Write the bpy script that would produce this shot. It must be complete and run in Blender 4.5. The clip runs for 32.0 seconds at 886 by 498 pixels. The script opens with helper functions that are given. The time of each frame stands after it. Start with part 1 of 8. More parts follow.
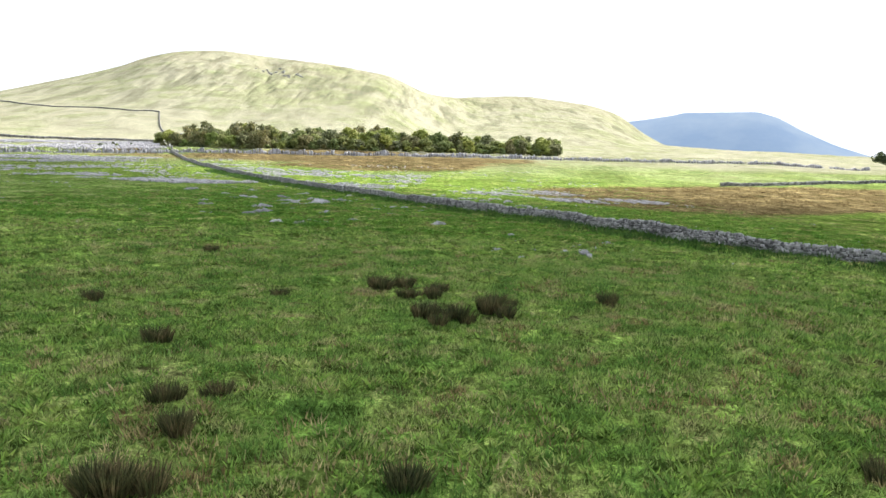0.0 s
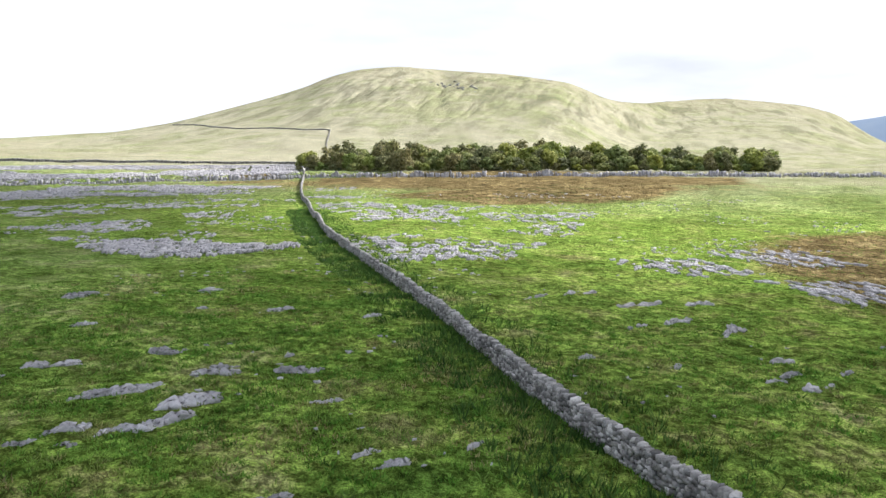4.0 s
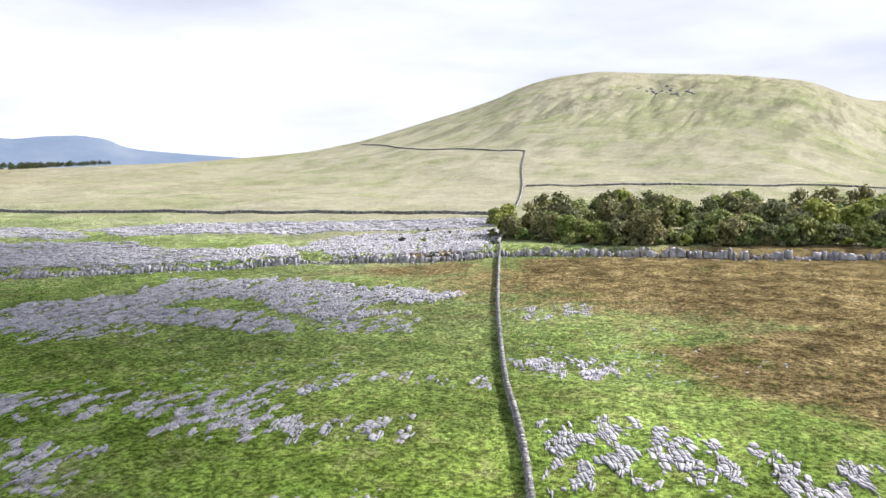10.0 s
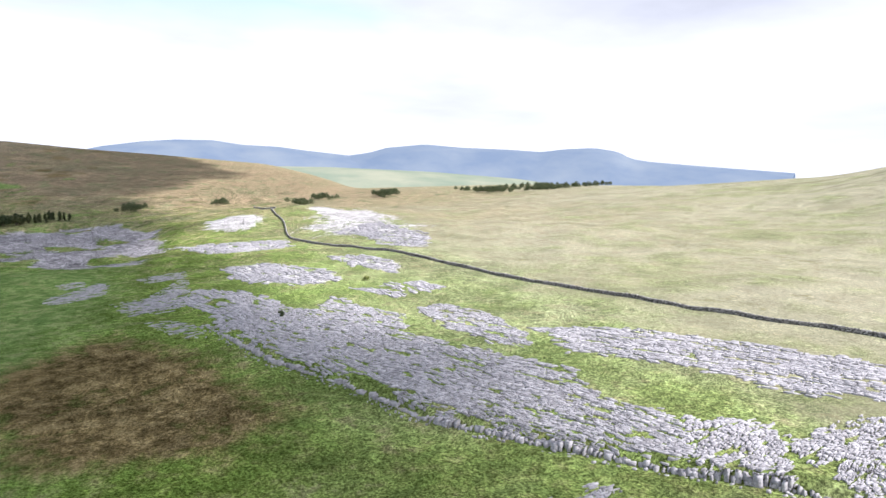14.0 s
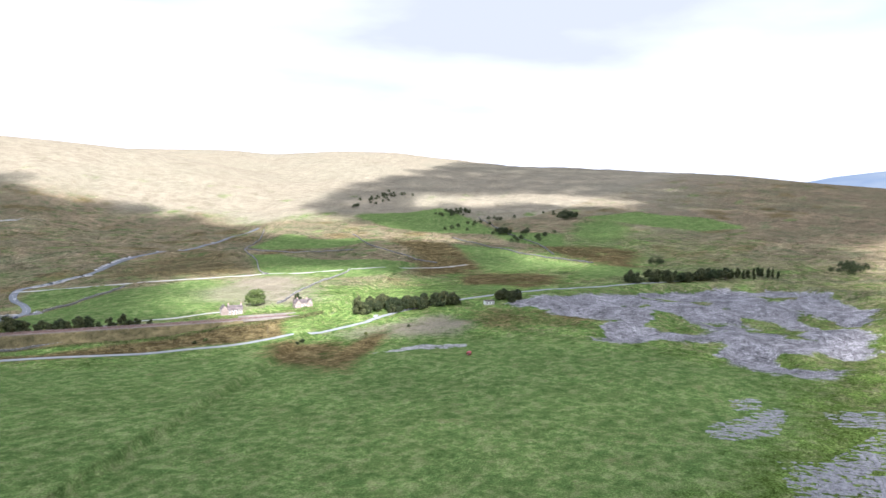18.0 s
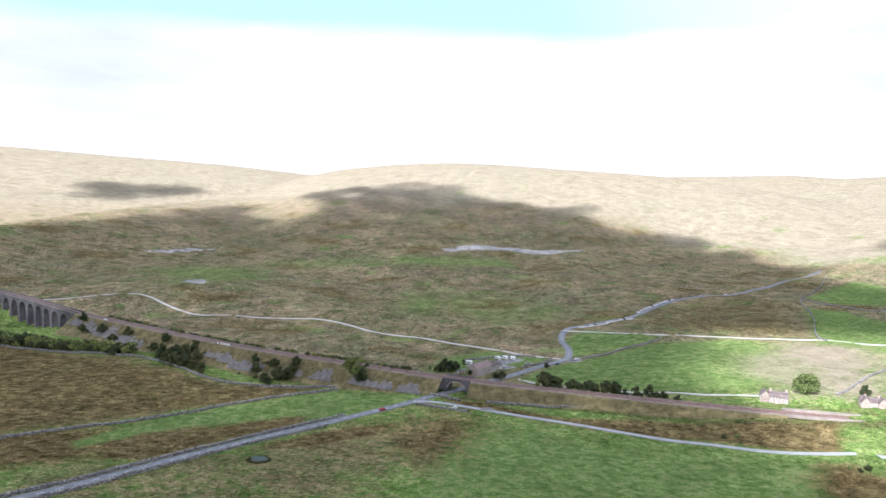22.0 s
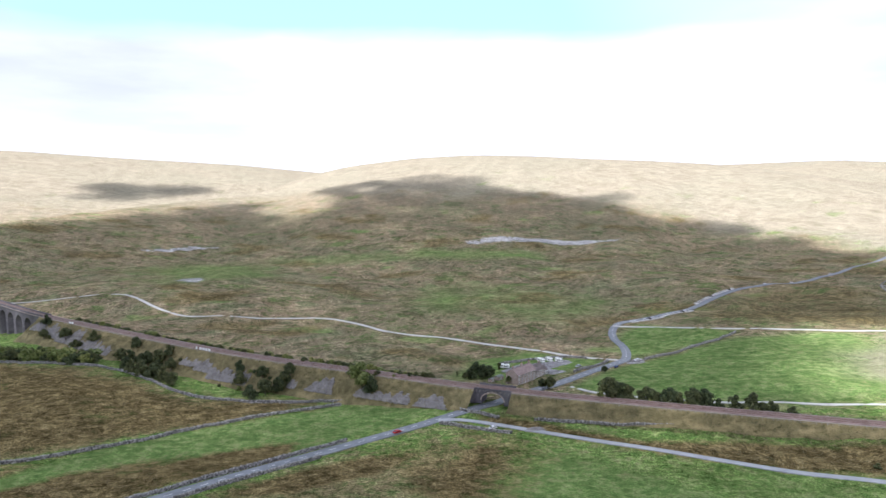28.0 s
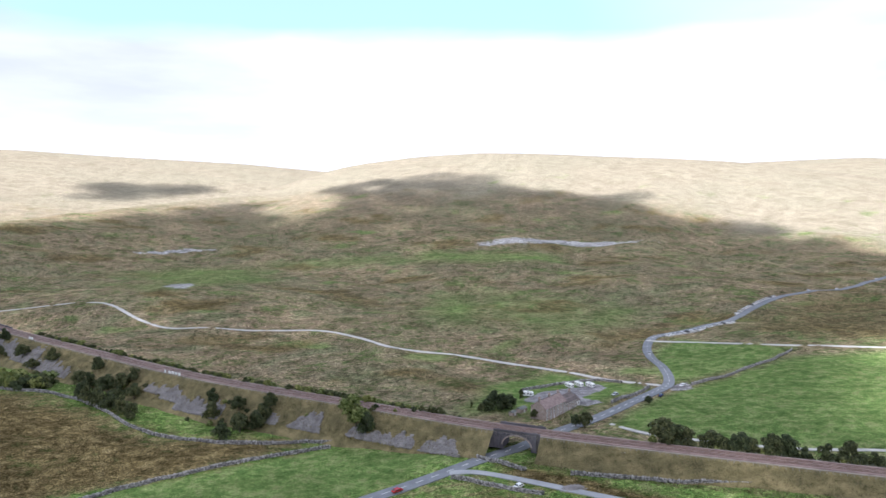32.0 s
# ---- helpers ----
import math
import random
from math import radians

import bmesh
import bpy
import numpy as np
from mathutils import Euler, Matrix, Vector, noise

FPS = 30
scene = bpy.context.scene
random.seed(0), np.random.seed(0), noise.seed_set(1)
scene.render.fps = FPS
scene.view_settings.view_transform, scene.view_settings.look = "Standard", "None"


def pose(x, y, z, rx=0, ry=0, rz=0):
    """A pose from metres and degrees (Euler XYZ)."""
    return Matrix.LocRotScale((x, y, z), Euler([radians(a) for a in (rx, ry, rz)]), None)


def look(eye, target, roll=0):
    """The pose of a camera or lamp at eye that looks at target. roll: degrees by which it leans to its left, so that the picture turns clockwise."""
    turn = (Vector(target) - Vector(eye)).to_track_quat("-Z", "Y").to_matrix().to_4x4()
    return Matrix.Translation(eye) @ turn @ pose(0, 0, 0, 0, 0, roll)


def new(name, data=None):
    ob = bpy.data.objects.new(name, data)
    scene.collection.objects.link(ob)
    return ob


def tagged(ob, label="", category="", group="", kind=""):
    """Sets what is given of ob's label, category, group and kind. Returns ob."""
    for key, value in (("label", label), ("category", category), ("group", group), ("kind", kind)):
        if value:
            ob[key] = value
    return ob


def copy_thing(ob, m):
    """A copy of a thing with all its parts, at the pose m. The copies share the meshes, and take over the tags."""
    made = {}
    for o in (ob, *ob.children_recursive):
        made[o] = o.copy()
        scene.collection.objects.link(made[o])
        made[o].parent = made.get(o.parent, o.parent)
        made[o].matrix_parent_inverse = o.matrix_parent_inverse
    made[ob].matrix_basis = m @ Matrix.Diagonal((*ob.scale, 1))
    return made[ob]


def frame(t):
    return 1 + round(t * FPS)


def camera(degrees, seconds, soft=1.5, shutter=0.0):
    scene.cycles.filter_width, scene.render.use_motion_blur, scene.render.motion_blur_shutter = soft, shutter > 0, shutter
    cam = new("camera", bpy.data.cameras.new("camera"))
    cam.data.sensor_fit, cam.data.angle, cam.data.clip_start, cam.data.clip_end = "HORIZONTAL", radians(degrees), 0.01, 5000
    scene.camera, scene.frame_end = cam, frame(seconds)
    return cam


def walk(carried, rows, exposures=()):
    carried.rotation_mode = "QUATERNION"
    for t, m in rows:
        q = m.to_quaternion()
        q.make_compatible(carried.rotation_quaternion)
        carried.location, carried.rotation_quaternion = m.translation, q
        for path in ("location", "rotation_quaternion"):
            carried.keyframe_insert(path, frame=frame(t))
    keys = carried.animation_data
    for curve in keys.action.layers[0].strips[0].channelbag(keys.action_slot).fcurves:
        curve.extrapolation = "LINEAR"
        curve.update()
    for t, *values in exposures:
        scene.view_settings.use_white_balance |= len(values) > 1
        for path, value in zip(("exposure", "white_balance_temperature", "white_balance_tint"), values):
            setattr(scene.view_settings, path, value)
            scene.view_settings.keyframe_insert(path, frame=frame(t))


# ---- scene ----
cam = camera(65.2, 32.0)
METRES, EYE, TILT, LEAN, TURN = 700.0, 7.0, -6.5, -2.0, 0.0
ROWS = [
    (0.0, 0.0, 0.0, 0.0, 0.0, 0.0, -0.0),
    (0.5, 0.0072, 0.0134, 0.0012, 0.62, -0.07, 0.22),
    (1.0, 0.0117, 0.0274, 0.0026, 4.96, -0.0, -0.22),
    (1.5, 0.0136, 0.0421, 0.0047, 5.32, 0.06, -0.15),
    (2.0, 0.0137, 0.0564, 0.0083, 5.43, 0.25, 0.06),
    (2.5, 0.013, 0.0706, 0.0127, 5.72, 0.34, 0.26),
    (3.0, 0.0116, 0.085, 0.0166, 9.48, 0.5, -0.16),
    (3.5, 0.0095, 0.0994, 0.0203, 13.38, 0.64, -0.68),
    (4.0, 0.0063, 0.1138, 0.0236, 15.0, 0.71, -0.78),
    (4.5, 0.0024, 0.1283, 0.0264, 18.07, 0.75, -1.13),
    (6.5, -0.0267, 0.1822, 0.0389, 24.22, 0.95, -1.81),
    (7.0, -0.0332, 0.195, 0.0433, 24.72, 0.94, -1.72),
    (7.5, -0.0398, 0.2078, 0.0477, 25.72, 0.92, -1.77),
    (8.0, -0.0467, 0.2204, 0.0524, 27.43, 0.89, -1.96),
    (8.5, -0.0535, 0.2329, 0.0578, 29.03, 0.87, -2.09),
    (9.0, -0.0609, 0.2449, 0.0649, 29.43, 0.83, -2.08),
    (9.5, -0.0685, 0.2568, 0.0725, 29.84, 0.75, -2.02),
    (10.0, -0.0765, 0.2686, 0.0806, 30.28, 0.7, -2.0),
    (10.5, -0.0847, 0.2802, 0.0888, 30.72, 0.62, -1.95),
    (11.0, -0.0927, 0.2916, 0.097, 31.37, 0.56, -1.89),
    (11.5, -0.102, 0.3032, 0.1048, 36.94, 0.35, -2.75),
    (12.0, -0.1112, 0.3149, 0.1116, 47.1, -0.13, -4.28),
    (12.5, -0.1207, 0.3267, 0.1183, 55.74, -0.7, -5.44),
    (13.0, -0.1313, 0.3364, 0.1269, 55.75, -0.73, -5.24),
    (13.5, -0.1436, 0.3438, 0.1357, 57.98, -0.97, -5.45),
    (14.0, -0.1564, 0.3513, 0.1442, 69.94, -2.07, -6.93),
    (14.5, -0.1701, 0.3574, 0.1525, 82.86, -3.54, -8.15),
    (15.0, -0.1842, 0.3623, 0.1608, 93.28, -4.79, -8.77),
    (15.5, -0.1987, 0.3652, 0.169, 95.61, -4.95, -8.64),
    (17.5, -0.2577, 0.3564, 0.1984, 118.01, -7.33, -8.63),
    (18.0, -0.2721, 0.35, 0.2056, 125.92, -8.25, -8.52),
    (18.5, -0.2861, 0.3414, 0.2117, 133.56, -9.03, -8.26),
    (19.0, -0.2983, 0.3319, 0.2188, 142.81, -9.98, -7.81),
    (19.5, -0.3091, 0.3209, 0.2247, 152.53, -10.85, -7.18),
    (20.0, -0.3192, 0.3091, 0.2305, 163.19, -11.7, -6.32),
    (20.5, -0.3274, 0.2972, 0.237, 168.92, -12.02, -5.56),
    (21.0, -0.3337, 0.2858, 0.2415, 169.49, -11.97, -5.02),
    (21.5, -0.3383, 0.275, 0.2414, 169.6, -11.82, -4.65),
    (22.0, -0.342, 0.2635, 0.24, 169.71, -11.64, -4.29),
    (22.5, -0.3447, 0.2517, 0.2377, 169.82, -11.54, -3.98),
    (23.0, -0.3471, 0.2395, 0.2337, 169.9, -11.52, -3.72),
    (23.5, -0.3492, 0.2267, 0.2278, 169.98, -11.52, -3.5),
    (24.0, -0.3515, 0.213, 0.221, 170.08, -11.53, -3.35),
    (24.5, -0.3539, 0.1987, 0.2141, 170.18, -11.56, -3.22),
    (25.0, -0.3561, 0.1839, 0.207, 170.29, -11.57, -3.1),
    (25.5, -0.3585, 0.1689, 0.1999, 170.41, -11.59, -3.0),
    (27.5, -0.3675, 0.1071, 0.1781, 170.93, -11.64, -2.74),
    (28.0, -0.3697, 0.0922, 0.1764, 171.08, -11.55, -2.68),
    (28.5, -0.3718, 0.0772, 0.175, 171.21, -11.48, -2.62),
    (29.0, -0.3739, 0.0626, 0.1735, 171.31, -11.44, -2.58),
    (29.5, -0.376, 0.0484, 0.1722, 171.42, -11.44, -2.58),
    (30.0, -0.378, 0.0344, 0.1678, 171.52, -11.51, -2.54),
    (30.5, -0.3798, 0.0206, 0.1632, 171.59, -11.6, -2.55),
    (31.0, -0.382, 0.006, 0.1615, 171.68, -11.6, -2.55),
    (31.5, -0.3843, -0.0085, 0.1599, 171.77, -11.6, -2.51),
    (32.0, -0.3868, -0.0233, 0.1584, 171.84, -11.59, -2.5),
]
walk(cam, [(t, pose(0, 0, EYE, TILT, LEAN, TURN) @ pose(METRES * x, METRES * y, METRES * z, 90 + pitch, roll, yaw)) for t, x, y, z, yaw, pitch, roll in ROWS], [(0.0, 1.30, 6150, 11), (2.0, 1.18, 6150, 12), (4.0, 1.02, 6100, 14), (7.0, 0.94, 6050, 16), (9.0, 0.88, 6000, 17), (11.0, 0.86, 6000, 17), (13.0, 0.84, 6000, 17), (15.0, 1.02, 5900, 18), (18.0, 1.08, 5740, 17), (23.0, 1.04, 5720, 17), (32.0, 1.0, 5720, 17)])

# ---- sky and sun ----
SUN_BEARING, SUN_HEIGHT = -42.0, 38.0
sun_way = Vector((-math.sin(radians(SUN_BEARING)) * math.cos(radians(SUN_HEIGHT)), math.cos(radians(SUN_BEARING)) * math.cos(radians(SUN_HEIGHT)), math.sin(radians(SUN_HEIGHT))))
sun = new("sun", bpy.data.lights.new("sun", "SUN"))
sun.data.energy, sun.data.angle, sun.data.color = 5.0, radians(0.6), (1.0, 0.95, 0.86)
sun.matrix_world = look(sun_way * 100, (0, 0, 0))

world = bpy.data.worlds.new("sky")
scene.world = world
world.use_nodes = True
wn, wl = world.node_tree.nodes, world.node_tree.links
sky = wn.new("ShaderNodeTexSky")
sky.sky_type, sky.sun_disc = "NISHITA", False
sky.sun_elevation, sky.sun_rotation = radians(SUN_HEIGHT), radians(-SUN_BEARING)
coord = wn.new("ShaderNodeTexCoord")
split = wn.new("ShaderNodeSeparateXYZ")
wl.new(coord.outputs["Generated"], split.inputs[0])


def wmath(op, a, b=None):
    n = wn.new("ShaderNodeMath")
    n.operation = op
    for k, v in enumerate((a, b)):
        if v is None:
            continue
        if isinstance(v, (int, float)):
            n.inputs[k].default_value = v
        else:
            wl.new(v, n.inputs[k])
    return n.outputs[0]


up = wmath("ADD", wmath("MAXIMUM", split.outputs[2], 0.0), 0.09)
flat = wn.new("ShaderNodeCombineXYZ")
wl.new(wmath("DIVIDE", split.outputs[0], up), flat.inputs[0])
wl.new(wmath("DIVIDE", split.outputs[1], up), flat.inputs[1])


def wnoise(scale, detail, seed):
    n = wn.new("ShaderNodeTexNoise")
    n.noise_dimensions = "4D"
    n.inputs["Scale"].default_value, n.inputs["Detail"].default_value, n.inputs["W"].default_value = scale, detail, seed
    n.inputs["Roughness"].default_value = 0.5
    wl.new(flat.outputs[0], n.inputs["Vector"])
    return n.outputs["Fac"]


def wramp(fac, stops):
    n = wn.new("ShaderNodeValToRGB")
    wl.new(fac, n.inputs[0])
    while len(n.color_ramp.elements) < len(stops):
        n.color_ramp.elements.new(0.5)
    for e, (p, c) in zip(n.color_ramp.elements, stops):
        e.position, e.color = p, (c, c, c, 1) if isinstance(c, (int, float)) else (*c, 1)
    return n.outputs[0]


def wmix(fac, a, b):
    n = wn.new("ShaderNodeMix")
    n.data_type = "RGBA"
    wl.new(fac, n.inputs[0])
    for k, v in ((6, a), (7, b)):
        if isinstance(v, tuple):
            n.inputs[k].default_value = (*v, 1)
        else:
            wl.new(v, n.inputs[k])
    return n.outputs[2]


# broken white cloud with grey undersides and pale blue gaps
grey = wmath("MULTIPLY", wramp(wnoise(0.42, 7, 3.1), [(0.41, 0.0), (0.62, 1.0)]), wramp(split.outputs[2], [(0.0, 0.1), (0.05, 0.45), (0.16, 1.0)]))
grey = wmath("MAXIMUM", grey, wramp(split.outputs[2], [(0.34, 0.0), (0.75, 0.85)]))
cloud_tone = wmix(grey, (8.5, 8.7, 8.9), (5.3, 5.5, 5.8))
cover = wramp(wnoise(0.30, 4, 7.7), [(0.36, 0.0), (0.46, 1.0)])
low = wramp(split.outputs[2], [(0.0, 1.0), (0.17, 1.0), (0.25, 0.0)])
cover = wmath("MAXIMUM", cover, low)
rift = wmath("ADD", split.outputs[2], wmath("MULTIPLY", wnoise(1.3, 4, 2.2), 0.05))
rift = wmath("MULTIPLY", wramp(rift, [(0.205, 0.0), (0.235, 1.0)]), wramp(wmath("MULTIPLY", split.outputs[1], -1.0), [(0.75, 0.0), (0.92, 1.0)]))
cover = wmath("MULTIPLY", cover, wmath("SUBTRACT", 1.0, rift))
back = wn["Background"]
gap = wmix(wramp(split.outputs[2], [(0.0, 0.9), (0.5, 0.6), (1.0, 0.0)]), sky.outputs[0], (5.2, 7.7, 8.7))
wl.new(wmix(cover, gap, cloud_tone), back.inputs["Color"])
back.inputs["Strength"].default_value = 0.075

# ---- materials ----
MATS = {}


def shade(name, rough=0.9, metal=0.0, spec=0.3):
    m = bpy.data.materials.new(name)
    m.use_nodes = True
    b = m.node_tree.nodes["Principled BSDF"]
    b.inputs["Roughness"].default_value, b.inputs["Metallic"].default_value = rough, metal
    b.inputs["Specular IOR Level"].default_value = spec
    return m, m.node_tree.nodes, m.node_tree.links, b


def noise_fac(n, l, scale, detail=5.0, rough=0.6, vec=None):
    t = n.new("ShaderNodeTexNoise")
    t.inputs["Scale"].default_value, t.inputs["Detail"].default_value, t.inputs["Roughness"].default_value = scale, detail, rough
    if vec is not None:
        l.new(vec, t.inputs["Vector"])
    return t.outputs["Fac"]


def ramp(n, l, fac, stops):
    r = n.new("ShaderNodeValToRGB")
    l.new(fac, r.inputs[0])
    while len(r.color_ramp.elements) < len(stops):
        r.color_ramp.elements.new(0.5)
    for e, (p, c) in zip(r.color_ramp.elements, stops):
        e.position, e.color = p, (c, c, c, 1) if isinstance(c, (int, float)) else (*c, 1)
    return r.outputs[0]


def mix(n, l, fac, a, b, mode="MIX"):
    x = n.new("ShaderNodeMix")
    x.data_type, x.blend_type = "RGBA", mode
    for k, v in ((0, fac), (6, a), (7, b)):
        if isinstance(v, tuple):
            x.inputs[k].default_value = (*v, 1)
        elif isinstance(v, (int, float)):
            x.inputs[k].default_value = v
        else:
            l.new(v, x.inputs[k])
    return x.outputs[2]


def bumped(n, l, b, height, strength, dist):
    k = n.new("ShaderNodeBump")
    k.inputs["Strength"].default_value, k.inputs["Distance"].default_value = strength, dist
    l.new(height, k.inputs["Height"])
    l.new(k.outputs[0], b.inputs["Normal"])


def surface(name, dark, mid, light, coarse, fine, rough=0.9, metal=0.0, bump=0.4, dist=0.05, vary=0.0, island=0.0, spec=0.3):
    """A weathered surface: three tones over two scales of noise (per metre), bump, and a change from piece to piece."""
    if name in MATS:
        return MATS[name]
    m, n, l, b = shade(name, rough, metal, spec)
    pos = n.new("ShaderNodeNewGeometry")
    big = noise_fac(n, l, coarse, 4, 0.6, pos.outputs["Position"])
    small = noise_fac(n, l, fine, 6, 0.65, pos.outputs["Position"])
    c = ramp(n, l, big, [(0.32, dark), (0.5, mid), (0.68, light)])
    c = mix(n, l, ramp(n, l, small, [(0.3, 0.0), (0.7, 0.55)]), c, light)
    c = mix(n, l, ramp(n, l, small, [(0.25, 0.6), (0.48, 0.0)]), c, dark)
    if vary or island:
        src = n.new("ShaderNodeObjectInfo").outputs["Random"] if vary else pos.outputs["Random Per Island"]
        k = vary or island
        c = mix(n, l, 1.0, c, ramp(n, l, src, [(0.0, 1 - k), (1.0, 1.0)]), "MULTIPLY")
    l.new(c, b.inputs["Base Color"])
    if bump:
        bumped(n, l, b, small, bump, dist)
    MATS[name] = m
    return m


def plain(name, col, rough=0.5, metal=0.0, spec=0.4):
    return surface(name, tuple(v * 0.8 for v in col), col, tuple(min(1, v * 1.12) for v in col), 0.7, 9.0, rough, metal, 0.1, 0.01, spec=spec)


M_STONE = surface("drystone", (0.13, 0.125, 0.12), (0.36, 0.345, 0.335), (0.62, 0.60, 0.58), 0.9, 7.0, bump=0.7, dist=0.05, island=0.75)
M_STONE_PART = surface("drystone_piece", (0.13, 0.125, 0.12), (0.36, 0.345, 0.335), (0.62, 0.60, 0.58), 0.9, 7.0, bump=0.7, dist=0.05, vary=0.75)
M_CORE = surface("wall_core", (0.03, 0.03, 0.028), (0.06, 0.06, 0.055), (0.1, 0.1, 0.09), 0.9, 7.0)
M_LIME = surface("limestone", (0.095, 0.092, 0.098), (0.335, 0.325, 0.34), (0.54, 0.525, 0.54), 0.5, 3.2, bump=1.0, dist=0.10, island=0.22)
M_LIME_PART = surface("limestone_piece", (0.095, 0.092, 0.098), (0.335, 0.325, 0.34), (0.54, 0.525, 0.54), 0.35, 3.2, bump=1.0, dist=0.10, vary=0.22)
M_TARMAC = surface("tarmac", (0.135, 0.145, 0.162), (0.185, 0.197, 0.217), (0.24, 0.252, 0.272), 0.12, 14.0, rough=0.8, bump=0.2, dist=0.01)
M_GRAVEL = surface("pale_gravel", (0.34, 0.33, 0.31), (0.50, 0.49, 0.46), (0.62, 0.60, 0.57), 0.15, 4.0, bump=0.4)
M_PAINT = plain("road_paint", (0.75, 0.75, 0.73), 0.7)
M_BALLAST = surface("ballast", (0.13, 0.085, 0.076), (0.235, 0.162, 0.145), (0.33, 0.24, 0.215), 0.2, 6.0, bump=0.8, dist=0.08)
M_RAIL = surface("rusty_rail", (0.08, 0.04, 0.03), (0.15, 0.08, 0.055), (0.24, 0.14, 0.10), 0.5, 9.0, rough=0.5, metal=0.6)
M_SLEEPER = surface("sleeper", (0.16, 0.12, 0.10), (0.25, 0.20, 0.17), (0.34, 0.29, 0.25), 0.5, 9.0)
M_VIADUCT = surface("viaduct_stone", (0.055, 0.050, 0.06), (0.105, 0.095, 0.108), (0.19, 0.178, 0.19), 0.08, 0.9, bump=0.6, dist=0.1)
M_HOUSE = surface("house_stone", (0.20, 0.155, 0.135), (0.34, 0.275, 0.24), (0.46, 0.385, 0.345), 0.6, 3.0, bump=0.6, dist=0.05)
M_WHITE = plain("white_render", (0.80, 0.80, 0.78), 0.6)
M_SLATE = surface("slate", (0.09, 0.075, 0.075), (0.16, 0.13, 0.125), (0.24, 0.20, 0.19), 0.5, 3.0, rough=0.7, bump=0.4, dist=0.03, vary=0.3)
M_GLASS = plain("dark_glass", (0.03, 0.035, 0.04), 0.08, spec=0.8)
M_TYRE = plain("tyre", (0.02, 0.02, 0.02), 0.8)
M_STEEL = plain("grey_steel", (0.35, 0.36, 0.37), 0.45, 0.5)
M_BARK = surface("bark", (0.05, 0.04, 0.03), (0.11, 0.09, 0.07), (0.19, 0.16, 0.13), 1.2, 9.0, bump=0.8)


def leaf_mat(name, dark, mid, light):
    m, n, l, b = shade(name, 0.75, 0, 0.25)
    g = n.new("ShaderNodeNewGeometry")
    o = n.new("ShaderNodeObjectInfo")
    c = ramp(n, l, g.outputs["Random Per Island"], [(0.0, dark), (0.55, mid), (1.0, light)])
    c = mix(n, l, 1.0, c, ramp(n, l, o.outputs["Random"], [(0.0, (0.62, 0.70, 0.68)), (1.0, (1.1, 1.0, 0.9))]), "MULTIPLY")
    l.new(c, b.inputs["Base Color"])
    t = n.new("ShaderNodeBsdfTranslucent")
    l.new(c, t.inputs["Color"])
    a = n.new("ShaderNodeMixShader")
    a.inputs[0].default_value = 0.3
    l.new(b.outputs[0], a.inputs[1])
    l.new(t.outputs[0], a.inputs[2])
    l.new(a.outputs[0], n["Material Output"].inputs["Surface"])
    return m


M_LEAF = leaf_mat("foliage", (0.085, 0.115, 0.034), (0.21, 0.26, 0.08), (0.40, 0.43, 0.17))
M_LEAF_DARK = leaf_mat("dark_foliage", (0.04, 0.055, 0.028), (0.09, 0.11, 0.05), (0.17, 0.19, 0.085))


def sward_mat(name, tones, scale):
    """Blades whose colour drifts over the pasture, and from blade to blade."""
    m, n, l, b = shade(name, 0.7, 0, 0.25)
    g = n.new("ShaderNodeNewGeometry")
    c = ramp(n, l, noise_fac(n, l, scale, 4, 0.6, g.outputs["Position"]), [(0.34 + 0.32 * k / (len(tones) - 1), t) for k, t in enumerate(tones)])
    c = mix(n, l, 1.0, c, ramp(n, l, g.outputs["Random Per Island"], [(0.0, 0.32), (1.0, 1.5)]), "MULTIPLY")
    l.new(c, b.inputs["Base Color"])
    t = n.new("ShaderNodeBsdfTranslucent")
    l.new(c, t.inputs["Color"])
    a = n.new("ShaderNodeMixShader")
    a.inputs[0].default_value = 0.5
    l.new(b.outputs[0], a.inputs[1])
    l.new(t.outputs[0], a.inputs[2])
    l.new(a.outputs[0], n["Material Output"].inputs["Surface"])
    return m


M_GRASS = sward_mat("grass_blades", [(0.100, 0.198, 0.036), (0.182, 0.305, 0.064), (0.278, 0.358, 0.100), (0.43, 0.385, 0.18)], 0.35)
# darker copy of the grass blades beyond y 70, to even out brightness
M_PASTURE = sward_mat("pasture_blades", [(0.064, 0.158, 0.018), (0.115, 0.255, 0.030), (0.180, 0.290, 0.050), (0.30, 0.285, 0.105)], 0.35)
M_RUSH = sward_mat("rush_blades", [(0.05, 0.065, 0.025), (0.10, 0.10, 0.04), (0.19, 0.145, 0.07)], 1.5)
M_DRYGRASS = sward_mat("dry_grass_blades", [(0.20, 0.15, 0.06), (0.33, 0.27, 0.12), (0.46, 0.39, 0.20)], 0.5)


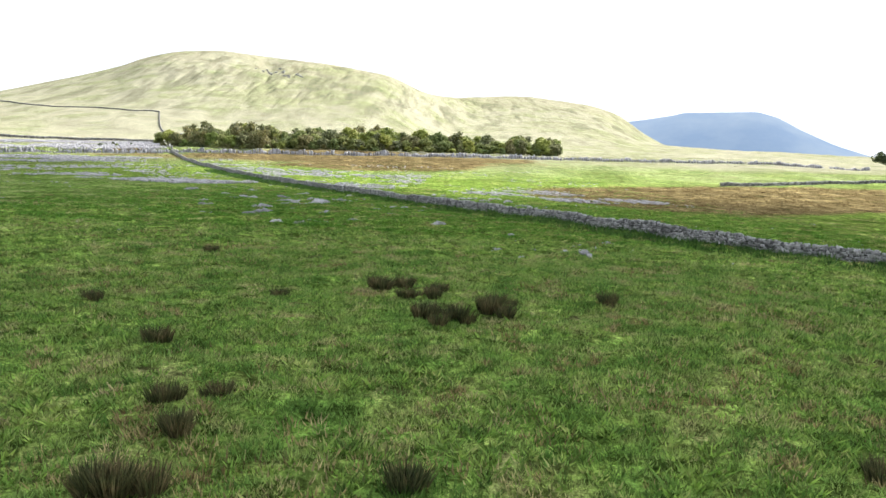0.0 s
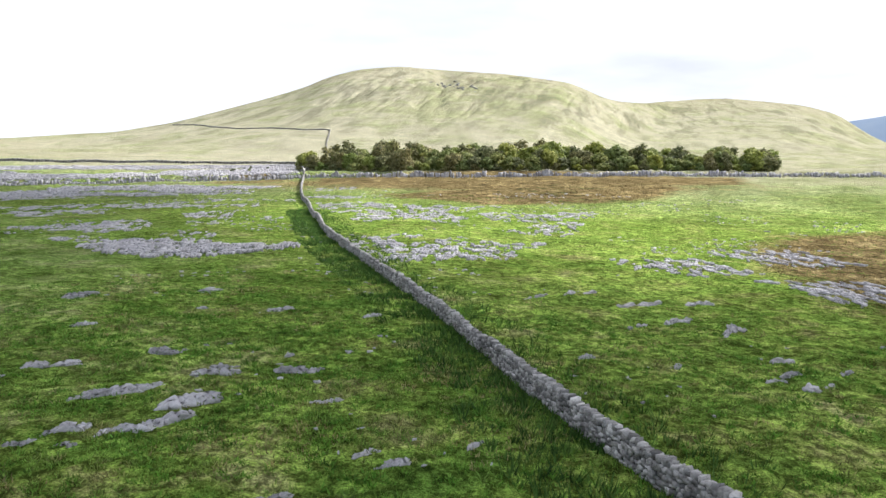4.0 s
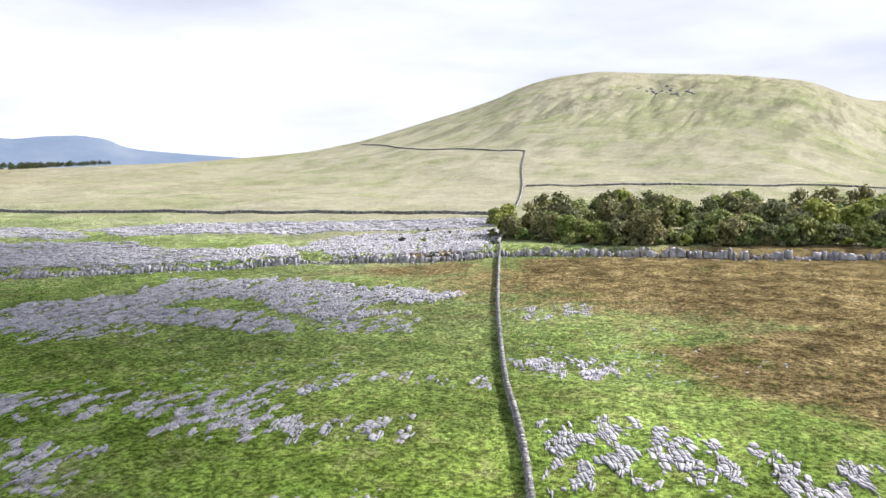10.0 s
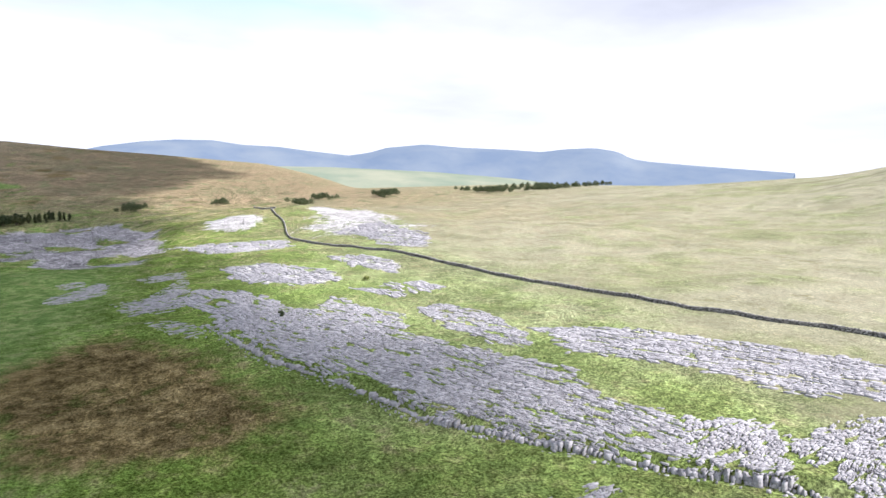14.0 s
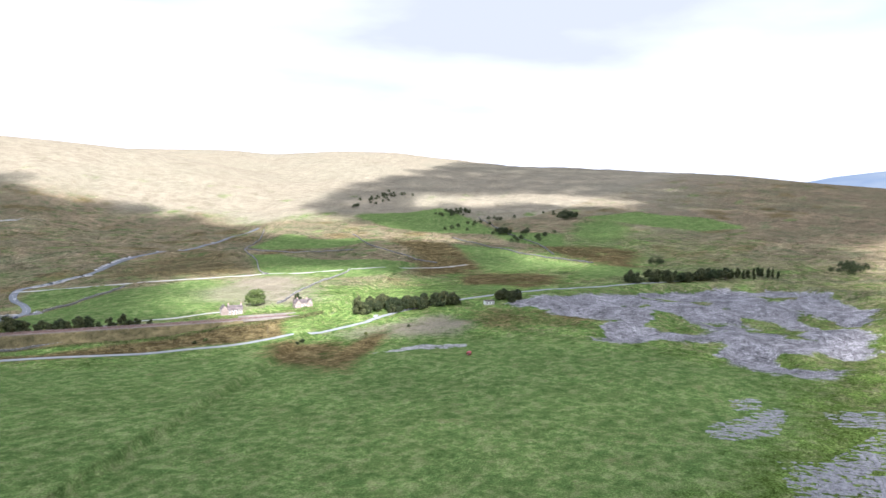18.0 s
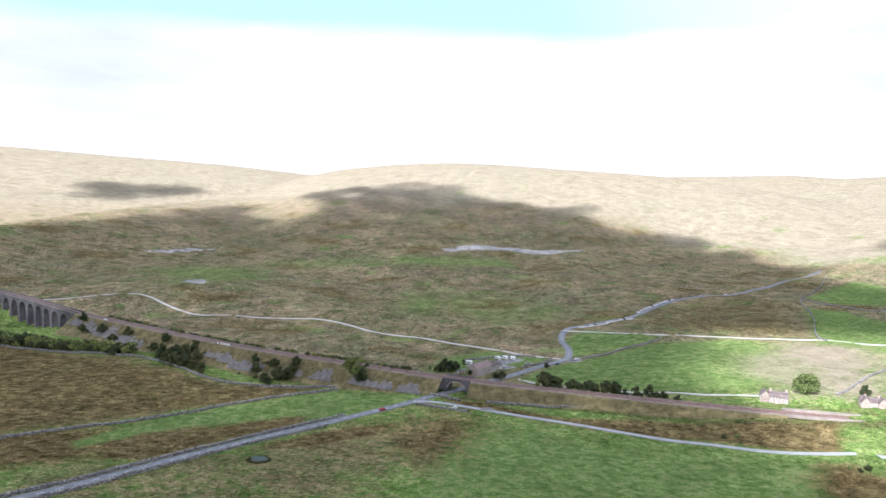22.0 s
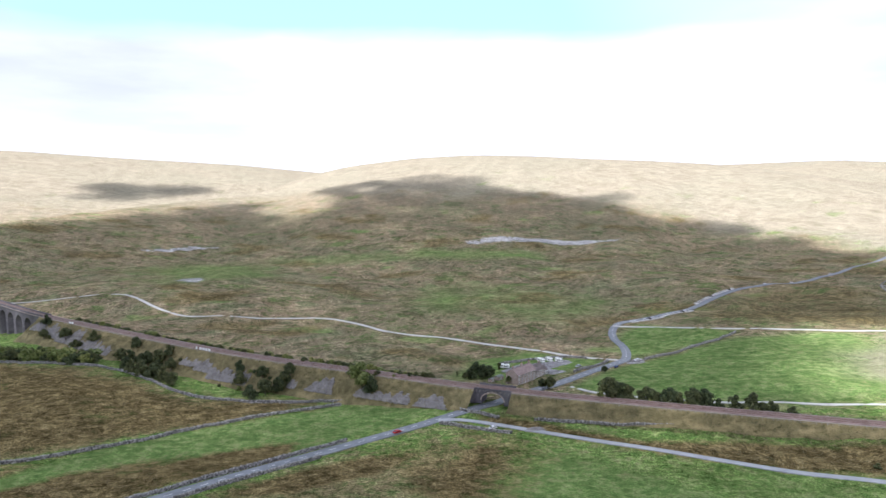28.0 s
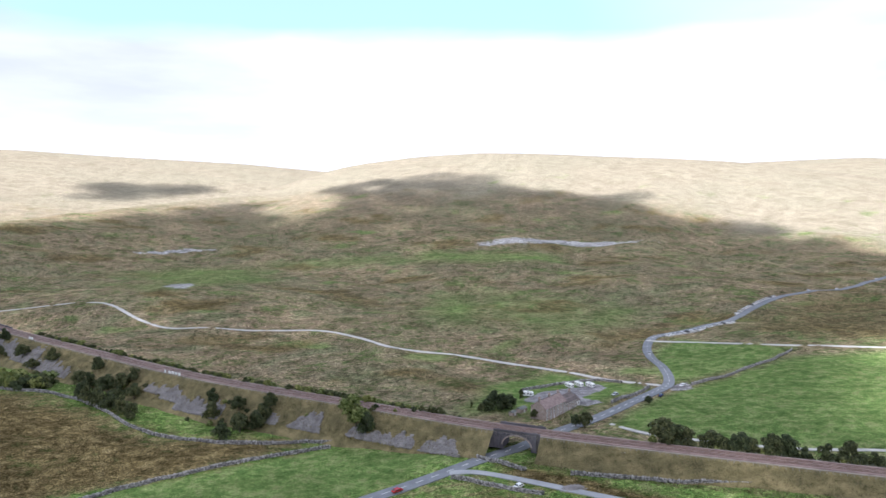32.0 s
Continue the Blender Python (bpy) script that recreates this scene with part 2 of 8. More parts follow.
def ground_mat():
    """Turf, bracken, straw-coloured upland grass, bare limestone and gravel, by the ground's zones."""
    m, n, l, b = shade("moorland", 1.0, 0, 0.0)
    pos = n.new("ShaderNodeNewGeometry").outputs["Position"]
    za, zb = n.new("ShaderNodeVertexColor"), n.new("ShaderNodeVertexColor")
    za.layer_name, zb.layer_name = "zone_a", "zone_b"
    sa, sb = n.new("ShaderNodeSeparateColor"), n.new("ShaderNodeSeparateColor")
    l.new(za.outputs[0], sa.inputs[0])
    l.new(zb.outputs[0], sb.inputs[0])
    n400 = noise_fac(n, l, 0.004, 5, 0.6, pos)
    n60 = noise_fac(n, l, 0.022, 6, 0.62, pos)
    n8 = noise_fac(n, l, 0.16, 6, 0.65, pos)
    n1 = noise_fac(n, l, 1.3, 6, 0.7, pos)
    n02 = noise_fac(n, l, 7.0, 4, 0.7, pos)

    def edge(z, blur=0.55):
        """A zone's mask with a frayed edge."""
        a = n.new("ShaderNodeMath")
        a.operation = "ADD"
        l.new(z, a.inputs[0])
        w = n.new("ShaderNodeMath")
        w.operation = "MULTIPLY_ADD"
        l.new(mix(n, l, 0.5, n60, n8), w.inputs[0])
        w.inputs[1].default_value, w.inputs[2].default_value = 2.3, -1.15
        l.new(w.outputs[0], a.inputs[1])
        return ramp(n, l, a.outputs[0], [(0.5 - blur / 2, 0.0), (0.5 + blur / 2, 1.0)])

    turf = ramp(n, l, n8, [(0.36, (0.070, 0.138, 0.022)), (0.47, (0.128, 0.212, 0.034)), (0.55, (0.182, 0.245, 0.050)), (0.66, (0.270, 0.255, 0.105))])
    turf = mix(n, l, ramp(n, l, n60, [(0.45, 0.0), (0.65, 0.35)]), turf, (0.170, 0.178, 0.052))
    lush = ramp(n, l, n8, [(0.38, (0.092, 0.156, 0.044)), (0.5, (0.148, 0.218, 0.066)), (0.62, (0.218, 0.262, 0.102))])
    brown = ramp(n, l, n8, [(0.38, (0.072, 0.057, 0.026)), (0.5, (0.136, 0.104, 0.046)), (0.62, (0.205, 0.162, 0.078))])
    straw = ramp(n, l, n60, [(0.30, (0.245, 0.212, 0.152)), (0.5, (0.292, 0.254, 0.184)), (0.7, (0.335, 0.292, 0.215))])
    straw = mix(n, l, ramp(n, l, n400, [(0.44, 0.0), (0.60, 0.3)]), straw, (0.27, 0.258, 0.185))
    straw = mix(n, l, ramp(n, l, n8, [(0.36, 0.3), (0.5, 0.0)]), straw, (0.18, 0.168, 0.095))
    moor = ramp(n, l, n60, [(0.36, (0.130, 0.108, 0.068)), (0.44, (0.215, 0.165, 0.102)), (0.51, (0.275, 0.205, 0.130)), (0.57, (0.225, 0.190, 0.115)), (0.64, (0.160, 0.170, 0.085))])
    moor = mix(n, l, ramp(n, l, n400, [(0.48, 0.0), (0.62, 0.5)]), moor, (0.145, 0.145, 0.080))
    moor = mix(n, l, ramp(n, l, n8, [(0.50, 0.0), (0.61, 0.4)]), moor, (0.26, 0.215, 0.15))
    moor = mix(n, l, ramp(n, l, n8, [(0.38, 0.75), (0.48, 0.0)]), moor, (0.055, 0.055, 0.032))
    moor = mix(n, l, 1.0, moor, ramp(n, l, noise_fac(n, l, 0.3, 5, 0.7, pos), [(0.41, 0.72), (0.5, 1.0), (0.59, 1.22)]), "MULTIPLY")
    lime = ramp(n, l, n8, [(0.30, (0.20, 0.195, 0.19)), (0.55, (0.40, 0.39, 0.38)), (0.75, (0.52, 0.50, 0.49))])
    gravel = ramp(n, l, n8, [(0.38, (0.19, 0.182, 0.188)), (0.5, (0.27, 0.258, 0.266)), (0.62, (0.34, 0.326, 0.33))])
    place = n.new("ShaderNodeSeparateXYZ")
    l.new(pos, place.inputs[0])
    dale = n.new("ShaderNodeMapRange")
    dale.inputs[1].default_value, dale.inputs[2].default_value = 80, -80
    l.new(place.outputs[1], dale.inputs[0])
    east = n.new("ShaderNodeMapRange")
    east.inputs[1].default_value, east.inputs[2].default_value = -220, -330
    l.new(place.outputs[0], east.inputs[0])
    far = n.new("ShaderNodeMath")
    far.operation = "MAXIMUM"
    l.new(dale.outputs[0], far.inputs[0])
    l.new(east.outputs[0], far.inputs[1])
    c = mix(n, l, far.outputs[0], turf, mix(n, l, 0.25, lush, turf))
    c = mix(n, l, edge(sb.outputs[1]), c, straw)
    # pale grass southward, its colour lifted further to stand for haze on the hill
    span = n.new("ShaderNodeMapRange")
    span.inputs[1].default_value, span.inputs[2].default_value = 260, 520
    l.new(place.outputs[1], span.inputs[0])
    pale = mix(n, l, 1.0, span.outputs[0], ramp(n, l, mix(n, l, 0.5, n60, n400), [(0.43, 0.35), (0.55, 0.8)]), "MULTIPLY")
    # darker green from y 70 to 240, painted to hold down the sunlit turf
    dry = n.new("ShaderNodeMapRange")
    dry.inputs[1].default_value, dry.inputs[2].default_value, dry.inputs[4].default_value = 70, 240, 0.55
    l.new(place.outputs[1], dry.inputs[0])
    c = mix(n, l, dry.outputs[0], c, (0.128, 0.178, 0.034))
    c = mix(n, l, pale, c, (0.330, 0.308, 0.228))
    run = n.new("ShaderNodeVectorMath")
    run.operation = "MULTIPLY"
    l.new(pos, run.inputs[0])
    run.inputs[1].default_value = (0.032, 0.007, 0.010)
    high = n.new("ShaderNodeMapRange")
    high.inputs[1].default_value, high.inputs[2].default_value = 25, 110
    l.new(place.outputs[2], high.inputs[0])
    near_hill = n.new("ShaderNodeMapRange")
    near_hill.inputs[1].default_value, near_hill.inputs[2].default_value = 420, 620
    l.new(place.outputs[1], near_hill.inputs[0])
    streak = ramp(n, l, noise_fac(n, l, 1.0, 6, 0.62, run.outputs[0]), [(0.40, 0.62), (0.49, 0.0)])
    streak = mix(n, l, 1.0, mix(n, l, 1.0, streak, high.outputs[0], "MULTIPLY"), near_hill.outputs[0], "MULTIPLY")
    c = mix(n, l, streak, c, (0.135, 0.132, 0.085))
    c = mix(n, l, edge(sb.outputs[2]), c, moor)
    c = mix(n, l, edge(sa.outputs[2]), c, lush)
    c = mix(n, l, edge(sa.outputs[0], 0.6), c, brown)
    c = mix(n, l, edge(sa.outputs[1], 0.16), c, lime)
    c = mix(n, l, edge(sb.outputs[0], 0.16), c, gravel)
    n3 = noise_fac(n, l, 0.42, 5, 0.65, pos)
    smooth = c
    c = mix(n, l, 1.0, c, ramp(n, l, noise_fac(n, l, 0.045, 5, 0.6, pos), [(0.38, 0.76), (0.5, 1.0), (0.61, 1.24)]), "MULTIPLY")
    c = mix(n, l, 1.0, c, ramp(n, l, n3, [(0.39, 0.70), (0.5, 1.0), (0.60, 1.32)]), "MULTIPLY")
    c = mix(n, l, 1.0, c, ramp(n, l, n1, [(0.42, 0.42), (0.5, 1.0), (0.58, 1.58)]), "MULTIPLY")
    c = mix(n, l, 1.0, c, ramp(n, l, n02, [(0.40, 0.55), (0.5, 1.0), (0.60, 1.5)]), "MULTIPLY")
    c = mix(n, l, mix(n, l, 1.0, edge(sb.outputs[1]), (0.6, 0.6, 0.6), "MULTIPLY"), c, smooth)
    c = mix(n, l, mix(n, l, 1.0, edge(sa.outputs[2]), (0.55, 0.55, 0.55), "MULTIPLY"), c, smooth)
    l.new(c, b.inputs["Base Color"])
    h = mix(n, l, 0.25, mix(n, l, 0.45, n1, n3), n02)
    bumped(n, l, b, h, 1.0, 0.8)
    return m


M_GROUND = ground_mat()
# ---- the lie of the land ----
HUB = (-120.0, 120.0)
# horizon ridges round the hub: bearing, foot of the slope, distance and height of the crest
RIDGES = [
    (-34, 900, 2460, 60), (-22, 850, 2550, 95), (-19, 800, 2600, 165), (-17.5, 800, 2600, 222), (-15, 750, 2600, 256), (-10, 700, 2600, 283), (-7, 650, 2600, 281), (-5.2, 560, 2150, 226), (-3, 500, 1650, 186),
    (0.4, 460, 1600, 224), (5.5, 450, 1600, 243), (10, 450, 1600, 250), (14.8, 450, 1600, 258), (18, 450, 1600, 249), (20.3, 450, 1600, 232), (22.2, 450, 1600, 207), (25.7, 450, 1600, 176), (28.2, 450, 1600, 156),
    (32.7, 450, 1600, 119), (37.3, 460, 1600, 91), (43.4, 480, 1600, 75), (47.6, 520, 1600, 64), (61, 800, 2230, 50), (74, 900, 2200, 24), (79, 900, 2800, 70), (82, 900, 3200, 100), (86, 900, 3200, 112),
]
RIDGES += [(90, 850, 3200, 126), (95, 800, 3200, 139), (100, 800, 3250, 160), (106, 800, 3250, 164), (113, 800, 3250, 170), (117, 800, 3250, 168), (122, 800, 3280, 190), (127, 800, 3300, 214), (131.5, 800, 3300, 211), (137, 900, 3450, 186),
           (140, 900, 3500, 200), (148, 900, 3500, 186), (158, 900, 3500, 170), (170, 900, 3400, 150), (178, 900, 3300, 161), (184.6, 900, 3300, 199), (193, 900, 3300, 226), (200, 900, 3300, 252), (212, 900, 3200, 240), (240, 900, 3000, 160), (290, 900, 3000, 90)]
# the long fell across the dale, in front of the ridges behind
FELL = [(118, 1100, 2500, -40), (124, 1100, 2600, -5), (128.8, 1100, 2600, 32), (132.6, 1100, 2600, 68), (136.2, 1100, 2600, 95), (139.6, 1100, 2600, 122), (143.4, 1100, 2680, 148), (147.5, 1100, 2680, 172), (152, 900, 2680, 187), (156, 900, 2680, 196), (161, 750, 2700, 210),
        (165.7, 750, 2700, 216), (170.4, 750, 2700, 205), (175, 750, 2700, 181), (177.4, 750, 2650, 156), (180, 760, 2550, 118), (181.7, 760, 2400, 88), (184, 760, 2300, 76), (188, 760, 2100, 62), (191.7, 760, 1900, 54), (195.3, 760, 1700, 45), (199, 760, 1500, 40), (205, 760, 1450, 20), (212, 760, 1400, -40)]
LAND_R = 115
PLANE = (-5.26, -0.209, 4.667)
LANDFORMS = [
    (-240, -460, -5.7), (-1000, 340, 15.6), (-560, -460, 0.4), (100, -120, 0.3), (-80, -900, 18.6),
    (-560, 460, 1.8), (-760, -900, 12.9), (-760, 60, 5.8), (-80, 60, 2.5), (-240, 220, -3.1),
    (100, -900, 9.9), (-560, -640, -5.9), (-560, -120, -7.1), (-1000, 220, -7.8), (-1000, -300, -7.1),
    (-760, -120, 4.6), (100, 220, -5.2), (-760, 460, 9.1), (-760, 220, -5.5), (-560, -300, 3.0),
    (-400, -460, -13.7), (-356, -330, 22.3), (-240, -300, -11.2), (-400, -300, -12.1), (-80, -120, 4.7),
    (-760, -300, -4.0), (100, -640, -2.2), (100, 60, 2.5), (-240, 340, -2.4), (-400, 60, -2.4),
]



# hollows below the road, the lane and the viaduct
DIPS = [(-290, -270, -4.5, 75), (-445, -225, -9.0, 85), (-150, -270, -2.0, 80), (128, -735, -18.0, 52)]


def ease(s):
    s = np.clip(s, 0, 1)
    return s * s * (3 - 2 * s)


def swell(x, y, step, seed):
    """Smooth random relief between -1 and 1, about step metres across."""
    a = seed * 1.7
    u, v = x / step, y / step
    return (np.sin(u * 1.9 + 1.3 * np.sin(v * 1.1 + a) + a) * np.sin(v * 2.1 + 1.2 * np.sin(u * 0.9 - a) + 2 * a)
            + 0.5 * np.sin(u * 4.3 + 1.1 * np.sin(v * 2.7 + 3 * a)) * np.sin(v * 3.9 + a + np.sin(u * 2.3)))  / 1.5


def near_land(x, y):
    z = PLANE[0] + PLANE[1] * x / 100 + PLANE[2] * y / 100
    for cx, cy, h in LANDFORMS:
        z = z + h * np.exp(-((x - cx) ** 2 + (y - cy) ** 2) / (2 * LAND_R ** 2))
    for cx, cy, h, wide in DIPS:
        z = z + h * np.exp(-((x - cx) ** 2 + (y - cy) ** 2) / (2 * wide ** 2))
    return z


def round_table(rows):
    """A closed table of ridges by the degree, with its corners rounded off."""
    tab = np.array(sorted(rows + [(rows[0][0] + 360, *rows[0][1:]), (rows[-1][0] - 360, *rows[-1][1:])]))
    a = np.arange(-80, 300, 0.25)
    k = np.exp(-(np.arange(-8, 9) / 3.6) ** 2)
    return a, [np.convolve(np.pad(np.interp(a, tab[:, 0], tab[:, c]), 8, mode="edge"), k / k.sum(), "valid") for c in (1, 2, 3)]


RIDGE_TABLE, FELL_TABLE = round_table(RIDGES), round_table(FELL)


def land(x, y):
    """Height of the open ground."""
    x, y = np.asarray(x, float), np.asarray(y, float)
    dx, dy = x - HUB[0], y - HUB[1]
    r = np.hypot(dx, dy)
    b = (np.degrees(np.arctan2(-dx, dy)) + 70) % 360 - 70
    foot, crest, top = (np.interp(b, RIDGE_TABLE[0], c) for c in RIDGE_TABLE[1])
    s = np.clip((r - foot) / (crest - foot), 0, 1)
    w = ease(s ** 1.3)
    near = near_land(x, y)
    z = near * (1 - w) + top * w - np.maximum(r - crest, 0) * 0.12
    foot, crest, top = (np.interp(b, FELL_TABLE[0], c) for c in FELL_TABLE[1])
    w2 = ease(np.clip((r - foot) / (crest - foot), 0, 1) ** 1.2)
    fell = near * (1 - w2) + top * w2 - np.maximum(r - crest, 0) * 0.2
    fell = np.where((b > 120) & (b < 210), fell, -500)
    w = np.where(fell > z, w2, w)
    z = np.maximum(z, fell) + 4 * np.exp(-((z - fell) / 12) ** 2)
    z = z + w * (1 - w) * (22 * swell(x, y, 420, 1) + 9 * swell(x, y, 150, 2))
    face = np.exp(-((b - 5) / 17) ** 4) * ease((s - 0.34) / 0.2) * ease((1.0 - s) / 0.3)
    cut = np.abs(swell(b * 7.0 + 3 * swell(x, y, 300, 2), r * 0.08, 9.0, 3))
    rib = np.abs(swell(b * 15.0 + 2 * swell(x, y, 200, 5), r * 0.05, 9.0, 8))
    z = z - face * (5 * np.exp(-(cut / 0.15) ** 2) * ease(swell(x, y, 260, 7) + 0.5) + 2.2 * np.exp(-(rib / 0.2) ** 2) * ease(swell(x, y, 180, 4) + 0.3) + 14 * np.exp(-(((b - 10.5) / 1.1) ** 2) - ((s - 0.78) / 0.08) ** 2) - 1.6 * swell(x, y, 45, 5))
    far = ease((r - 250) / 500)
    return z + far * (1 - w) * (3.6 * swell(x, y, 130, 3) + 1.5 * swell(x, y, 47, 4) + 0.5 * swell(x, y, 19, 6)) * ease((r - 250) / 300)


# ---- building helpers ----
def mesh_ob(name, verts, faces, material, parent=None, label="", smooth=False):
    me = bpy.data.meshes.new(name)
    me.from_pydata([tuple(v) for v in verts], [], faces)
    me.materials.append(material)
    if smooth:
        me.polygons.foreach_set("use_smooth", [True] * len(me.polygons))
    me.update()
    ob = new(name, me)
    if parent is not None:
        ob.parent = parent
    return tagged(ob, label)


def part(name, bm, material, parent, label="", smooth=False):
    """One bmesh as one mesh object under a thing or a part."""
    me = bpy.data.meshes.new(name)
    bm.to_mesh(me)
    bm.free()
    me.materials.append(material)
    if smooth:
        me.polygons.foreach_set("use_smooth", [True] * len(me.polygons))
    ob = new(name, me)
    ob.parent = parent
    return tagged(ob, label)


def empty(name, m, label, category, group="", kind=""):
    ob = new(name)
    ob.matrix_world = m
    return tagged(ob, label, category, group, kind)


def box(x0, x1, y0, y1, z0, z1, bevel=0.0, bm=None):
    own = bm or bmesh.new()
    b = bmesh.new() if bm else own
    bmesh.ops.create_cube(b, size=1)
    bmesh.ops.transform(b, matrix=Matrix.LocRotScale(((x0 + x1) / 2, (y0 + y1) / 2, (z0 + z1) / 2), None, (abs(x1 - x0), abs(y1 - y0), abs(z1 - z0))), verts=b.verts)
    if bevel:
        bmesh.ops.bevel(b, geom=b.edges[:], offset=bevel, segments=1, affect="EDGES")
    if bm:
        me = bpy.data.meshes.new("tmp")
        b.to_mesh(me)
        b.free()
        own.from_mesh(me)
        bpy.data.meshes.remove(me)
    return own


def prism(outline, y0, y1, axis="y"):
    """An outline of (a, z) points pushed along y (or x)."""
    bm = bmesh.new()
    rows = [[bm.verts.new((a, y, z) if axis == "y" else (y, a, z)) for a, z in outline] for y in (y0, y1)]
    n = len(outline)
    bm.faces.new(rows[0])
    bm.faces.new(rows[1][::-1])
    for i in range(n):
        bm.faces.new((rows[0][i], rows[1][i], rows[1][(i + 1) % n], rows[0][(i + 1) % n]))
    bmesh.ops.recalc_face_normals(bm, faces=bm.faces[:])
    return bm


def tube(a, b, r0, r1, sides=8, bm=None):
    bm = bm or bmesh.new()
    a, b = Vector(a), Vector(b)
    q = (b - a).to_track_quat("Z", "Y")
    rings = []
    for p, r in ((a, r0), (b, r1)):
        rings.append([bm.verts.new(p + q @ Vector((r * math.cos(k * math.tau / sides), r * math.sin(k * math.tau / sides), 0))) for k in range(sides)])
    for k in range(sides):
        bm.faces.new((rings[0][k], rings[0][(k + 1) % sides], rings[1][(k + 1) % sides], rings[1][k]))
    bm.faces.new(rings[0][::-1])
    bm.faces.new(rings[1])
    return bm


def spline(points, step):
    """A smooth line through plan points, at even steps."""
    p = np.array(points, float)
    p = np.vstack([2 * p[0] - p[1], p, 2 * p[-1] - p[-2]])
    out = []
    for i in range(1, len(p) - 2):
        t = np.linspace(0, 1, 24, endpoint=False)[:, None]
        a, b, c, d = p[i - 1:i + 3]
        out.append(0.5 * (2 * b + (c - a) * t + (2 * a - 5 * b + 4 * c - d) * t ** 2 + (3 * b - a - 3 * c + d) * t ** 3))
    out = np.vstack(out + [p[-2:-1]])
    s = np.r_[0, np.cumsum(np.hypot(*np.diff(out, axis=0).T))]
    k = np.linspace(0, s[-1], max(2, int(s[-1] / step) + 1))
    return np.c_[np.interp(k, s, out[:, 0]), np.interp(k, s, out[:, 1])]


def sides_of(line):
    d = np.gradient(line, axis=0)
    d /= np.hypot(d[:, 0], d[:, 1])[:, None]
    return np.c_[-d[:, 1], d[:, 0]]


def off(line, k):
    return line + sides_of(line) * k


def away(x, y, line):
    """Distance of plan points from a line, and the index of its nearest point."""
    best, at = np.full(x.shape, 1e9), np.zeros(x.shape, int)
    for i, (a, b) in enumerate(line):
        d = (x - a) ** 2 + (y - b) ** 2
        near = d < best
        best[near], at[near] = d[near], i
    return np.sqrt(best), at


def inside(x, y, poly):
    hit = np.zeros(np.shape(x), bool)
    for (a, b), (c, d) in zip(poly, poly[1:] + poly[:1]):
        if b != d:
            hit ^= ((b > y) != (d > y)) & (x < (c - a) * (y - b) / (d - b) + a)
    return hit


def soft_inside(x, y, poly, blur):
    """1 inside an outline, 0 outside, about 0.5 on it."""
    d = np.full(np.shape(x), 1e9)
    for (a, b), (c, e) in zip(poly, poly[1:] + poly[:1]):
        k = np.clip(((x - a) * (c - a) + (y - b) * (e - b)) / max(1e-6, (c - a) ** 2 + (e - b) ** 2), 0, 1)
        d = np.minimum(d, np.hypot(x - a - k * (c - a), y - b - k * (e - b)))
    d = np.where(inside(x, y, poly), d, -d)
    return np.clip(0.5 + d / blur, 0, 1)


def blob(x, y, cx, cy, rx, ry, turn=0):
    c, s = math.cos(radians(turn)), math.sin(radians(turn))
    u, v = ((x - cx) * c + (y - cy) * s) / rx, (-(x - cx) * s + (y - cy) * c) / ry
    return np.clip(1.5 - np.hypot(u, v), 0, 1)


def retire(models):
    for m in models:
        for o in list(m.children_recursive) + [m]:
            bpy.data.objects.remove(o)


# ---- the plan ----
RAIL = [(330, -985), (210, -856), (110, -752), (20, -650), (-100, -535), (-190, -455), (-285, -386), (-356, -336), (-452, -283), (-562, -228), (-680, -174), (-789, -116), (-1019, -30), (-1276, 90), (-1480, 210)]
RAIL_Z = -14.0
ROAD = [(60, -10), (-50, -86), (-117, -140), (-144, -167), (-174, -202), (-210, -239), (-246, -268), (-285, -293), (-320, -313), (-342, -325), (-354, -331), (-362, -335), (-372, -343), (-386, -353), (-408, -367), (-434, -385), (-475, -424), (-500, -452), (-516, -490), (-524, -530), (-541, -575), (-570, -612), (-620, -631), (-666, -653), (-710, -693), (-742, -717), (-785, -751), (-826, -767), (-869, -784), (-922, -811), (-988, -856), (-1250, -1010)]
LANE = [(-322, -312), (-333, -310), (-349, -299), (-377, -278), (-410, -254), (-447, -226), (-495, -192), (-532, -164), (-575, -144), (-632, -134), (-660, -134), (-768, -112), (-931, -60), (-1100, 20)]
TRACK = [(-492, -447), (-477, -462), (-448, -503), (-414, -543), (-375, -575), (-323, -604), (-285, -655), (-231, -695), (-146, -703), (-88, -721), (-25, -800), (10, -818), (110, -822), (190, -860)]
FARMTRACK = [(-548, -592), (-600, -560), (-649, -518), (-724, -486), (-804, -474), (-850, -437), (-960, -390), (-1100, -330)]
PITS = [(-117, -364), (-125, -376), (-137, -372), (-128, -388), (-159, -359), (-107, -397), (-105, -423), (-92, -400), (-190, -366), (-172, -346), (-131, -324), (-80, -455), (-70, -430), (-60, -380), (-40, -420), (-150, -340), (-96, -350)]
WALL = [(66, 44), (42, 63), (31, 74), (23, 88), (16, 101), (8, 111), (1, 121), (-10, 140), (-23, 161), (-36, 181), (-47, 198), (-58, 216), (-69, 237), (-78, 252), (-90, 275), (-106, 303), (-128, 346), (-152, 396), (-165, 424)]
CROSSWALL = [(-975, 347), (-857, 347), (-745, 340), (-689, 351), (-631, 375), (-533, 411), (-395, 453), (-334, 478), (-265, 510), (-212, 525)]
SCAR = [(330, 540), (180, 520), (60, 490), (-20, 465), (-80, 442), (-120, 432), (-160, 417), (-178, 400), (-200, 390), (-221, 378), (-242, 359), (-263, 342), (-293, 319), (-312, 311), (-343, 297), (-369, 282), (-430, 262)]
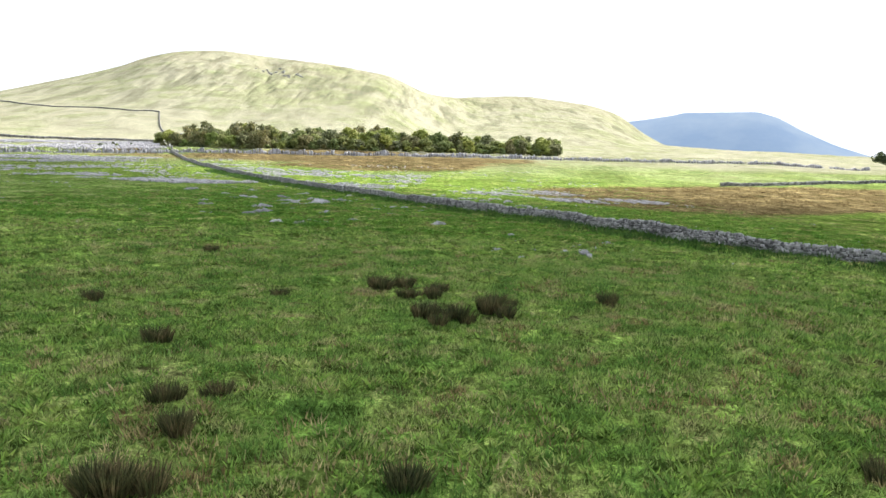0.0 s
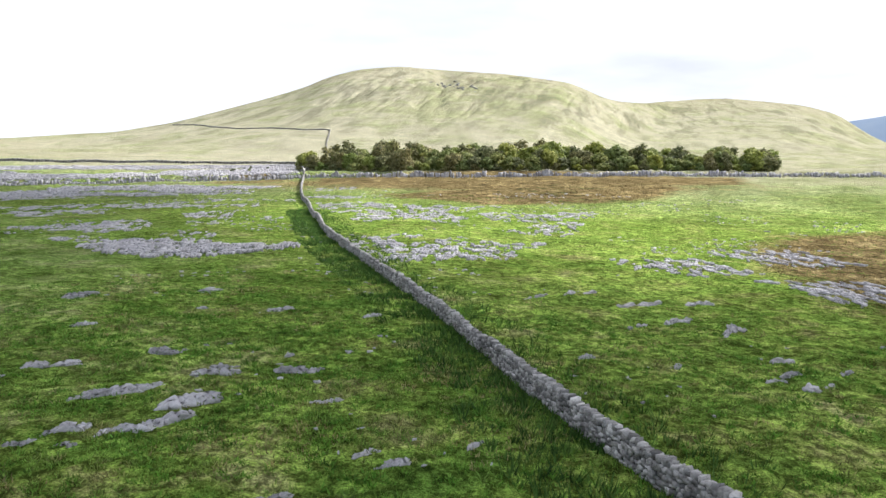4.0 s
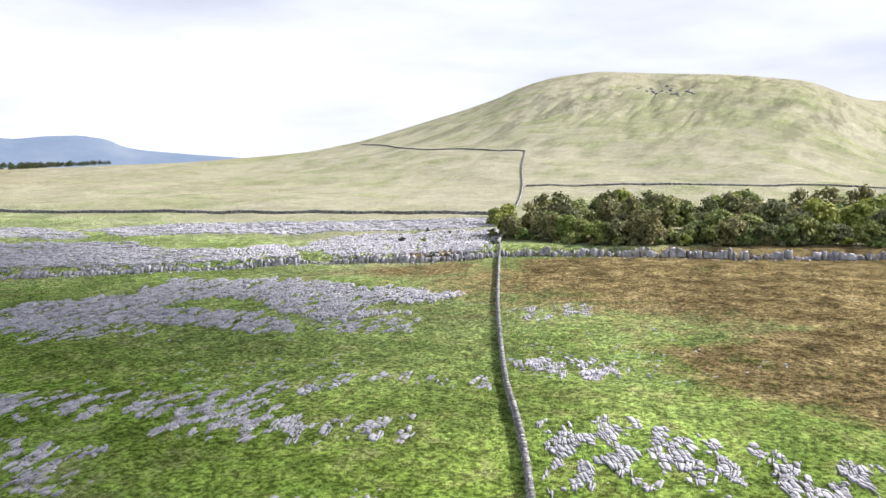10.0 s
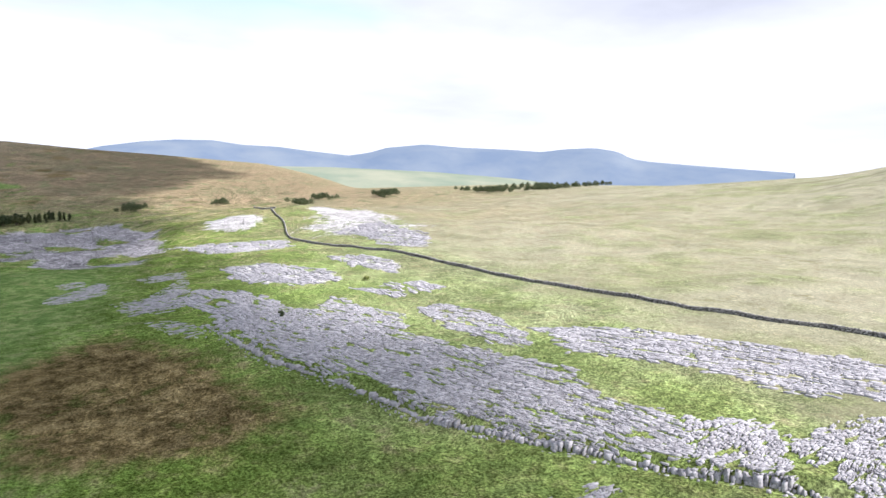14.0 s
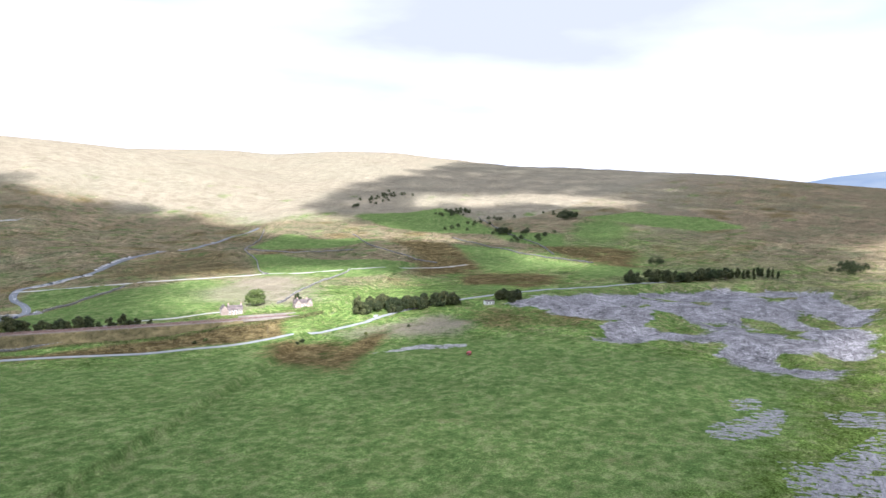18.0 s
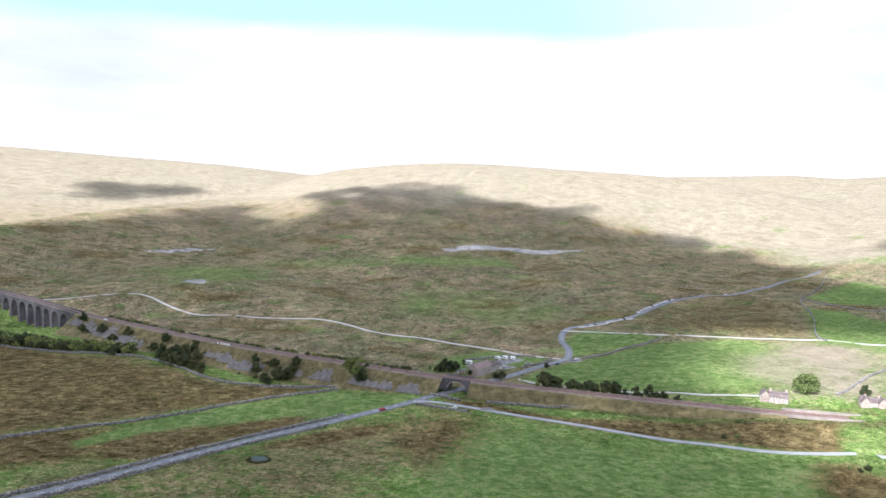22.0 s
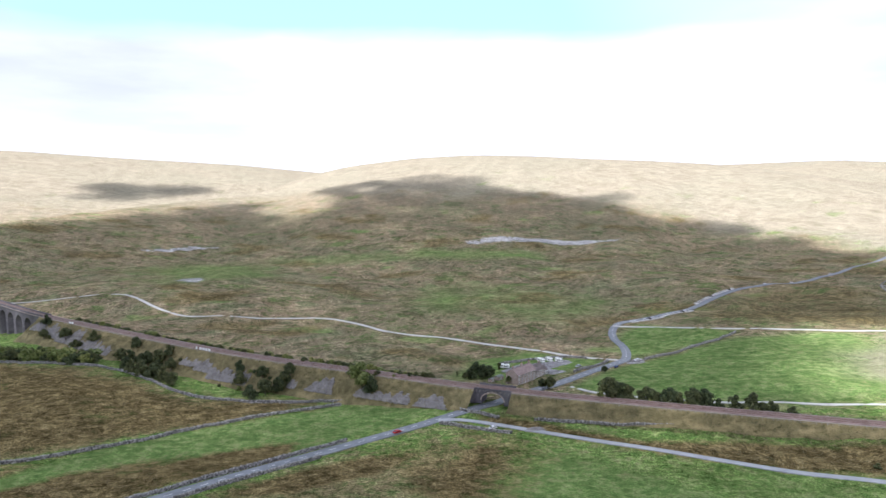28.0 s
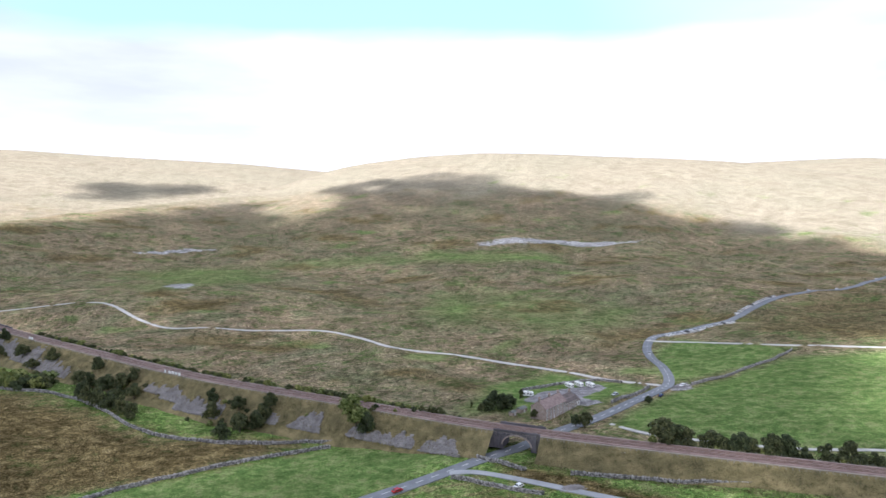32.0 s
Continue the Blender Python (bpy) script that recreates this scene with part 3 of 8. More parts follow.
PAVEMENTS = {}
PAVEMENTS["front"] = [(-236, 393), (-239, 419), (-234, 433), (-214, 448), (-187, 468), (-164, 415), (-166, 412), (-172, 408), (-178, 401), (-189, 396), (-201, 389), (-214, 385)]
PAVEMENTS["main"] = [(-431, 264), (-488, 277), (-422, 316), (-358, 345), (-324, 366), (-308, 374), (-285, 367), (-296, 341), (-315, 317), (-343, 299), (-369, 284)]
PAVEMENTS["lower"] = [(-249, 298), (-234, 320), (-240, 340), (-212, 354), (-170, 357), (-145, 357), (-143, 348), (-162, 335), (-145, 332), (-161, 319), (-175, 322), (-196, 330), (-211, 326), (-212, 312), (-177, 319), (-160, 308), (-169, 304), (-191, 303), (-210, 297), (-239, 262)]
PAVEMENTS["upper"] = [(-359, 387), (-346, 421), (-304, 449), (-247, 483), (-206, 511), (-192, 477), (-210, 456), (-240, 440), (-270, 417), (-295, 411), (-326, 385)]
PAVEMENTS["edge"] = [(-319, 319), (-299, 342), (-291, 359), (-263, 380), (-243, 368), (-242, 360), (-263, 343), (-293, 320), (-310, 314)]
PAVEMENTS["nose"] = [(-260, 381), (-247, 397), (-221, 379), (-237, 364)]
PAVEMENTS["shelf"] = [(-419, 354), (-423, 371), (-388, 380), (-354, 379), (-340, 373), (-349, 362), (-376, 355)]
PAVEMENTS["ledge"] = [(-464, 324), (-434, 334), (-405, 345), (-376, 337), (-405, 323), (-429, 308)]
PAVEMENTS["terrace"] = [(-482, 338), (-486, 381), (-462, 387), (-448, 357)]
PAVEMENTS["west_a"] = [(-598, 274), (-603, 308), (-546, 337), (-507, 337), (-510, 310), (-536, 280)]
PAVEMENTS["west_b"] = [(-607, 347), (-595, 371), (-548, 384), (-520, 374), (-562, 350)]
PAVEMENTS["spur"] = [(-530, 243), (-504, 282), (-465, 297), (-434, 290), (-440, 264), (-470, 255)]
PAVEMENTS["far_west"] = [(-760, 240), (-735, 334), (-675, 332), (-682, 266)]
PAVEMENTS["far_plain"] = [(-760, 380), (-700, 400), (-640, 396), (-600, 420), (-680, 450), (-790, 430)]
SMALL_PAVEMENTS = []
SMALL_PAVEMENTS.append([(-82, 175), (-85, 181), (-82, 187), (-75, 188), (-71, 190), (-68, 188), (-69, 184), (-64, 187), (-57, 190), (-53, 192), (-51, 189), (-53, 184), (-54, 180), (-54, 176), (-57, 175), (-57, 172), (-60, 170), (-65, 169), (-66, 171), (-68, 169), (-70, 168)])
SMALL_PAVEMENTS.append([(-120, 200), (-115, 205), (-113, 213), (-103, 215), (-98, 206), (-96, 200), (-101, 197), (-111, 199)])
SMALL_PAVEMENTS.append([(-81, 197), (-80, 200), (-76, 200), (-74, 196), (-76, 194)])
SMALL_PAVEMENTS.append([(-97, 186), (-96, 188), (-91, 187), (-88, 185), (-92, 182)])
SMALL_PAVEMENTS.append([(-108, 242), (-107, 249), (-100, 244), (-96, 237), (-100, 236)])
SMALL_PAVEMENTS.append([(-35, 193), (-35, 200), (-30, 202), (-29, 196), (-27, 190), (-28, 186), (-29, 182), (-31, 180), (-34, 185)])
SMALL_PAVEMENTS.append([(-29, 199), (-25, 200), (-24, 196), (-28, 194)])
SMALL_PAVEMENTS.append([(-24, 196), (-21, 199), (-18, 196), (-18, 192), (-20, 189), (-23, 189), (-24, 192)])
SMALL_PAVEMENTS.append([(-21, 204), (-19, 206), (-16, 204), (-17, 202), (-20, 202)])
SMALL_PAVEMENTS.append([(-17, 209), (-12, 214), (-13, 207), (-16, 207)])
SMALL_PAVEMENTS.append([(-40, 192), (-38, 193), (-37, 190), (-39, 189)])
SMALL_PAVEMENTS.append([(-34, 272), (-25, 274), (-20, 265), (-22, 256), (-32, 258)])
SMALL_PAVEMENTS.append([(-19, 271), (-6, 283), (-7, 274), (-19, 256)])
SMALL_PAVEMENTS.append([(-44, 209), (-38, 215), (-38, 210), (-43, 206)])
SMALL_PAVEMENTS.append([(-30, 210), (-27, 213), (-27, 206), (-30, 206)])
SMALL_PAVEMENTS.append([(-47, 202), (-40, 204), (-40, 201), (-45, 199)])
SMALL_PAVEMENTS.append([(-43, 196), (-37, 200), (-37, 197), (-42, 194)])
SMALL_PAVEMENTS.append([(-21, 231), (-9, 239), (-10, 230), (-17, 229)])
SMALL_PAVEMENTS.append([(-16, 249), (-7, 256), (-8, 246), (-16, 240)])
SMALL_PAVEMENTS.append([(-24, 208), (-21, 210), (-21, 205), (-24, 204)])
SMALL_PAVEMENTS.append([(-27, 187), (-24, 189), (-25, 184), (-28, 182)])
SMALL_PAVEMENTS.append([(-19, 189), (-15, 196), (-16, 188), (-19, 187)])
SMALL_PAVEMENTS.append([(-165, 239), (-155, 242), (-141, 246), (-135, 240), (-146, 237), (-143, 227)])
SMALL_PAVEMENTS.append([(-150, 266), (-143, 271), (-130, 270), (-124, 263), (-137, 257)])
SMALL_PAVEMENTS.append([(-182, 248), (-170, 257), (-154, 264), (-149, 260), (-166, 249)])
SMALL_PAVEMENTS.append([(-104, 236), (-98, 241), (-97, 237), (-100, 235)])
SMALL_PAVEMENTS.append([(-104, 308), (-97, 314), (-89, 309), (-92, 304)])
SMALL_PAVEMENTS.append([(-88, 283), (-82, 288), (-72, 286), (-60, 287), (-59, 281), (-66, 280), (-74, 274), (-80, 267)])
SMALL_PAVEMENTS.append([(-58, 279), (-52, 288), (-44, 286), (-36, 288), (-41, 276), (-47, 274), (-54, 272)])
SMALL_PAVEMENTS.append([(-73, 260), (-66, 264), (-59, 265), (-51, 270), (-44, 265), (-43, 260), (-49, 256), (-56, 258), (-62, 254)])
SMALL_PAVEMENTS.append([(-64, 254), (-57, 254), (-50, 256), (-46, 255), (-51, 250), (-57, 247), (-62, 247)])
SMALL_PAVEMENTS.append([(-61, 240), (-56, 248), (-56, 239), (-59, 240)])
SMALL_PAVEMENTS.append([(-46, 255), (-37, 260), (-38, 247), (-42, 245)])
SMALL_PAVEMENTS.append([(-113, 218), (-113, 224), (-108, 220), (-110, 218)])
SMALL_PAVEMENTS.append([(-94, 222), (-89, 224), (-88, 222), (-91, 221)])
SMALL_PAVEMENTS.append([(-125, 267), (-109, 275), (-107, 270), (-120, 264)])
SMALL_PAVEMENTS.append([(-83, 240), (-80, 241), (-79, 238), (-82, 238)])
SMALL_PAVEMENTS.append([(-140, 278), (-136, 284), (-130, 286), (-130, 280), (-138, 276)])
SMALL_PAVEMENTS.append([(-127, 288), (-124, 290), (-123, 288)])
SMALL_PAVEMENTS.append([(-121, 292), (-108, 297), (-105, 295), (-115, 292)])
SMALL_PAVEMENTS.append([(-106, 309), (-99, 315), (-92, 316), (-88, 312), (-90, 307), (-96, 308), (-103, 307)])
SMALL_PAVEMENTS.append([(-122, 346), (-110, 356), (-108, 349), (-118, 341)])
SMALL_PAVEMENTS.append([(-494, 221), (-506, 239), (-484, 252), (-466, 242)])
SMALL_PAVEMENTS.append([(-445, 239), (-440, 251), (-411, 258), (-419, 250)])
SMALL_PAVEMENTS.append([(-373, 161), (-393, 176), (-395, 186), (-368, 188), (-362, 172)])
SMALL_PAVEMENTS.append([(-525, 184), (-568, 205), (-531, 207), (-514, 193)])
SMALL_PAVEMENTS.append([(-308, 185), (-309, 192), (-298, 196), (-299, 190)])
SMALL_PAVEMENTS.append([(-335, 190), (-335, 196), (-329, 198)])
SMALL_PAVEMENTS.append([(-572, 182), (-582, 190), (-568, 194), (-561, 187)])
SMALL_PAVEMENTS.append([(-556, 196), (-571, 203), (-558, 206), (-542, 200)])
SMALL_PAVEMENTS.append([(-518, 185), (-536, 200), (-523, 201), (-512, 189)])
SMALL_PAVEMENTS.append([(-577, 226), (-596, 248), (-567, 249), (-563, 232)])
SMALL_PAVEMENTS.append([(-508, 236), (-558, 250), (-481, 254), (-483, 238)])
SMALL_PAVEMENTS.append([(-480, 224), (-493, 239), (-474, 243), (-465, 230)])
SMALL_PAVEMENTS.append([(-225, 286), (-207, 295), (-191, 295), (-210, 278)])
SMALL_PAVEMENTS.append([(-159, 316), (-140, 326), (-138, 321), (-153, 312)])
SMALL_PAVEMENTS.append([(4, 196), (14, 202), (22, 194), (12, 186)])
SMALL_PAVEMENTS.append([(20, 216), (34, 222), (40, 212), (28, 206)])
SMALL_PAVEMENTS.append([(24, 182), (36, 188), (44, 178), (32, 172)])
SMALL_PAVEMENTS.append([(46, 196), (58, 200), (62, 188), (50, 186)])
QUARRY = [(-783, -50), (-900, -20), (-973, -12), (-1080, 90), (-1060, 180), (-999, 218), (-860, 232), (-734, 233), (-645, 220), (-640, 190), (-671, 146), (-672, 64), (-740, 66), (-735, -10)]
rail_line = spline(RAIL, 4)
road_line, lane_line, track_line, farm_line = spline(ROAD, 3), spline(LANE, 3), spline(TRACK, 4), spline(FARMTRACK, 5)
wall_line = spline(WALL, 0.5)


def scar_side(x, y):
    """Above the limestone scar 1, below it 0."""
    s = np.array(sorted(SCAR))
    return ease((y - np.interp(x, s[:, 0], s[:, 1])) / 2.5)


def terrain(x, y):
    """The ground with its scar, road beds and quarry."""
    x, y = np.asarray(x, float), np.asarray(y, float)
    z = land(x, y)
    lift = ease((x + 440) / 60) * ease((330 - x) / 80) * ease((700 - y) / 220)
    z = z + 2.6 * scar_side(x, y) * lift - 0.6 * lift
    pit = ease(soft_inside(x, y, QUARRY, 30))
    z = z - pit * (4.0 + 3.0 * np.sign(swell(x, y, 70, 2)) * np.abs(swell(x, y, 70, 2)) ** 0.4 + 1.4 * swell(x, y, 22, 5))
    return z


def relief(x, y):
    """Tussocks and hummocks of the turf."""
    near = np.exp(-((x - 5) / 140) ** 2 - ((y - 90) / 170) ** 2)
    pits = sum(-2.0 * np.exp(-((x - a) ** 2 + (y - b) ** 2) / (16 + k % 3 * 9)) for k, (a, b) in enumerate(PITS))
    return (pits + near * (0.15 * swell(x, y, 1.9, 5) + 0.20 * np.sqrt(np.abs(swell(x, y, 0.62, 6))) + 0.16 * np.abs(swell(x + 0.5 * y, y, 0.95, 3)) - 0.18 + 0.24 * swell(x, y, 5.0, 7))
            + (3.2 * swell(x, y * 1.25, 120, 12) + 1.3 * swell(x, y * 1.5, 46, 13)) * ease((-y - 480) / 200) * ease((2000 + y) / 500)
            + 0.30 * swell(x, y, 14.0, 8) * (0.4 + ease((np.hypot(x, y - 100) - 60) / 200)))


def stretch(lo, hi, a, b, fine, mid, grow):
    """Grid lines: fine from a to b, mid from lo to hi, and ever wider to the horizon."""
    g = list(np.arange(a, b, fine))
    v = b
    while v < hi:
        g.append(v)
        v += mid
    s = mid
    while v < 4600:
        g.append(v)
        s *= grow
        v += min(s, 19 if v < 2100 else 70)
    v, s, left = a - fine, mid, []
    while v > -4600:
        left.append(v)
        v -= mid if v > lo else min(s, 19 if v > -2200 else 70)
        s = s if v > lo else s * grow
    return np.array(left[::-1] + g)


gx = stretch(-450, 160, -34, 42, 0.45, 2.8, 1.03)
gy = stretch(-650, 520, 8, 96, 0.45, 3.0, 1.03)
X, Y = np.meshgrid(gx, gy)
Z = terrain(X, Y) + relief(X, Y)
for line, half, drop in ((road_line, 4.5, 0.35), (lane_line, 3.0, 0.3), (track_line, 2.6, 0.3), (farm_line, 2.5, 0.3)):
    lo, hi = line.min(0) - 14, line.max(0) + 14
    m = (X > lo[0]) & (X < hi[0]) & (Y > lo[1]) & (Y < hi[1])
    d, at = away(X[m], Y[m], line)
    w = 1 - ease((d - half) / 5)
    smooth_z = terrain(line[:, 0], line[:, 1])[at]
    Z[m] = Z[m] * (1 - w) + (smooth_z - drop) * w

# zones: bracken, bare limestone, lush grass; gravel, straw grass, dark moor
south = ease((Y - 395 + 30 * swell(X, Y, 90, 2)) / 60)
rr = np.hypot(X - HUB[0], Y - HUB[1])
north = np.zeros_like(X)
d_rail, at_rail = np.full(X.shape, 1e9), np.zeros(X.shape, int)
m = (X < 500) & (X > -1600) & (Y < 400) & (Y > -1200)
d_rail[m], at_rail[m] = away(X[m], Y[m], rail_line[::3])
nr = sides_of(rail_line[::3])[at_rail]
beyond = ((X - rail_line[::3][at_rail][..., 0]) * nr[..., 0] + (Y - rail_line[::3][at_rail][..., 1]) * nr[..., 1]) > 0
north = np.where(np.interp(X, np.array(sorted(RAIL))[:, 0], np.array(sorted(RAIL))[:, 1]) > Y, 1.0, 0.0)
za = np.zeros((*X.shape, 3))
zb = np.zeros((*X.shape, 3))
brown = [(-60, 395, 105, 42, 8), (-60, -215, 150, 40, 20), (-180, 405, 16, 6, 20), (-560, -75, 60, 14, 20), (-260, -240, 60, 14, 27), (40, -330, 120, 90, 0)]
for args in brown:
    za[..., 0] = np.maximum(za[..., 0], blob(X, Y, *args))


def zone(layer, part_, poly, weight, blur):
    """Lay a kind of ground within an outline."""
    (x0, y0), (x1, y1) = np.min(poly, 0) - blur, np.max(poly, 0) + blur
    a, b = np.searchsorted(gx, (x0, x1))
    c, d = np.searchsorted(gy, (y0, y1))
    box_ = (slice(c, d), slice(a, b))
    layer[box_ + (part_,)] = np.maximum(layer[box_ + (part_,)], weight * soft_inside(X[box_], Y[box_], poly, blur))


zone(za, 0, [(-298, 214), (-348, 188), (-376, 190), (-418, 207), (-431, 224), (-389, 252), (-345, 273), (-311, 284), (-285, 262)], 0.92, 30)
zone(za, 0, [(66, -570), (-34, -502), (-120, -447), (-177, -389), (-258, -378), (-202, -332), (-102, -272), (-20, -228), (200, -200), (200, -500)], 0.92, 46)
zone(za, 0, [(-622, -596), (-727, -694), (-815, -761), (-904, -776), (-978, -745), (-809, -481), (-729, -487), (-655, -524)], 0.55, 70)
zone(za, 0, [(-336, -286), (-364, -258), (-336, -208), (-300, -165), (-290, -225)], 0.92, 46)
zone(za, 0, [(-1261, -550), (-1209, -449), (-1025, -264), (-940, -320)], 0.92, 46)
BRACKEN = [[(26, 224), (42, 255), (73, 278), (147, 308), (230, 300), (160, 220), (63, 146), (44, 150), (30, 170), (25, 200)], [(-89, 328), (-74, 342), (-58, 363), (-30, 405), (30, 400), (10, 330), (-36, 295), (-53, 304), (-72, 307)]]
for poly in BRACKEN:
    zone(za, 0, poly, 0.95, 14)
zone(za, 0, [(-156, 413), (-132, 429), (-60, 462), (60, 480), (60, 420), (-61, 377), (-88, 362), (-120, 368), (-133, 364)], 0.95, 14)
zone(za, 0, [(-196, 378), (-178, 400), (-163, 410), (-150, 384), (-166, 369), (-184, 367)], 0.7, 16)
# hay and bracken between the embankment and the lane, and round the station lane
zone(za, 0, [(-345, -318), (-372, -299), (-424, -257), (-517, -228), (-600, -200), (-560, -149), (-500, -194), (-435, -230), (-391, -266), (-352, -294)], 1.0, 14)
zone(za, 0, [(-539, -144), (-576, -109), (-562, -66), (-514, -40), (-509, -64), (-509, -107)], 0.9, 26)
zone(za, 0, [(-992, -278), (-1044, -250), (-1016, -135), (-943, -91), (-866, -110), (-922, -230)], 0.8, 30)
zone(za, 0, [(-1342, -365), (-1396, -166), (-1184, -88), (-1166, -157), (-1273, -271)], 0.8, 40)
zone(za, 0, [(-703, -80), (-747, -31), (-767, 17), (-751, 51), (-703, 45), (-693, 15), (-640, -20)], 0.62, 40)
zone(za, 1, [(-561, -62), (-596, -42), (-611, -12), (-603, -7), (-582, -36), (-558, -59)], 0.8, 6)
for name in ("far_west", "far_plain", "west_a", "west_b"):
    zone(za, 1, PAVEMENTS[name], 0.62, 20)
zone(za, 1, [(-900, 376), (-1040, 482), (-724, 464), (-683, 421), (-741, 359)], 0.72, 60)
for args in ((-690, -1285, 175, 20, -4), (-60, -955, 20, 50, 15), (-900, 300, 60, 30, 0), (-870, 420, 110, 26, 10), (30, -1345, 75, 10, 33)):
    za[..., 1] = np.maximum(za[..., 1], 0.9 * blob(X, Y, *args))
lush = [(-300, 60, 230, 150, 20), (-430, -80, 150, 110, 25), (-480, 150, 160, 70, 0), 
        (-1650, -350, 200, 60, 20), (-400, -470, 40, 20, 40)]
for args in lush:
    za[..., 2] = np.maximum(za[..., 2], 0.9 * blob(X, Y, *args))
zone(za, 2, [(-465, -380), (-482, -394), (-621, -487), (-730, -475), (-690, -300), (-607, -280), (-534, -280), (-501, -350)], 1.0, 30)
zone(za, 2, [(-120, -257), (-156, -290), (-202, -324), (-264, -362), (-321, -330), (-250, -275), (-200, -235)], 1.0, 30)
zone(za, 2, [(-305, -150), (-336, -208), (-371, -250), (-417, -194), (-488, -162), (-556, -132), (-531, -100), (-305, -100)], 1.0, 30)
zone(za, 2, [(-500, -452), (-512, -500), (-540, -560), (-575, -590), (-640, -515), (-581, -471)], 0.9, 24)
zone(za, 2, [(-418, -358), (-470, -408), (-520, -445), (-600, -470), (-600, -290), (-520, -292), (-455, -322)], 0.9, 16)
zone(za, 2, [(-345, -415), (-380, -465), (-431, -515), (-472, -456), (-474, -436), (-430, -396), (-380, -395)], 0.95, 24)
zone(za, 2, [(-180, 60), (-230, -60), (-300, -140), (-340, -205), (-371, -248), (-420, -185), (-500, -145), (-560, -120), (-640, -10), (-655, 60), (-650, 210), (-450, 215), (-330, 170), (-250, 200)], 0.95, 60)
zone(za, 2, [(-1019, -764), (-1209, -888), (-1216, -826), (-1167, -765), (-1245, -630), (-1182, -633), (-1121, -634), (-1021, -675)], 1.0, 22)
zone(za, 2, [(-957, -687), (-986, -504), (-1055, -388), (-911, -336), (-819, -382), (-786, -452)], 1.0, 22)
zone(za, 2, [(-1494, -938), (-1769, -872), (-1630, -667), (-1510, -529), (-1550, -384), (-1337, -282), (-1382, -400), (-1465, -516), (-1431, -657), (-1420, -763)], 1.0, 26)
zone(za, 2, [(-1295, -501), (-1300, -378), (-1192, -272), (-1128, -136), (-1055, -263), (-1142, -360)], 1.0, 22)
zone(za, 2, [(-1825, -471), (-2009, -392), (-1961, -216), (-1839, -84), (-1743, -156), (-1778, -280)], 1.0, 30)
zone(za, 2, [(-1221, -177), (-1305, -115), (-1136, -98), (-1107, -119)], 1.0, 22)
zone(za, 0, [(-1243, -614), (-1313, -527), (-1060, -276), (-1049, -372), (-1134, -460)], 0.85, 26)
zone(za, 2, [(-922, -230), (-866, -110), (-900, -95), (-803, -149)], 0.9, 24)
zone(za, 2, [(-1152, -158), (-1184, -88), (-1089, -55), (-1010, -89), (-1023, -120)], 0.9, 24)
zb[..., 0] = ease(soft_inside(X, Y, QUARRY, 60)) * np.clip(0.95 - 0.8 * ease(swell(X, Y, 48, 7) * 1.8 + 0.1), 0, 1)
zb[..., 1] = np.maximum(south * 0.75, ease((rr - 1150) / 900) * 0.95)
# straw tones where the station meadow lies in sun
zone(zb, 1, [(-718, -470), (-815, -471), (-860, -419), (-682, -255), (-600, -270)], 0.85, 80)
zone(zb, 1, [(-579, -141), (-690, -90), (-670, -42), (-628, -14), (-577, -66), (-572, -103)], 0.8, 30)
zb[..., 2] = np.where(north > 0, 0.75 * ease((-Y - 150) / 250), 0) * (1 - ease((rr - 1700) / 900))
zb[..., 2] = np.maximum(zb[..., 2], 0.85 * blob(X, Y, -2300, 200, 1500, 700, 10))
zb[..., 2] = np.maximum(zb[..., 2], 0.3 * south * ease((Z - 80) / 160) * ease((1600 - np.abs(X)) / 300))
zone(zb, 2, [(-215, -250), (-322, -303), (-371, -258), (-340, -212), (-300, -140), (-240, -90), (-120, -110), (-80, -170)], 0.5, 60)
zone(zb, 2, [(66, -570), (-34, -502), (-120, -447), (-177, -389), (-258, -378), (-202, -332), (-102, -272), (-20, -228), (200, -200), (200, -500)], 0.6, 20)
zone(za, 0, [(-215, -250), (-322, -303), (-371, -258), (-340, -212), (-300, -140), (-240, -90), (-120, -110), (-80, -170)], 0.42, 60)
zone(za, 2, [(-346, -774), (-390, -916), (-452, -922), (-454, -764), (-412, -657), (-359, -678)], 0.62, 90)
zone(za, 2, [(-366, -1196), (-433, -1258), (-670, -1163), (-649, -1102), (-500, -1117)], 0.62, 60)
zone(za, 2, [(98, -1143), (11, -1205), (-153, -1224), (-183, -1085), (-91, -920)], 0.6, 110)
zone(za, 2, [(-520, -742), (-580, -794), (-625, -766), (-581, -682), (-517, -660)], 0.6, 70)
wet = np.clip(np.where(Y < 0, zb[..., 2], 0) / 0.75, 0, 1)
za[..., 0] = np.maximum(za[..., 0], 0.62 * wet * (1 - za[..., 2]) * ease(1.6 * swell(X, Y * 1.3, 120, 3) + 0.6 * swell(X, Y, 31, 9) - 0.2))
za[..., 2] = np.maximum(za[..., 2], 0.62 * wet * ease(1.7 * swell(X * 0.7, Y * 1.4, 85, 8) + 0.6 * swell(X, Y, 27, 4) - 0.75))
zone(za, 0, [(-119, -201), (-162, -254), (-198, -283), (-240, -293), (-238, -264), (-191, -234), (-149, -190)], 1.0, 12)
strip_green = np.zeros((*X.shape, 1))
zone(strip_green, 0, [(-102, -233), (-151, -310), (-261, -361), (-323, -338), (-299, -308), (-240, -302), (-187, -284), (-140, -254), (-111, -217)], 1.0, 10)
za[..., 2] = np.maximum(za[..., 2], strip_green[..., 0])
za[..., 0] *= 1 - strip_green[..., 0]
zb[..., 2] *= 1 - strip_green[..., 0]
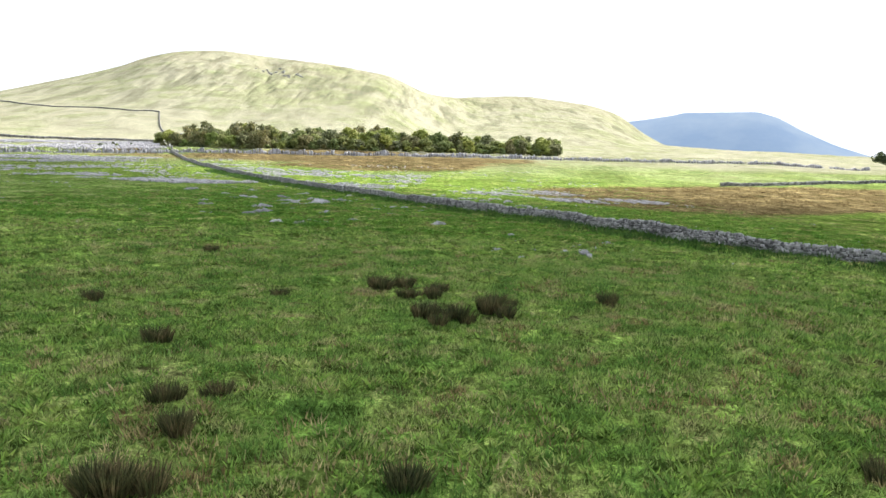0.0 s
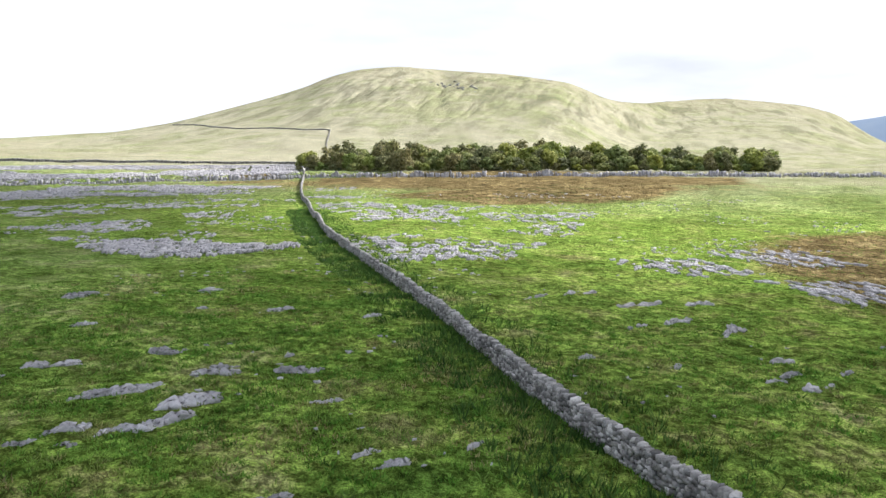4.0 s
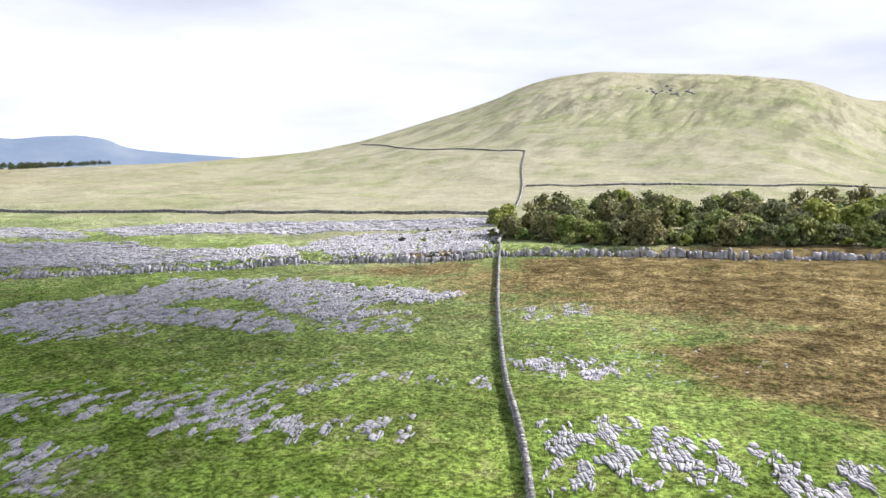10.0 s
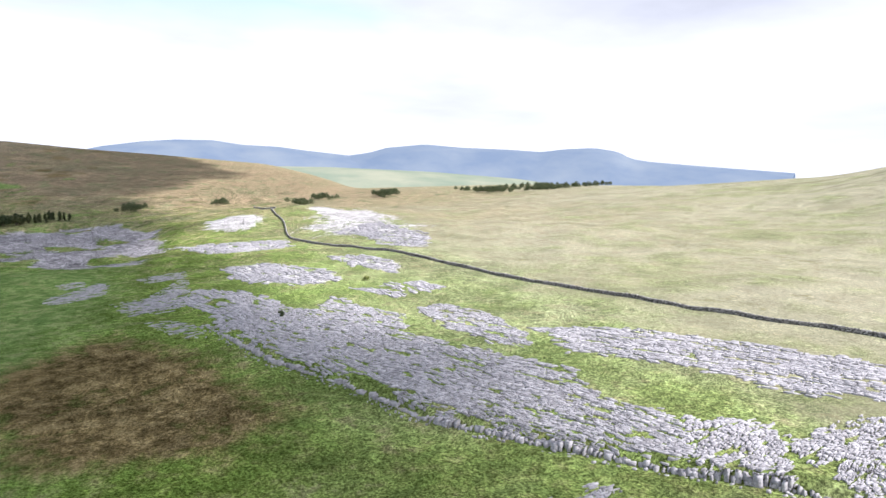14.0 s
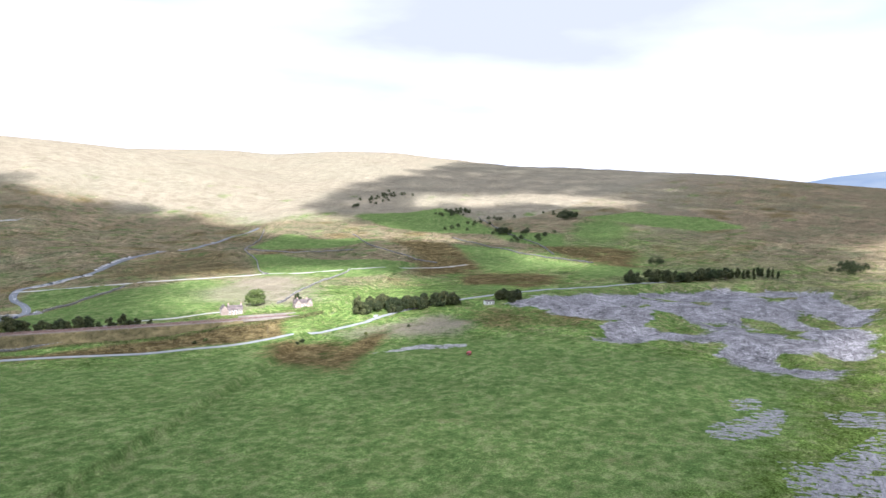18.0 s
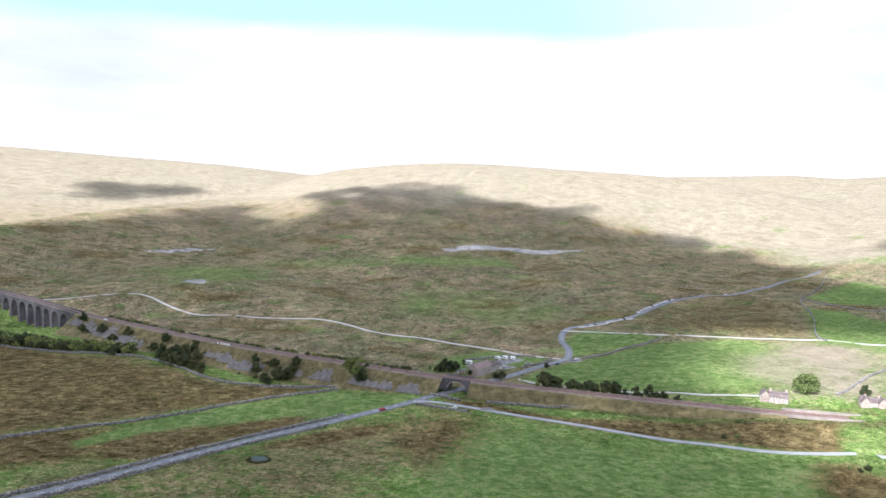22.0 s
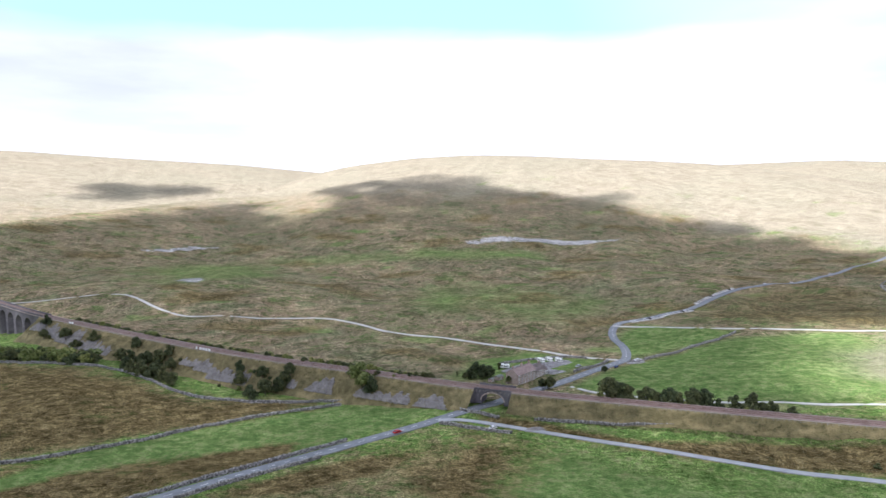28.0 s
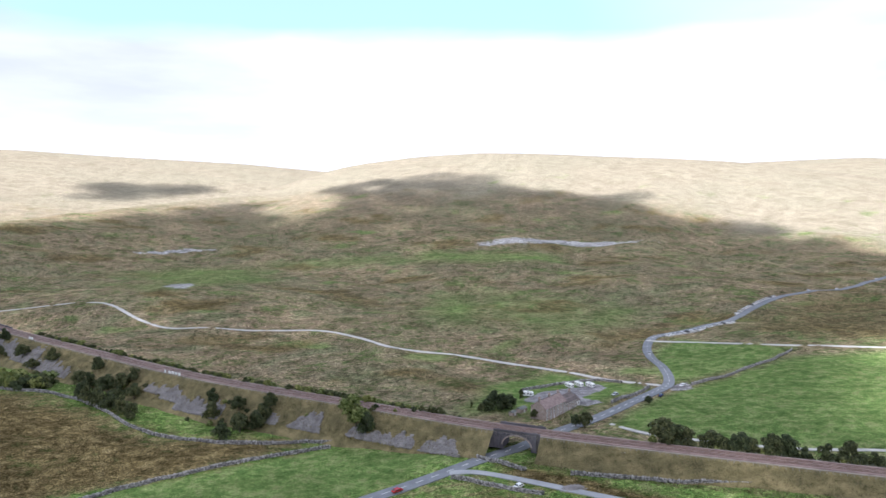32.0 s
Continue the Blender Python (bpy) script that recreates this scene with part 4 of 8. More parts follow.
zone(za, 0, [(-280, -281), (-347, -288), (-366, -258), (-317, -208), (-278, -213)], 0.6, 40)
zone(za, 2, [(78, -1014), (-29, -1064), (-169, -1138), (-197, -981), (-42, -851)], 0.5, 60)
zone(za, 2, [(-116, -1277), (-255, -1271), (-415, -1213), (-699, -1226), (-638, -1145), (-297, -1150), (-134, -1194)], 0.5, 70)
zone(za, 2, [(-446, -974), (-522, -876), (-604, -780), (-520, -586), (-442, -617), (-394, -764)], 0.5, 110)
zone(zb, 0, [(-386, -423), (-404, -442), (-452, -466), (-455, -452), (-425, -420), (-433, -400), (-420, -395)], 1.0, 6)
zone(zb, 0, [(-499, -451), (-491, -428), (-508, -433), (-518, -455)], 0.9, 8)
zone(zb, 0, [(-745, -62), (-922, 0), (-831, 40), (-767, 20), (-740, -40)], 1.0, 10)
zone(zb, 0, [(-759, 20), (-819, 42), (-691, 96), (-672, 73), (-709, 50), (-755, 50)], 1.0, 10)
# paler straw put on the sunlit fell; its eastern edge follows the cloud shade
fell = np.where(Y < -600, np.maximum(ease((Z - 68 + 22 * swell(X, Y, 160, 5)) / 55), ease((-0.8 * X - 0.6 * Y - 1640 + 90 * swell(X, Y, 170, 6)) / 240)), 0)
zb[..., 1] = np.maximum(zb[..., 1], fell)
zb[..., 2] *= 1 - fell
# straw painted over the sunlit meadow patch to brighten it
meadow = np.zeros((*X.shape, 1))
zone(meadow, 0, [(-640, -410), (-775, -470), (-860, -430), (-690, -235), (-612, -262), (-591, -331)], 0.8, 70)
za[..., 2] *= 1 - 0.85 * meadow[..., 0]
zb[..., 2] *= 1 - meadow[..., 0]
za[..., 0] *= 1 - meadow[..., 0]
zb[..., 1] = np.maximum(zb[..., 1] * (1 - 0.9 * np.where(Y < 0, za[..., 2], 0)), 0.9 * meadow[..., 0])
za[..., 0] *= 1 - 0.8 * fell

ny, nx = X.shape
verts = np.stack([X, Y, Z], -1).reshape(-1, 3)
i = np.arange(nx * ny).reshape(ny, nx)
quads = np.stack([i[:-1, :-1], i[:-1, 1:], i[1:, 1:], i[1:, :-1]], -1).reshape(-1, 4)
me = bpy.data.meshes.new("ground")
me.vertices.add(len(verts))
me.vertices.foreach_set("co", verts.ravel())
me.loops.add(quads.size)
me.loops.foreach_set("vertex_index", quads.ravel().astype(np.int32))
me.polygons.add(len(quads))
me.polygons.foreach_set("loop_start", np.arange(0, quads.size, 4, dtype=np.int32))
me.polygons.foreach_set("use_smooth", np.ones(len(quads), bool))
me.update(calc_edges=True)
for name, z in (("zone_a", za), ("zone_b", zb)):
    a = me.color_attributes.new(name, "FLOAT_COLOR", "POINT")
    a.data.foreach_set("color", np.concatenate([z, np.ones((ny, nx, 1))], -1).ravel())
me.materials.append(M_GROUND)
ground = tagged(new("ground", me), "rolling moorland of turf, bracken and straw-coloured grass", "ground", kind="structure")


def floor_z(x, y):
    """The height of the ground as it is built, at one place."""
    a = min(max(np.searchsorted(gx, x) - 1, 0), nx - 2)
    b = min(max(np.searchsorted(gy, y) - 1, 0), ny - 2)
    u, v = (x - gx[a]) / (gx[a + 1] - gx[a]), (y - gy[b]) / (gy[b + 1] - gy[b])
    return float((Z[b, a] * (1 - u) + Z[b, a + 1] * u) * (1 - v) + (Z[b + 1, a] * (1 - u) + Z[b + 1, a + 1] * u) * v)


def floor_zs(pts):
    return np.array([floor_z(a, b) for a, b in pts])


# ---- roads ----
def strip(name, line, z, half, material, label, category, thick=0.5, kind="structure", cut=(0, None), parent=None):
    line, z = line[cut[0]:cut[1]], z[cut[0]:cut[1]]
    a, b = off(line, half), off(line, -half)
    v, f = [], []
    for k in range(len(line)):
        v += [(*a[k], z[k] - thick), (*a[k], z[k]), (*line[k], z[k] + 0.06), (*b[k], z[k]), (*b[k], z[k] - thick)]
        if k:
            o = 5 * k
            f += [(o - 5 + j, o + j, o + j + 1, o - 4 + j) for j in range(4)]
    ob = mesh_ob(name, v, [q[::-1] for q in f], material, parent, smooth=False)
    return tagged(ob, label, category, kind=kind)


def eased_heights(line, lift):
    z = terrain(line[:, 0], line[:, 1])
    k = np.ones(9) / 9
    return np.convolve(np.pad(z, 4, mode="edge"), k, "valid") + lift


road_z, lane_z, track_z, farm_z = (eased_heights(l, 0.05) for l in (road_line, lane_line, track_line, farm_line))
road = strip("road", road_line, road_z, 3.8, M_TARMAC, "two-lane grey tarmac moorland road with white centre dashes", "road")
lane = strip("lane", lane_line, lane_z, 2.2, surface("worn_tarmac", (0.26, 0.27, 0.29), (0.34, 0.35, 0.37), (0.42, 0.43, 0.44), 0.12, 9.0, bump=0.2), "narrow pale tarmac lane to the station", "road")
strip("track", track_line, track_z, 2.1, M_GRAVEL, "pale gravel track crossing the moor", "track")
strip("farm_track", farm_line, farm_z, 2.2, M_GRAVEL, "pale farm track between fields", "track")
for k in range(4, len(road_line) - 4, 3):
    if 20 < k < 330:
        d = Vector((*(road_line[k + 1] - road_line[k]), 0)).normalized()
        n = Vector((-d.y, d.x, 0)) * 0.16
        p = Vector((*road_line[k], road_z[k] + 0.075))
        q = [p + n, p - n, p - n + d * 4.2, p + n + d * 4.2]
        for v in q[2:]:
            v.z += (road_z[k + 1] - road_z[k]) * 1.4 + 0.01
        mesh_ob("centre_dash", q, [(0, 1, 2, 3)], M_PAINT, road, "" if k > 22 else "white painted centre dash")


# ---- fast meshes of many small pieces ----
rng = np.random.default_rng(7)


def raw_mesh(name, verts, faces, material):
    """A mesh from an array of places and an array of faces that all have the same number of corners."""
    me = bpy.data.meshes.new(name)
    k = faces.shape[1]
    me.vertices.add(len(verts))
    me.vertices.foreach_set("co", np.ascontiguousarray(verts, np.float32).ravel())
    me.loops.add(faces.size)
    me.loops.foreach_set("vertex_index", faces.ravel().astype(np.int32))
    me.polygons.add(len(faces))
    me.polygons.foreach_set("loop_start", np.arange(0, faces.size, k, dtype=np.int32))
    me.update(calc_edges=True)
    me.materials.append(material)
    return me


BOX_FACES = np.array([(0, 1, 5, 4), (1, 2, 6, 5), (2, 3, 7, 6), (3, 0, 4, 7), (4, 5, 6, 7), (3, 2, 1, 0)])


def rock_template(cuts, rough, seed, deep=0.22):
    """A weathered block between -1 and 1, its foot at 0 and its top near 1: clipped corners, notched sides and a pitted top."""
    bm = bmesh.new()
    bmesh.ops.create_cube(bm, size=2)
    bmesh.ops.subdivide_edges(bm, edges=bm.edges[:], cuts=cuts, use_grid_fill=True)
    g = np.random.default_rng(seed)
    clip = g.uniform(0.62, 1.0, 4)
    for v in bm.verts:
        x, y, z = v.co
        k = (0 if x < 0 else 1) + (0 if y < 0 else 2)
        pull = 1 - (1 - clip[k]) * abs(x * y)
        top = 0.93 if z > 0.9 else 1.0
        n = noise.noise_vector(Vector((x * 1.3 + seed * 7.7, y * 1.3, z)))
        fissure = deep * (abs(math.sin(x * 3.1 + seed)) < 0.3) * (z > -0.5)
        v.co = (x * pull * top * (1 + rough * n.x), y * pull * top * (1 + rough * n.y) , (z + 1) / 2 * (1 + (rough * 0.7 * n.z if z > -0.9 else 0)) - fissure * (1 if z > 0.9 else 0))
    v = np.array([q.co for q in bm.verts])
    f = np.array([[q.index for q in w.verts] for w in bm.faces])
    bm.free()
    return v, f


BLOCKS = [rock_template(1, 0.42, k) for k in range(18)]
CRAGS = [rock_template(5, 0.6, k + 40, 0.55) for k in range(10)]
for k, (v, f) in enumerate(CRAGS):
    high = np.clip(v[:, 2], 0, 1.3)
    v[:, :2] *= (1.06 - 0.26 * high ** 1.4)[:, None]
    v[:, 2] *= 1 - 0.2 * np.abs(v[:, 0])


def rocks(c, half, turn, rough=0.3, inset=0.0):
    """Many weathered blocks, joined. c: n x 3 feet; half: n x 3 (height in z)."""
    vs, fs, o = [], [], 0
    kind = rng.integers(len(BLOCKS), size=len(c))
    for k, (bv, bf) in enumerate(BLOCKS):
        m = kind == k
        n = int(m.sum())
        if not n:
            continue
        v = bv[None] * half[m][:, None]
        cs, sn = np.cos(turn[m])[:, None], np.sin(turn[m])[:, None]
        v = np.stack([v[..., 0] * cs - v[..., 1] * sn, v[..., 0] * sn + v[..., 1] * cs, v[..., 2]], -1) + c[m][:, None]
        vs.append(v.reshape(-1, 3))
        fs.append((bf[None] + len(bv) * np.arange(n)[:, None, None]).reshape(-1, 4) + o)
        o += n * len(bv)
    return np.concatenate(vs), np.concatenate(fs)


def stones(c, half, turn, rough):
    """Many rough building stones round their centres."""
    n = len(c)
    cube = np.array([(-1, -1, -1), (1, -1, -1), (1, 1, -1), (-1, 1, -1), (-1, -1, 1), (1, -1, 1), (1, 1, 1), (-1, 1, 1)], float)
    v = cube[None] * half[:, None] * (1 + rough * rng.uniform(-1, 1, (n, 8, 3)))
    cs, sn = np.cos(turn)[:, None], np.sin(turn)[:, None]
    w = np.stack([v[..., 0] * cs - v[..., 1] * sn, v[..., 0] * sn + v[..., 1] * cs, v[..., 2]], -1) + c[:, None]
    return w.reshape(-1, 3), (BOX_FACES[None] + 8 * np.arange(n)[:, None, None]).reshape(-1, 4)


# ---- clouds added out of view to shade the moor ----
def cloud_mat():
    m, n, l, b = shade("cloud", 1.0, 0, 0)
    b.inputs["Base Color"].default_value = (0.9, 0.9, 0.92, 1)
    t = n.new("ShaderNodeBsdfTranslucent")
    t.inputs["Color"].default_value = (0.9, 0.9, 0.92, 1)
    a = n.new("ShaderNodeMixShader")
    a.inputs[0].default_value = 0.5
    l.new(b.outputs[0], a.inputs[1])
    l.new(t.outputs[0], a.inputs[2])
    thin = n.new("ShaderNodeBsdfTransparent")
    c = n.new("ShaderNodeMixShader")
    c.inputs[0].default_value = 0.64
    l.new(a.outputs[0], c.inputs[1])
    l.new(thin.outputs[0], c.inputs[2])
    l.new(c.outputs[0], n["Material Output"].inputs["Surface"])
    return m


M_CLOUD = cloud_mat()
CLOUD_BASE = 2600.0
SHADED = [(560, -1150), (350, -1278), (266, -1506), (133, -1774), (-41, -1965), (-121, -1742), (-235, -1725), (-258, -1852), (-190, -1997), (-331, -2050), (-541, -1983), (-712, -1928), (-697, -1820), (-800, -1720), (-965, -1706), (-1075, -1640),
          (-955, -1605), (-1020, -1470), (-1190, -1405), (-1204, -1273), (-1240, -1050), (-1205, -820), (-1207, -718), (-1298, -558), (-1420, -480), (-1500, -420), (-1900, -200), (-1700, 150),
          (-800, 260), (-560, 300), (-420, 330), (-300, 372), (-175, 375), (-125, 318), (-92, 236), (-48, 190), (60, 186), (320, 182), (700, -300), (720, -900)]
EAST_SHADE = [(-1380, -575), (-1388, -720), (-1418, -849), (-1440, -965), (-1494, -1145), (-1842, -1286), (-2262, -1336), (-2590, -1411), (-3400, -1500), (-3400, 200), (-2300, 420), (-1700, 150), (-1500, -200)]
SUNNY = [[(-580, -285), (-650, -430), (-700, -500), (-760, -500), (-880, -445), (-890, -300), (-690, -123), (-617, -72), (-560, -95), (-530, -160), (-556, -217)],
         [(-1837, -1026), (-1939, -953), (-2110, -854), (-2206, -704), (-2204, -464), (-2078, -467), (-1960, -765), (-1823, -871), (-1754, -960)], [(-1256, -335), (-1160, -151), (-1084, -126), (-1193, -283)],
         [(-75, -1980), (-262, -1910), (-259, -1722), (-167, -1690), (-86, -1780)]]
FELL_SHADE = [(575, -2400), (372, -2460), (182, -2470), (36, -2390), (239, -2225), (333, -2100), (530, -2090)]
# unseen lumps fill the shade outlines, shifted sunward so their shadows land there
step = 50.0
cx, cy = np.meshgrid(np.arange(-3450, 800, step), np.arange(-2500, 460, step))
cx = (cx + rng.uniform(-0.3, 0.3, cx.shape) * step).ravel()
cy = (cy + rng.uniform(-0.3, 0.3, cy.shape) * step).ravel()
keep = (soft_inside(cx, cy, SHADED, 60) > 0.95) | (soft_inside(cx, cy, EAST_SHADE, 60) > 0.95) | (soft_inside(cx, cy, FELL_SHADE, 140) > 0.97)
for poly in SUNNY:
    keep &= soft_inside(cx, cy, poly, 70) < 0.05
cx, cy = cx[keep], cy[keep]
slide = (CLOUD_BASE) / math.tan(radians(SUN_HEIGHT))
ox, oy = slide * sun_way.x / math.cos(radians(SUN_HEIGHT)), slide * sun_way.y / math.cos(radians(SUN_HEIGHT))
bm = bmesh.new()
bmesh.ops.create_icosphere(bm, subdivisions=2, radius=1)
ball = np.array([v.co for v in bm.verts])
ball_f = np.array([[v.index for v in f.verts] for f in bm.faces])
bm.free()
sizes = rng.uniform(46, 60, len(cx))
lump = ball[None] * (1 + 0.14 * rng.uniform(-1, 1, (len(cx), len(ball), 1))) * sizes[:, None, None] * np.array([1, 1, 0.5])
base = land(cx, cy)
lump = lump + np.stack([cx + ox, cy + oy, CLOUD_BASE + rng.uniform(-25, 40, len(cx))], -1)[:, None] + np.stack([-base * ox / CLOUD_BASE, -base * oy / CLOUD_BASE, 0 * base], -1)[:, None]
which = (cy < -900).astype(int) + 2 * (cx < -800).astype(int)
for k in range(4):
    s = which == k
    if s.any():
        f = (ball_f[None] + len(ball) * np.arange(s.sum())[:, None, None]).reshape(-1, 3)
        me = raw_mesh("cloud", lump[s].reshape(-1, 3), f, M_CLOUD)
        me.polygons.foreach_set("use_smooth", [True] * len(me.polygons))
        tagged(new("cloud", me), "unseen white cumulus cloud added out of view to shade the moor", "cloud", "clouds", "structure")


# ---- far hills in the haze ----
def far_hill(name, label, bearing, dist, profile, depth, material):
    """A distant hill: (bearing from the middle, height over the horizon in metres) along its crest, at a distance from the hub."""
    v, f = [], []
    rows = [(0.0, 0.0), (0.25, 0.45), (0.55, 0.8), (0.8, 0.96), (1.0, 1.0), (1.35, 0.6), (1.7, 0.0)]
    a = np.linspace(profile[0][0], profile[-1][0], 70)
    h = np.interp(a, [p[0] for p in profile], [p[1] for p in profile])
    for da, z in zip(a, h):
        for s, k in rows:
            r = dist + depth * s - depth
            t = radians(bearing + da)
            w = k * z + 10 * math.sin(da * 3 + s * 9) * k * (1 - k)
            v.append((HUB[0] - math.sin(t) * r, HUB[1] + math.cos(t) * r, -60 + (w + 60) * 1.0))
    n = len(rows)
    for i in range(len(a) - 1):
        for j in range(n - 1):
            f.append((i * n + j, i * n + n + j, i * n + n + j + 1, i * n + j + 1))
    ob = mesh_ob(name, v, f, material, smooth=True)
    return tagged(ob, label, "hill", kind="structure")


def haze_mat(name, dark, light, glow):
    """Land so far off that the air between shines in front of it; that haze is painted as emission."""
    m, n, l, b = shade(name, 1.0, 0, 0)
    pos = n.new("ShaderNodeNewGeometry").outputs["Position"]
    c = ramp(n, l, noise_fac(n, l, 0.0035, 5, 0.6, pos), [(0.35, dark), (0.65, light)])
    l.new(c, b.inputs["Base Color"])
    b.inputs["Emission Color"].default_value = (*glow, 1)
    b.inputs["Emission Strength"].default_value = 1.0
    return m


# bluish tones and glow colours stand in for haze
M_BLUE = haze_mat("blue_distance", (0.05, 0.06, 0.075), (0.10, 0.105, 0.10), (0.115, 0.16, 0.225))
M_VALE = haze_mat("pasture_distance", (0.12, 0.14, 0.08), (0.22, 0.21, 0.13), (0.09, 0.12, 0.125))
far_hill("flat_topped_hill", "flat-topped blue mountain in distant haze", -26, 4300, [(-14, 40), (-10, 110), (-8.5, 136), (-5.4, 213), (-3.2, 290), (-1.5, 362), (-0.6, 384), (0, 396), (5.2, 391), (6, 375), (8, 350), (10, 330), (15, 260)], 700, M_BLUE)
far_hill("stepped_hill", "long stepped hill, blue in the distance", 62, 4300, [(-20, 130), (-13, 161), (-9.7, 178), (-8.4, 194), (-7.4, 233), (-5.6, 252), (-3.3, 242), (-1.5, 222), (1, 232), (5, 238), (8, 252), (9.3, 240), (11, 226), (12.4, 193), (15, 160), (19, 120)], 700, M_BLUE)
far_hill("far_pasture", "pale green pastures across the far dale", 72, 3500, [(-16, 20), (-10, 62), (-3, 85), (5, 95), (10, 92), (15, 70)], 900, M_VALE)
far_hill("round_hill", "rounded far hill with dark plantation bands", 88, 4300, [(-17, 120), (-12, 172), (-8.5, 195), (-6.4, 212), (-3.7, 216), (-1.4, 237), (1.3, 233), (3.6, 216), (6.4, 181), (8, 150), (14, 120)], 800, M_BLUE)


# ---- the long drystone wall ----
def stone_wall(line, label, height, half, length, rise, material, near=None, lean=0.12, name="drystone_wall", core=True):
    """A drystone wall along a plan line: courses of rough stones on both faces and a row of cope stones. near: a stretch (first, last metre) whose stones are parts."""
    wall = empty(name, Matrix.Identity(4), label, "wall", "field walls")
    s = np.r_[0, np.cumsum(np.hypot(*np.diff(line, axis=0).T))]
    zs = floor_zs(line)
    d = np.gradient(line, axis=0)
    ang = np.arctan2(d[:, 1], d[:, 0])
    nrm = sides_of(line)
    hvar = height * (1 + 0.09 * np.sin(s / 7.3) + 0.06 * np.sin(s / 2.9 + 1))
    # plain near-black sheet inside, seen through gaps between the stones
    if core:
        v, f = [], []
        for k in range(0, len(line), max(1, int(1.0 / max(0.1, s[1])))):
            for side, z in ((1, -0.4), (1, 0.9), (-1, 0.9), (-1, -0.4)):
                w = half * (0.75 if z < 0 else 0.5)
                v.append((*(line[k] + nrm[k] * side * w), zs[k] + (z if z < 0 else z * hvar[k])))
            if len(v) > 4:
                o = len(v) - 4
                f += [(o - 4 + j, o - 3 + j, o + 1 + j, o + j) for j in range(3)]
        mesh_ob("hearting", v, f, M_CORE, wall, "near-black plain heart behind the face stones")
    cs, hs, ts, along = [], [], [], []
    courses = max(2, int(height / rise))
    for side in (1, -1):
        for c in range(courses):
            n = int(s[-1] / length)
            k = (np.arange(n) + rng.uniform(-0.25, 0.25, n) + 0.5 * (c % 2)) * length
            h = np.interp(k, s, hvar)
            frac = (c + 0.5) / courses
            set_in = half * (1 - lean - 0.35 * frac) * side
            x = np.interp(k, s, line[:, 0]) + np.interp(k, s, nrm[:, 0]) * set_in
            y = np.interp(k, s, line[:, 1]) + np.interp(k, s, nrm[:, 1]) * set_in
            z = np.interp(k, s, zs) + frac * h * 0.9 + rng.normal(0, 0.22 * rise, n)
            cs.append(np.stack([x, y, z], -1))
            hs.append(np.stack([length * rng.uniform(0.24, 0.6, n), half * rng.uniform(0.22, 0.46, n), rise * rng.uniform(0.3, 0.75, n)], -1))
            ts.append(np.interp(k, s, np.unwrap(ang)) + rng.uniform(-0.4, 0.4, n))
            along.append(k)
    n = int(s[-1] / (length * 0.6))
    k = np.linspace(0, s[-1], n) + rng.uniform(-0.05, 0.05, n)
    cs.append(np.stack([np.interp(k, s, line[:, 0]), np.interp(k, s, line[:, 1]), np.interp(k, s, zs) + np.interp(k, s, hvar) * 0.97], -1))
    hs.append(np.stack([length * rng.uniform(0.14, 0.42, n), half * rng.uniform(0.45, 0.9, n), rise * rng.uniform(0.4, 1.2, n)], -1))
    ts.append(np.interp(k, s, np.unwrap(ang)) + rng.uniform(-0.3, 0.3, n))
    along.append(k)
    c, h, t, along = np.concatenate(cs), np.concatenate(hs), np.concatenate(ts), np.concatenate(along)
    pick = np.zeros(len(c), bool)
    if near:
        pick = (along > near[0]) & (along < near[1])
        shapes = []
        for q in range(14):
            v, f = stones(np.zeros((1, 3)), np.ones((1, 3)), np.zeros(1), 0.34)
            shapes.append(raw_mesh("stone", v, f, M_STONE_PART))
        for q in np.flatnonzero(pick)[:300]:
            ob = new("stone", shapes[int(rng.integers(14))])
            ob.parent = wall
            ob.matrix_basis = Matrix.LocRotScale(Vector(c[q]), Euler((0, 0, t[q])), Vector(h[q]))
        pick[np.flatnonzero(pick)[300:]] = False
    v, f = stones(c[~pick], h[~pick], t[~pick], 0.34)
    ob = new("stonework", raw_mesh("stonework", v, f, material))
    ob.parent = wall
    tagged(ob, "grey weathered limestone rubble", kind="stuff")
    return wall


stone_wall(wall_line, "long grey drystone wall with rough cope stones running across turf", 1.30, 0.36, 0.36, 0.19, M_STONE, near=(76, 90))
for pts, label in ((CROSSWALL, "low dark drystone wall crossing the straw-coloured plain"),
                   ([(-978, 352), (-1100, 340), (-1250, 350)], "low dark drystone wall on the open plain")):
    stone_wall(spline(pts, 1.5), label, 1.5, 0.5, 0.9, 0.38, M_STONE)
for pts, label in (([(-212, 527), (-224, 570), (-286, 718), (-330, 815), (-375, 925)], "pale drystone wall climbing to the fell"),
                   ([(-375, 925), (-490, 962), (-565, 985), (-665, 1056), (-770, 1142)], "dark drystone wall along the foot of the fell"),
                   ([(-280, 712), (-227, 736), (-150, 765), (-54, 812), (100, 870)], "dark drystone wall behind the wood"),
                   ([(-212, 523), (-190, 490), (-168, 428)], "drystone wall joining the limestone scar"),
                   ([(120, 300), (220, 345), (330, 360)], "dark drystone wall on the far turf"), ([(330, 290), (480, 330), (650, 350)], "dark drystone wall on the far turf")):
    stone_wall(spline(pts, 2.5), label, 1.1, 0.45, 1.3, 0.4, M_STONE)


# ---- limestone pavements and the scar ----
SLAB_FACES = np.array([(8 * k + j, 8 * k + (j + 1) % 8, 8 * k + 8 + (j + 1) % 8, 8 * k + 8 + j) for k in range(2) for j in range(8)] + [(16 + (j - 1) % 8, 16 + j, 16 + j + 1, 24) for j in (0, 2, 4, 6)])


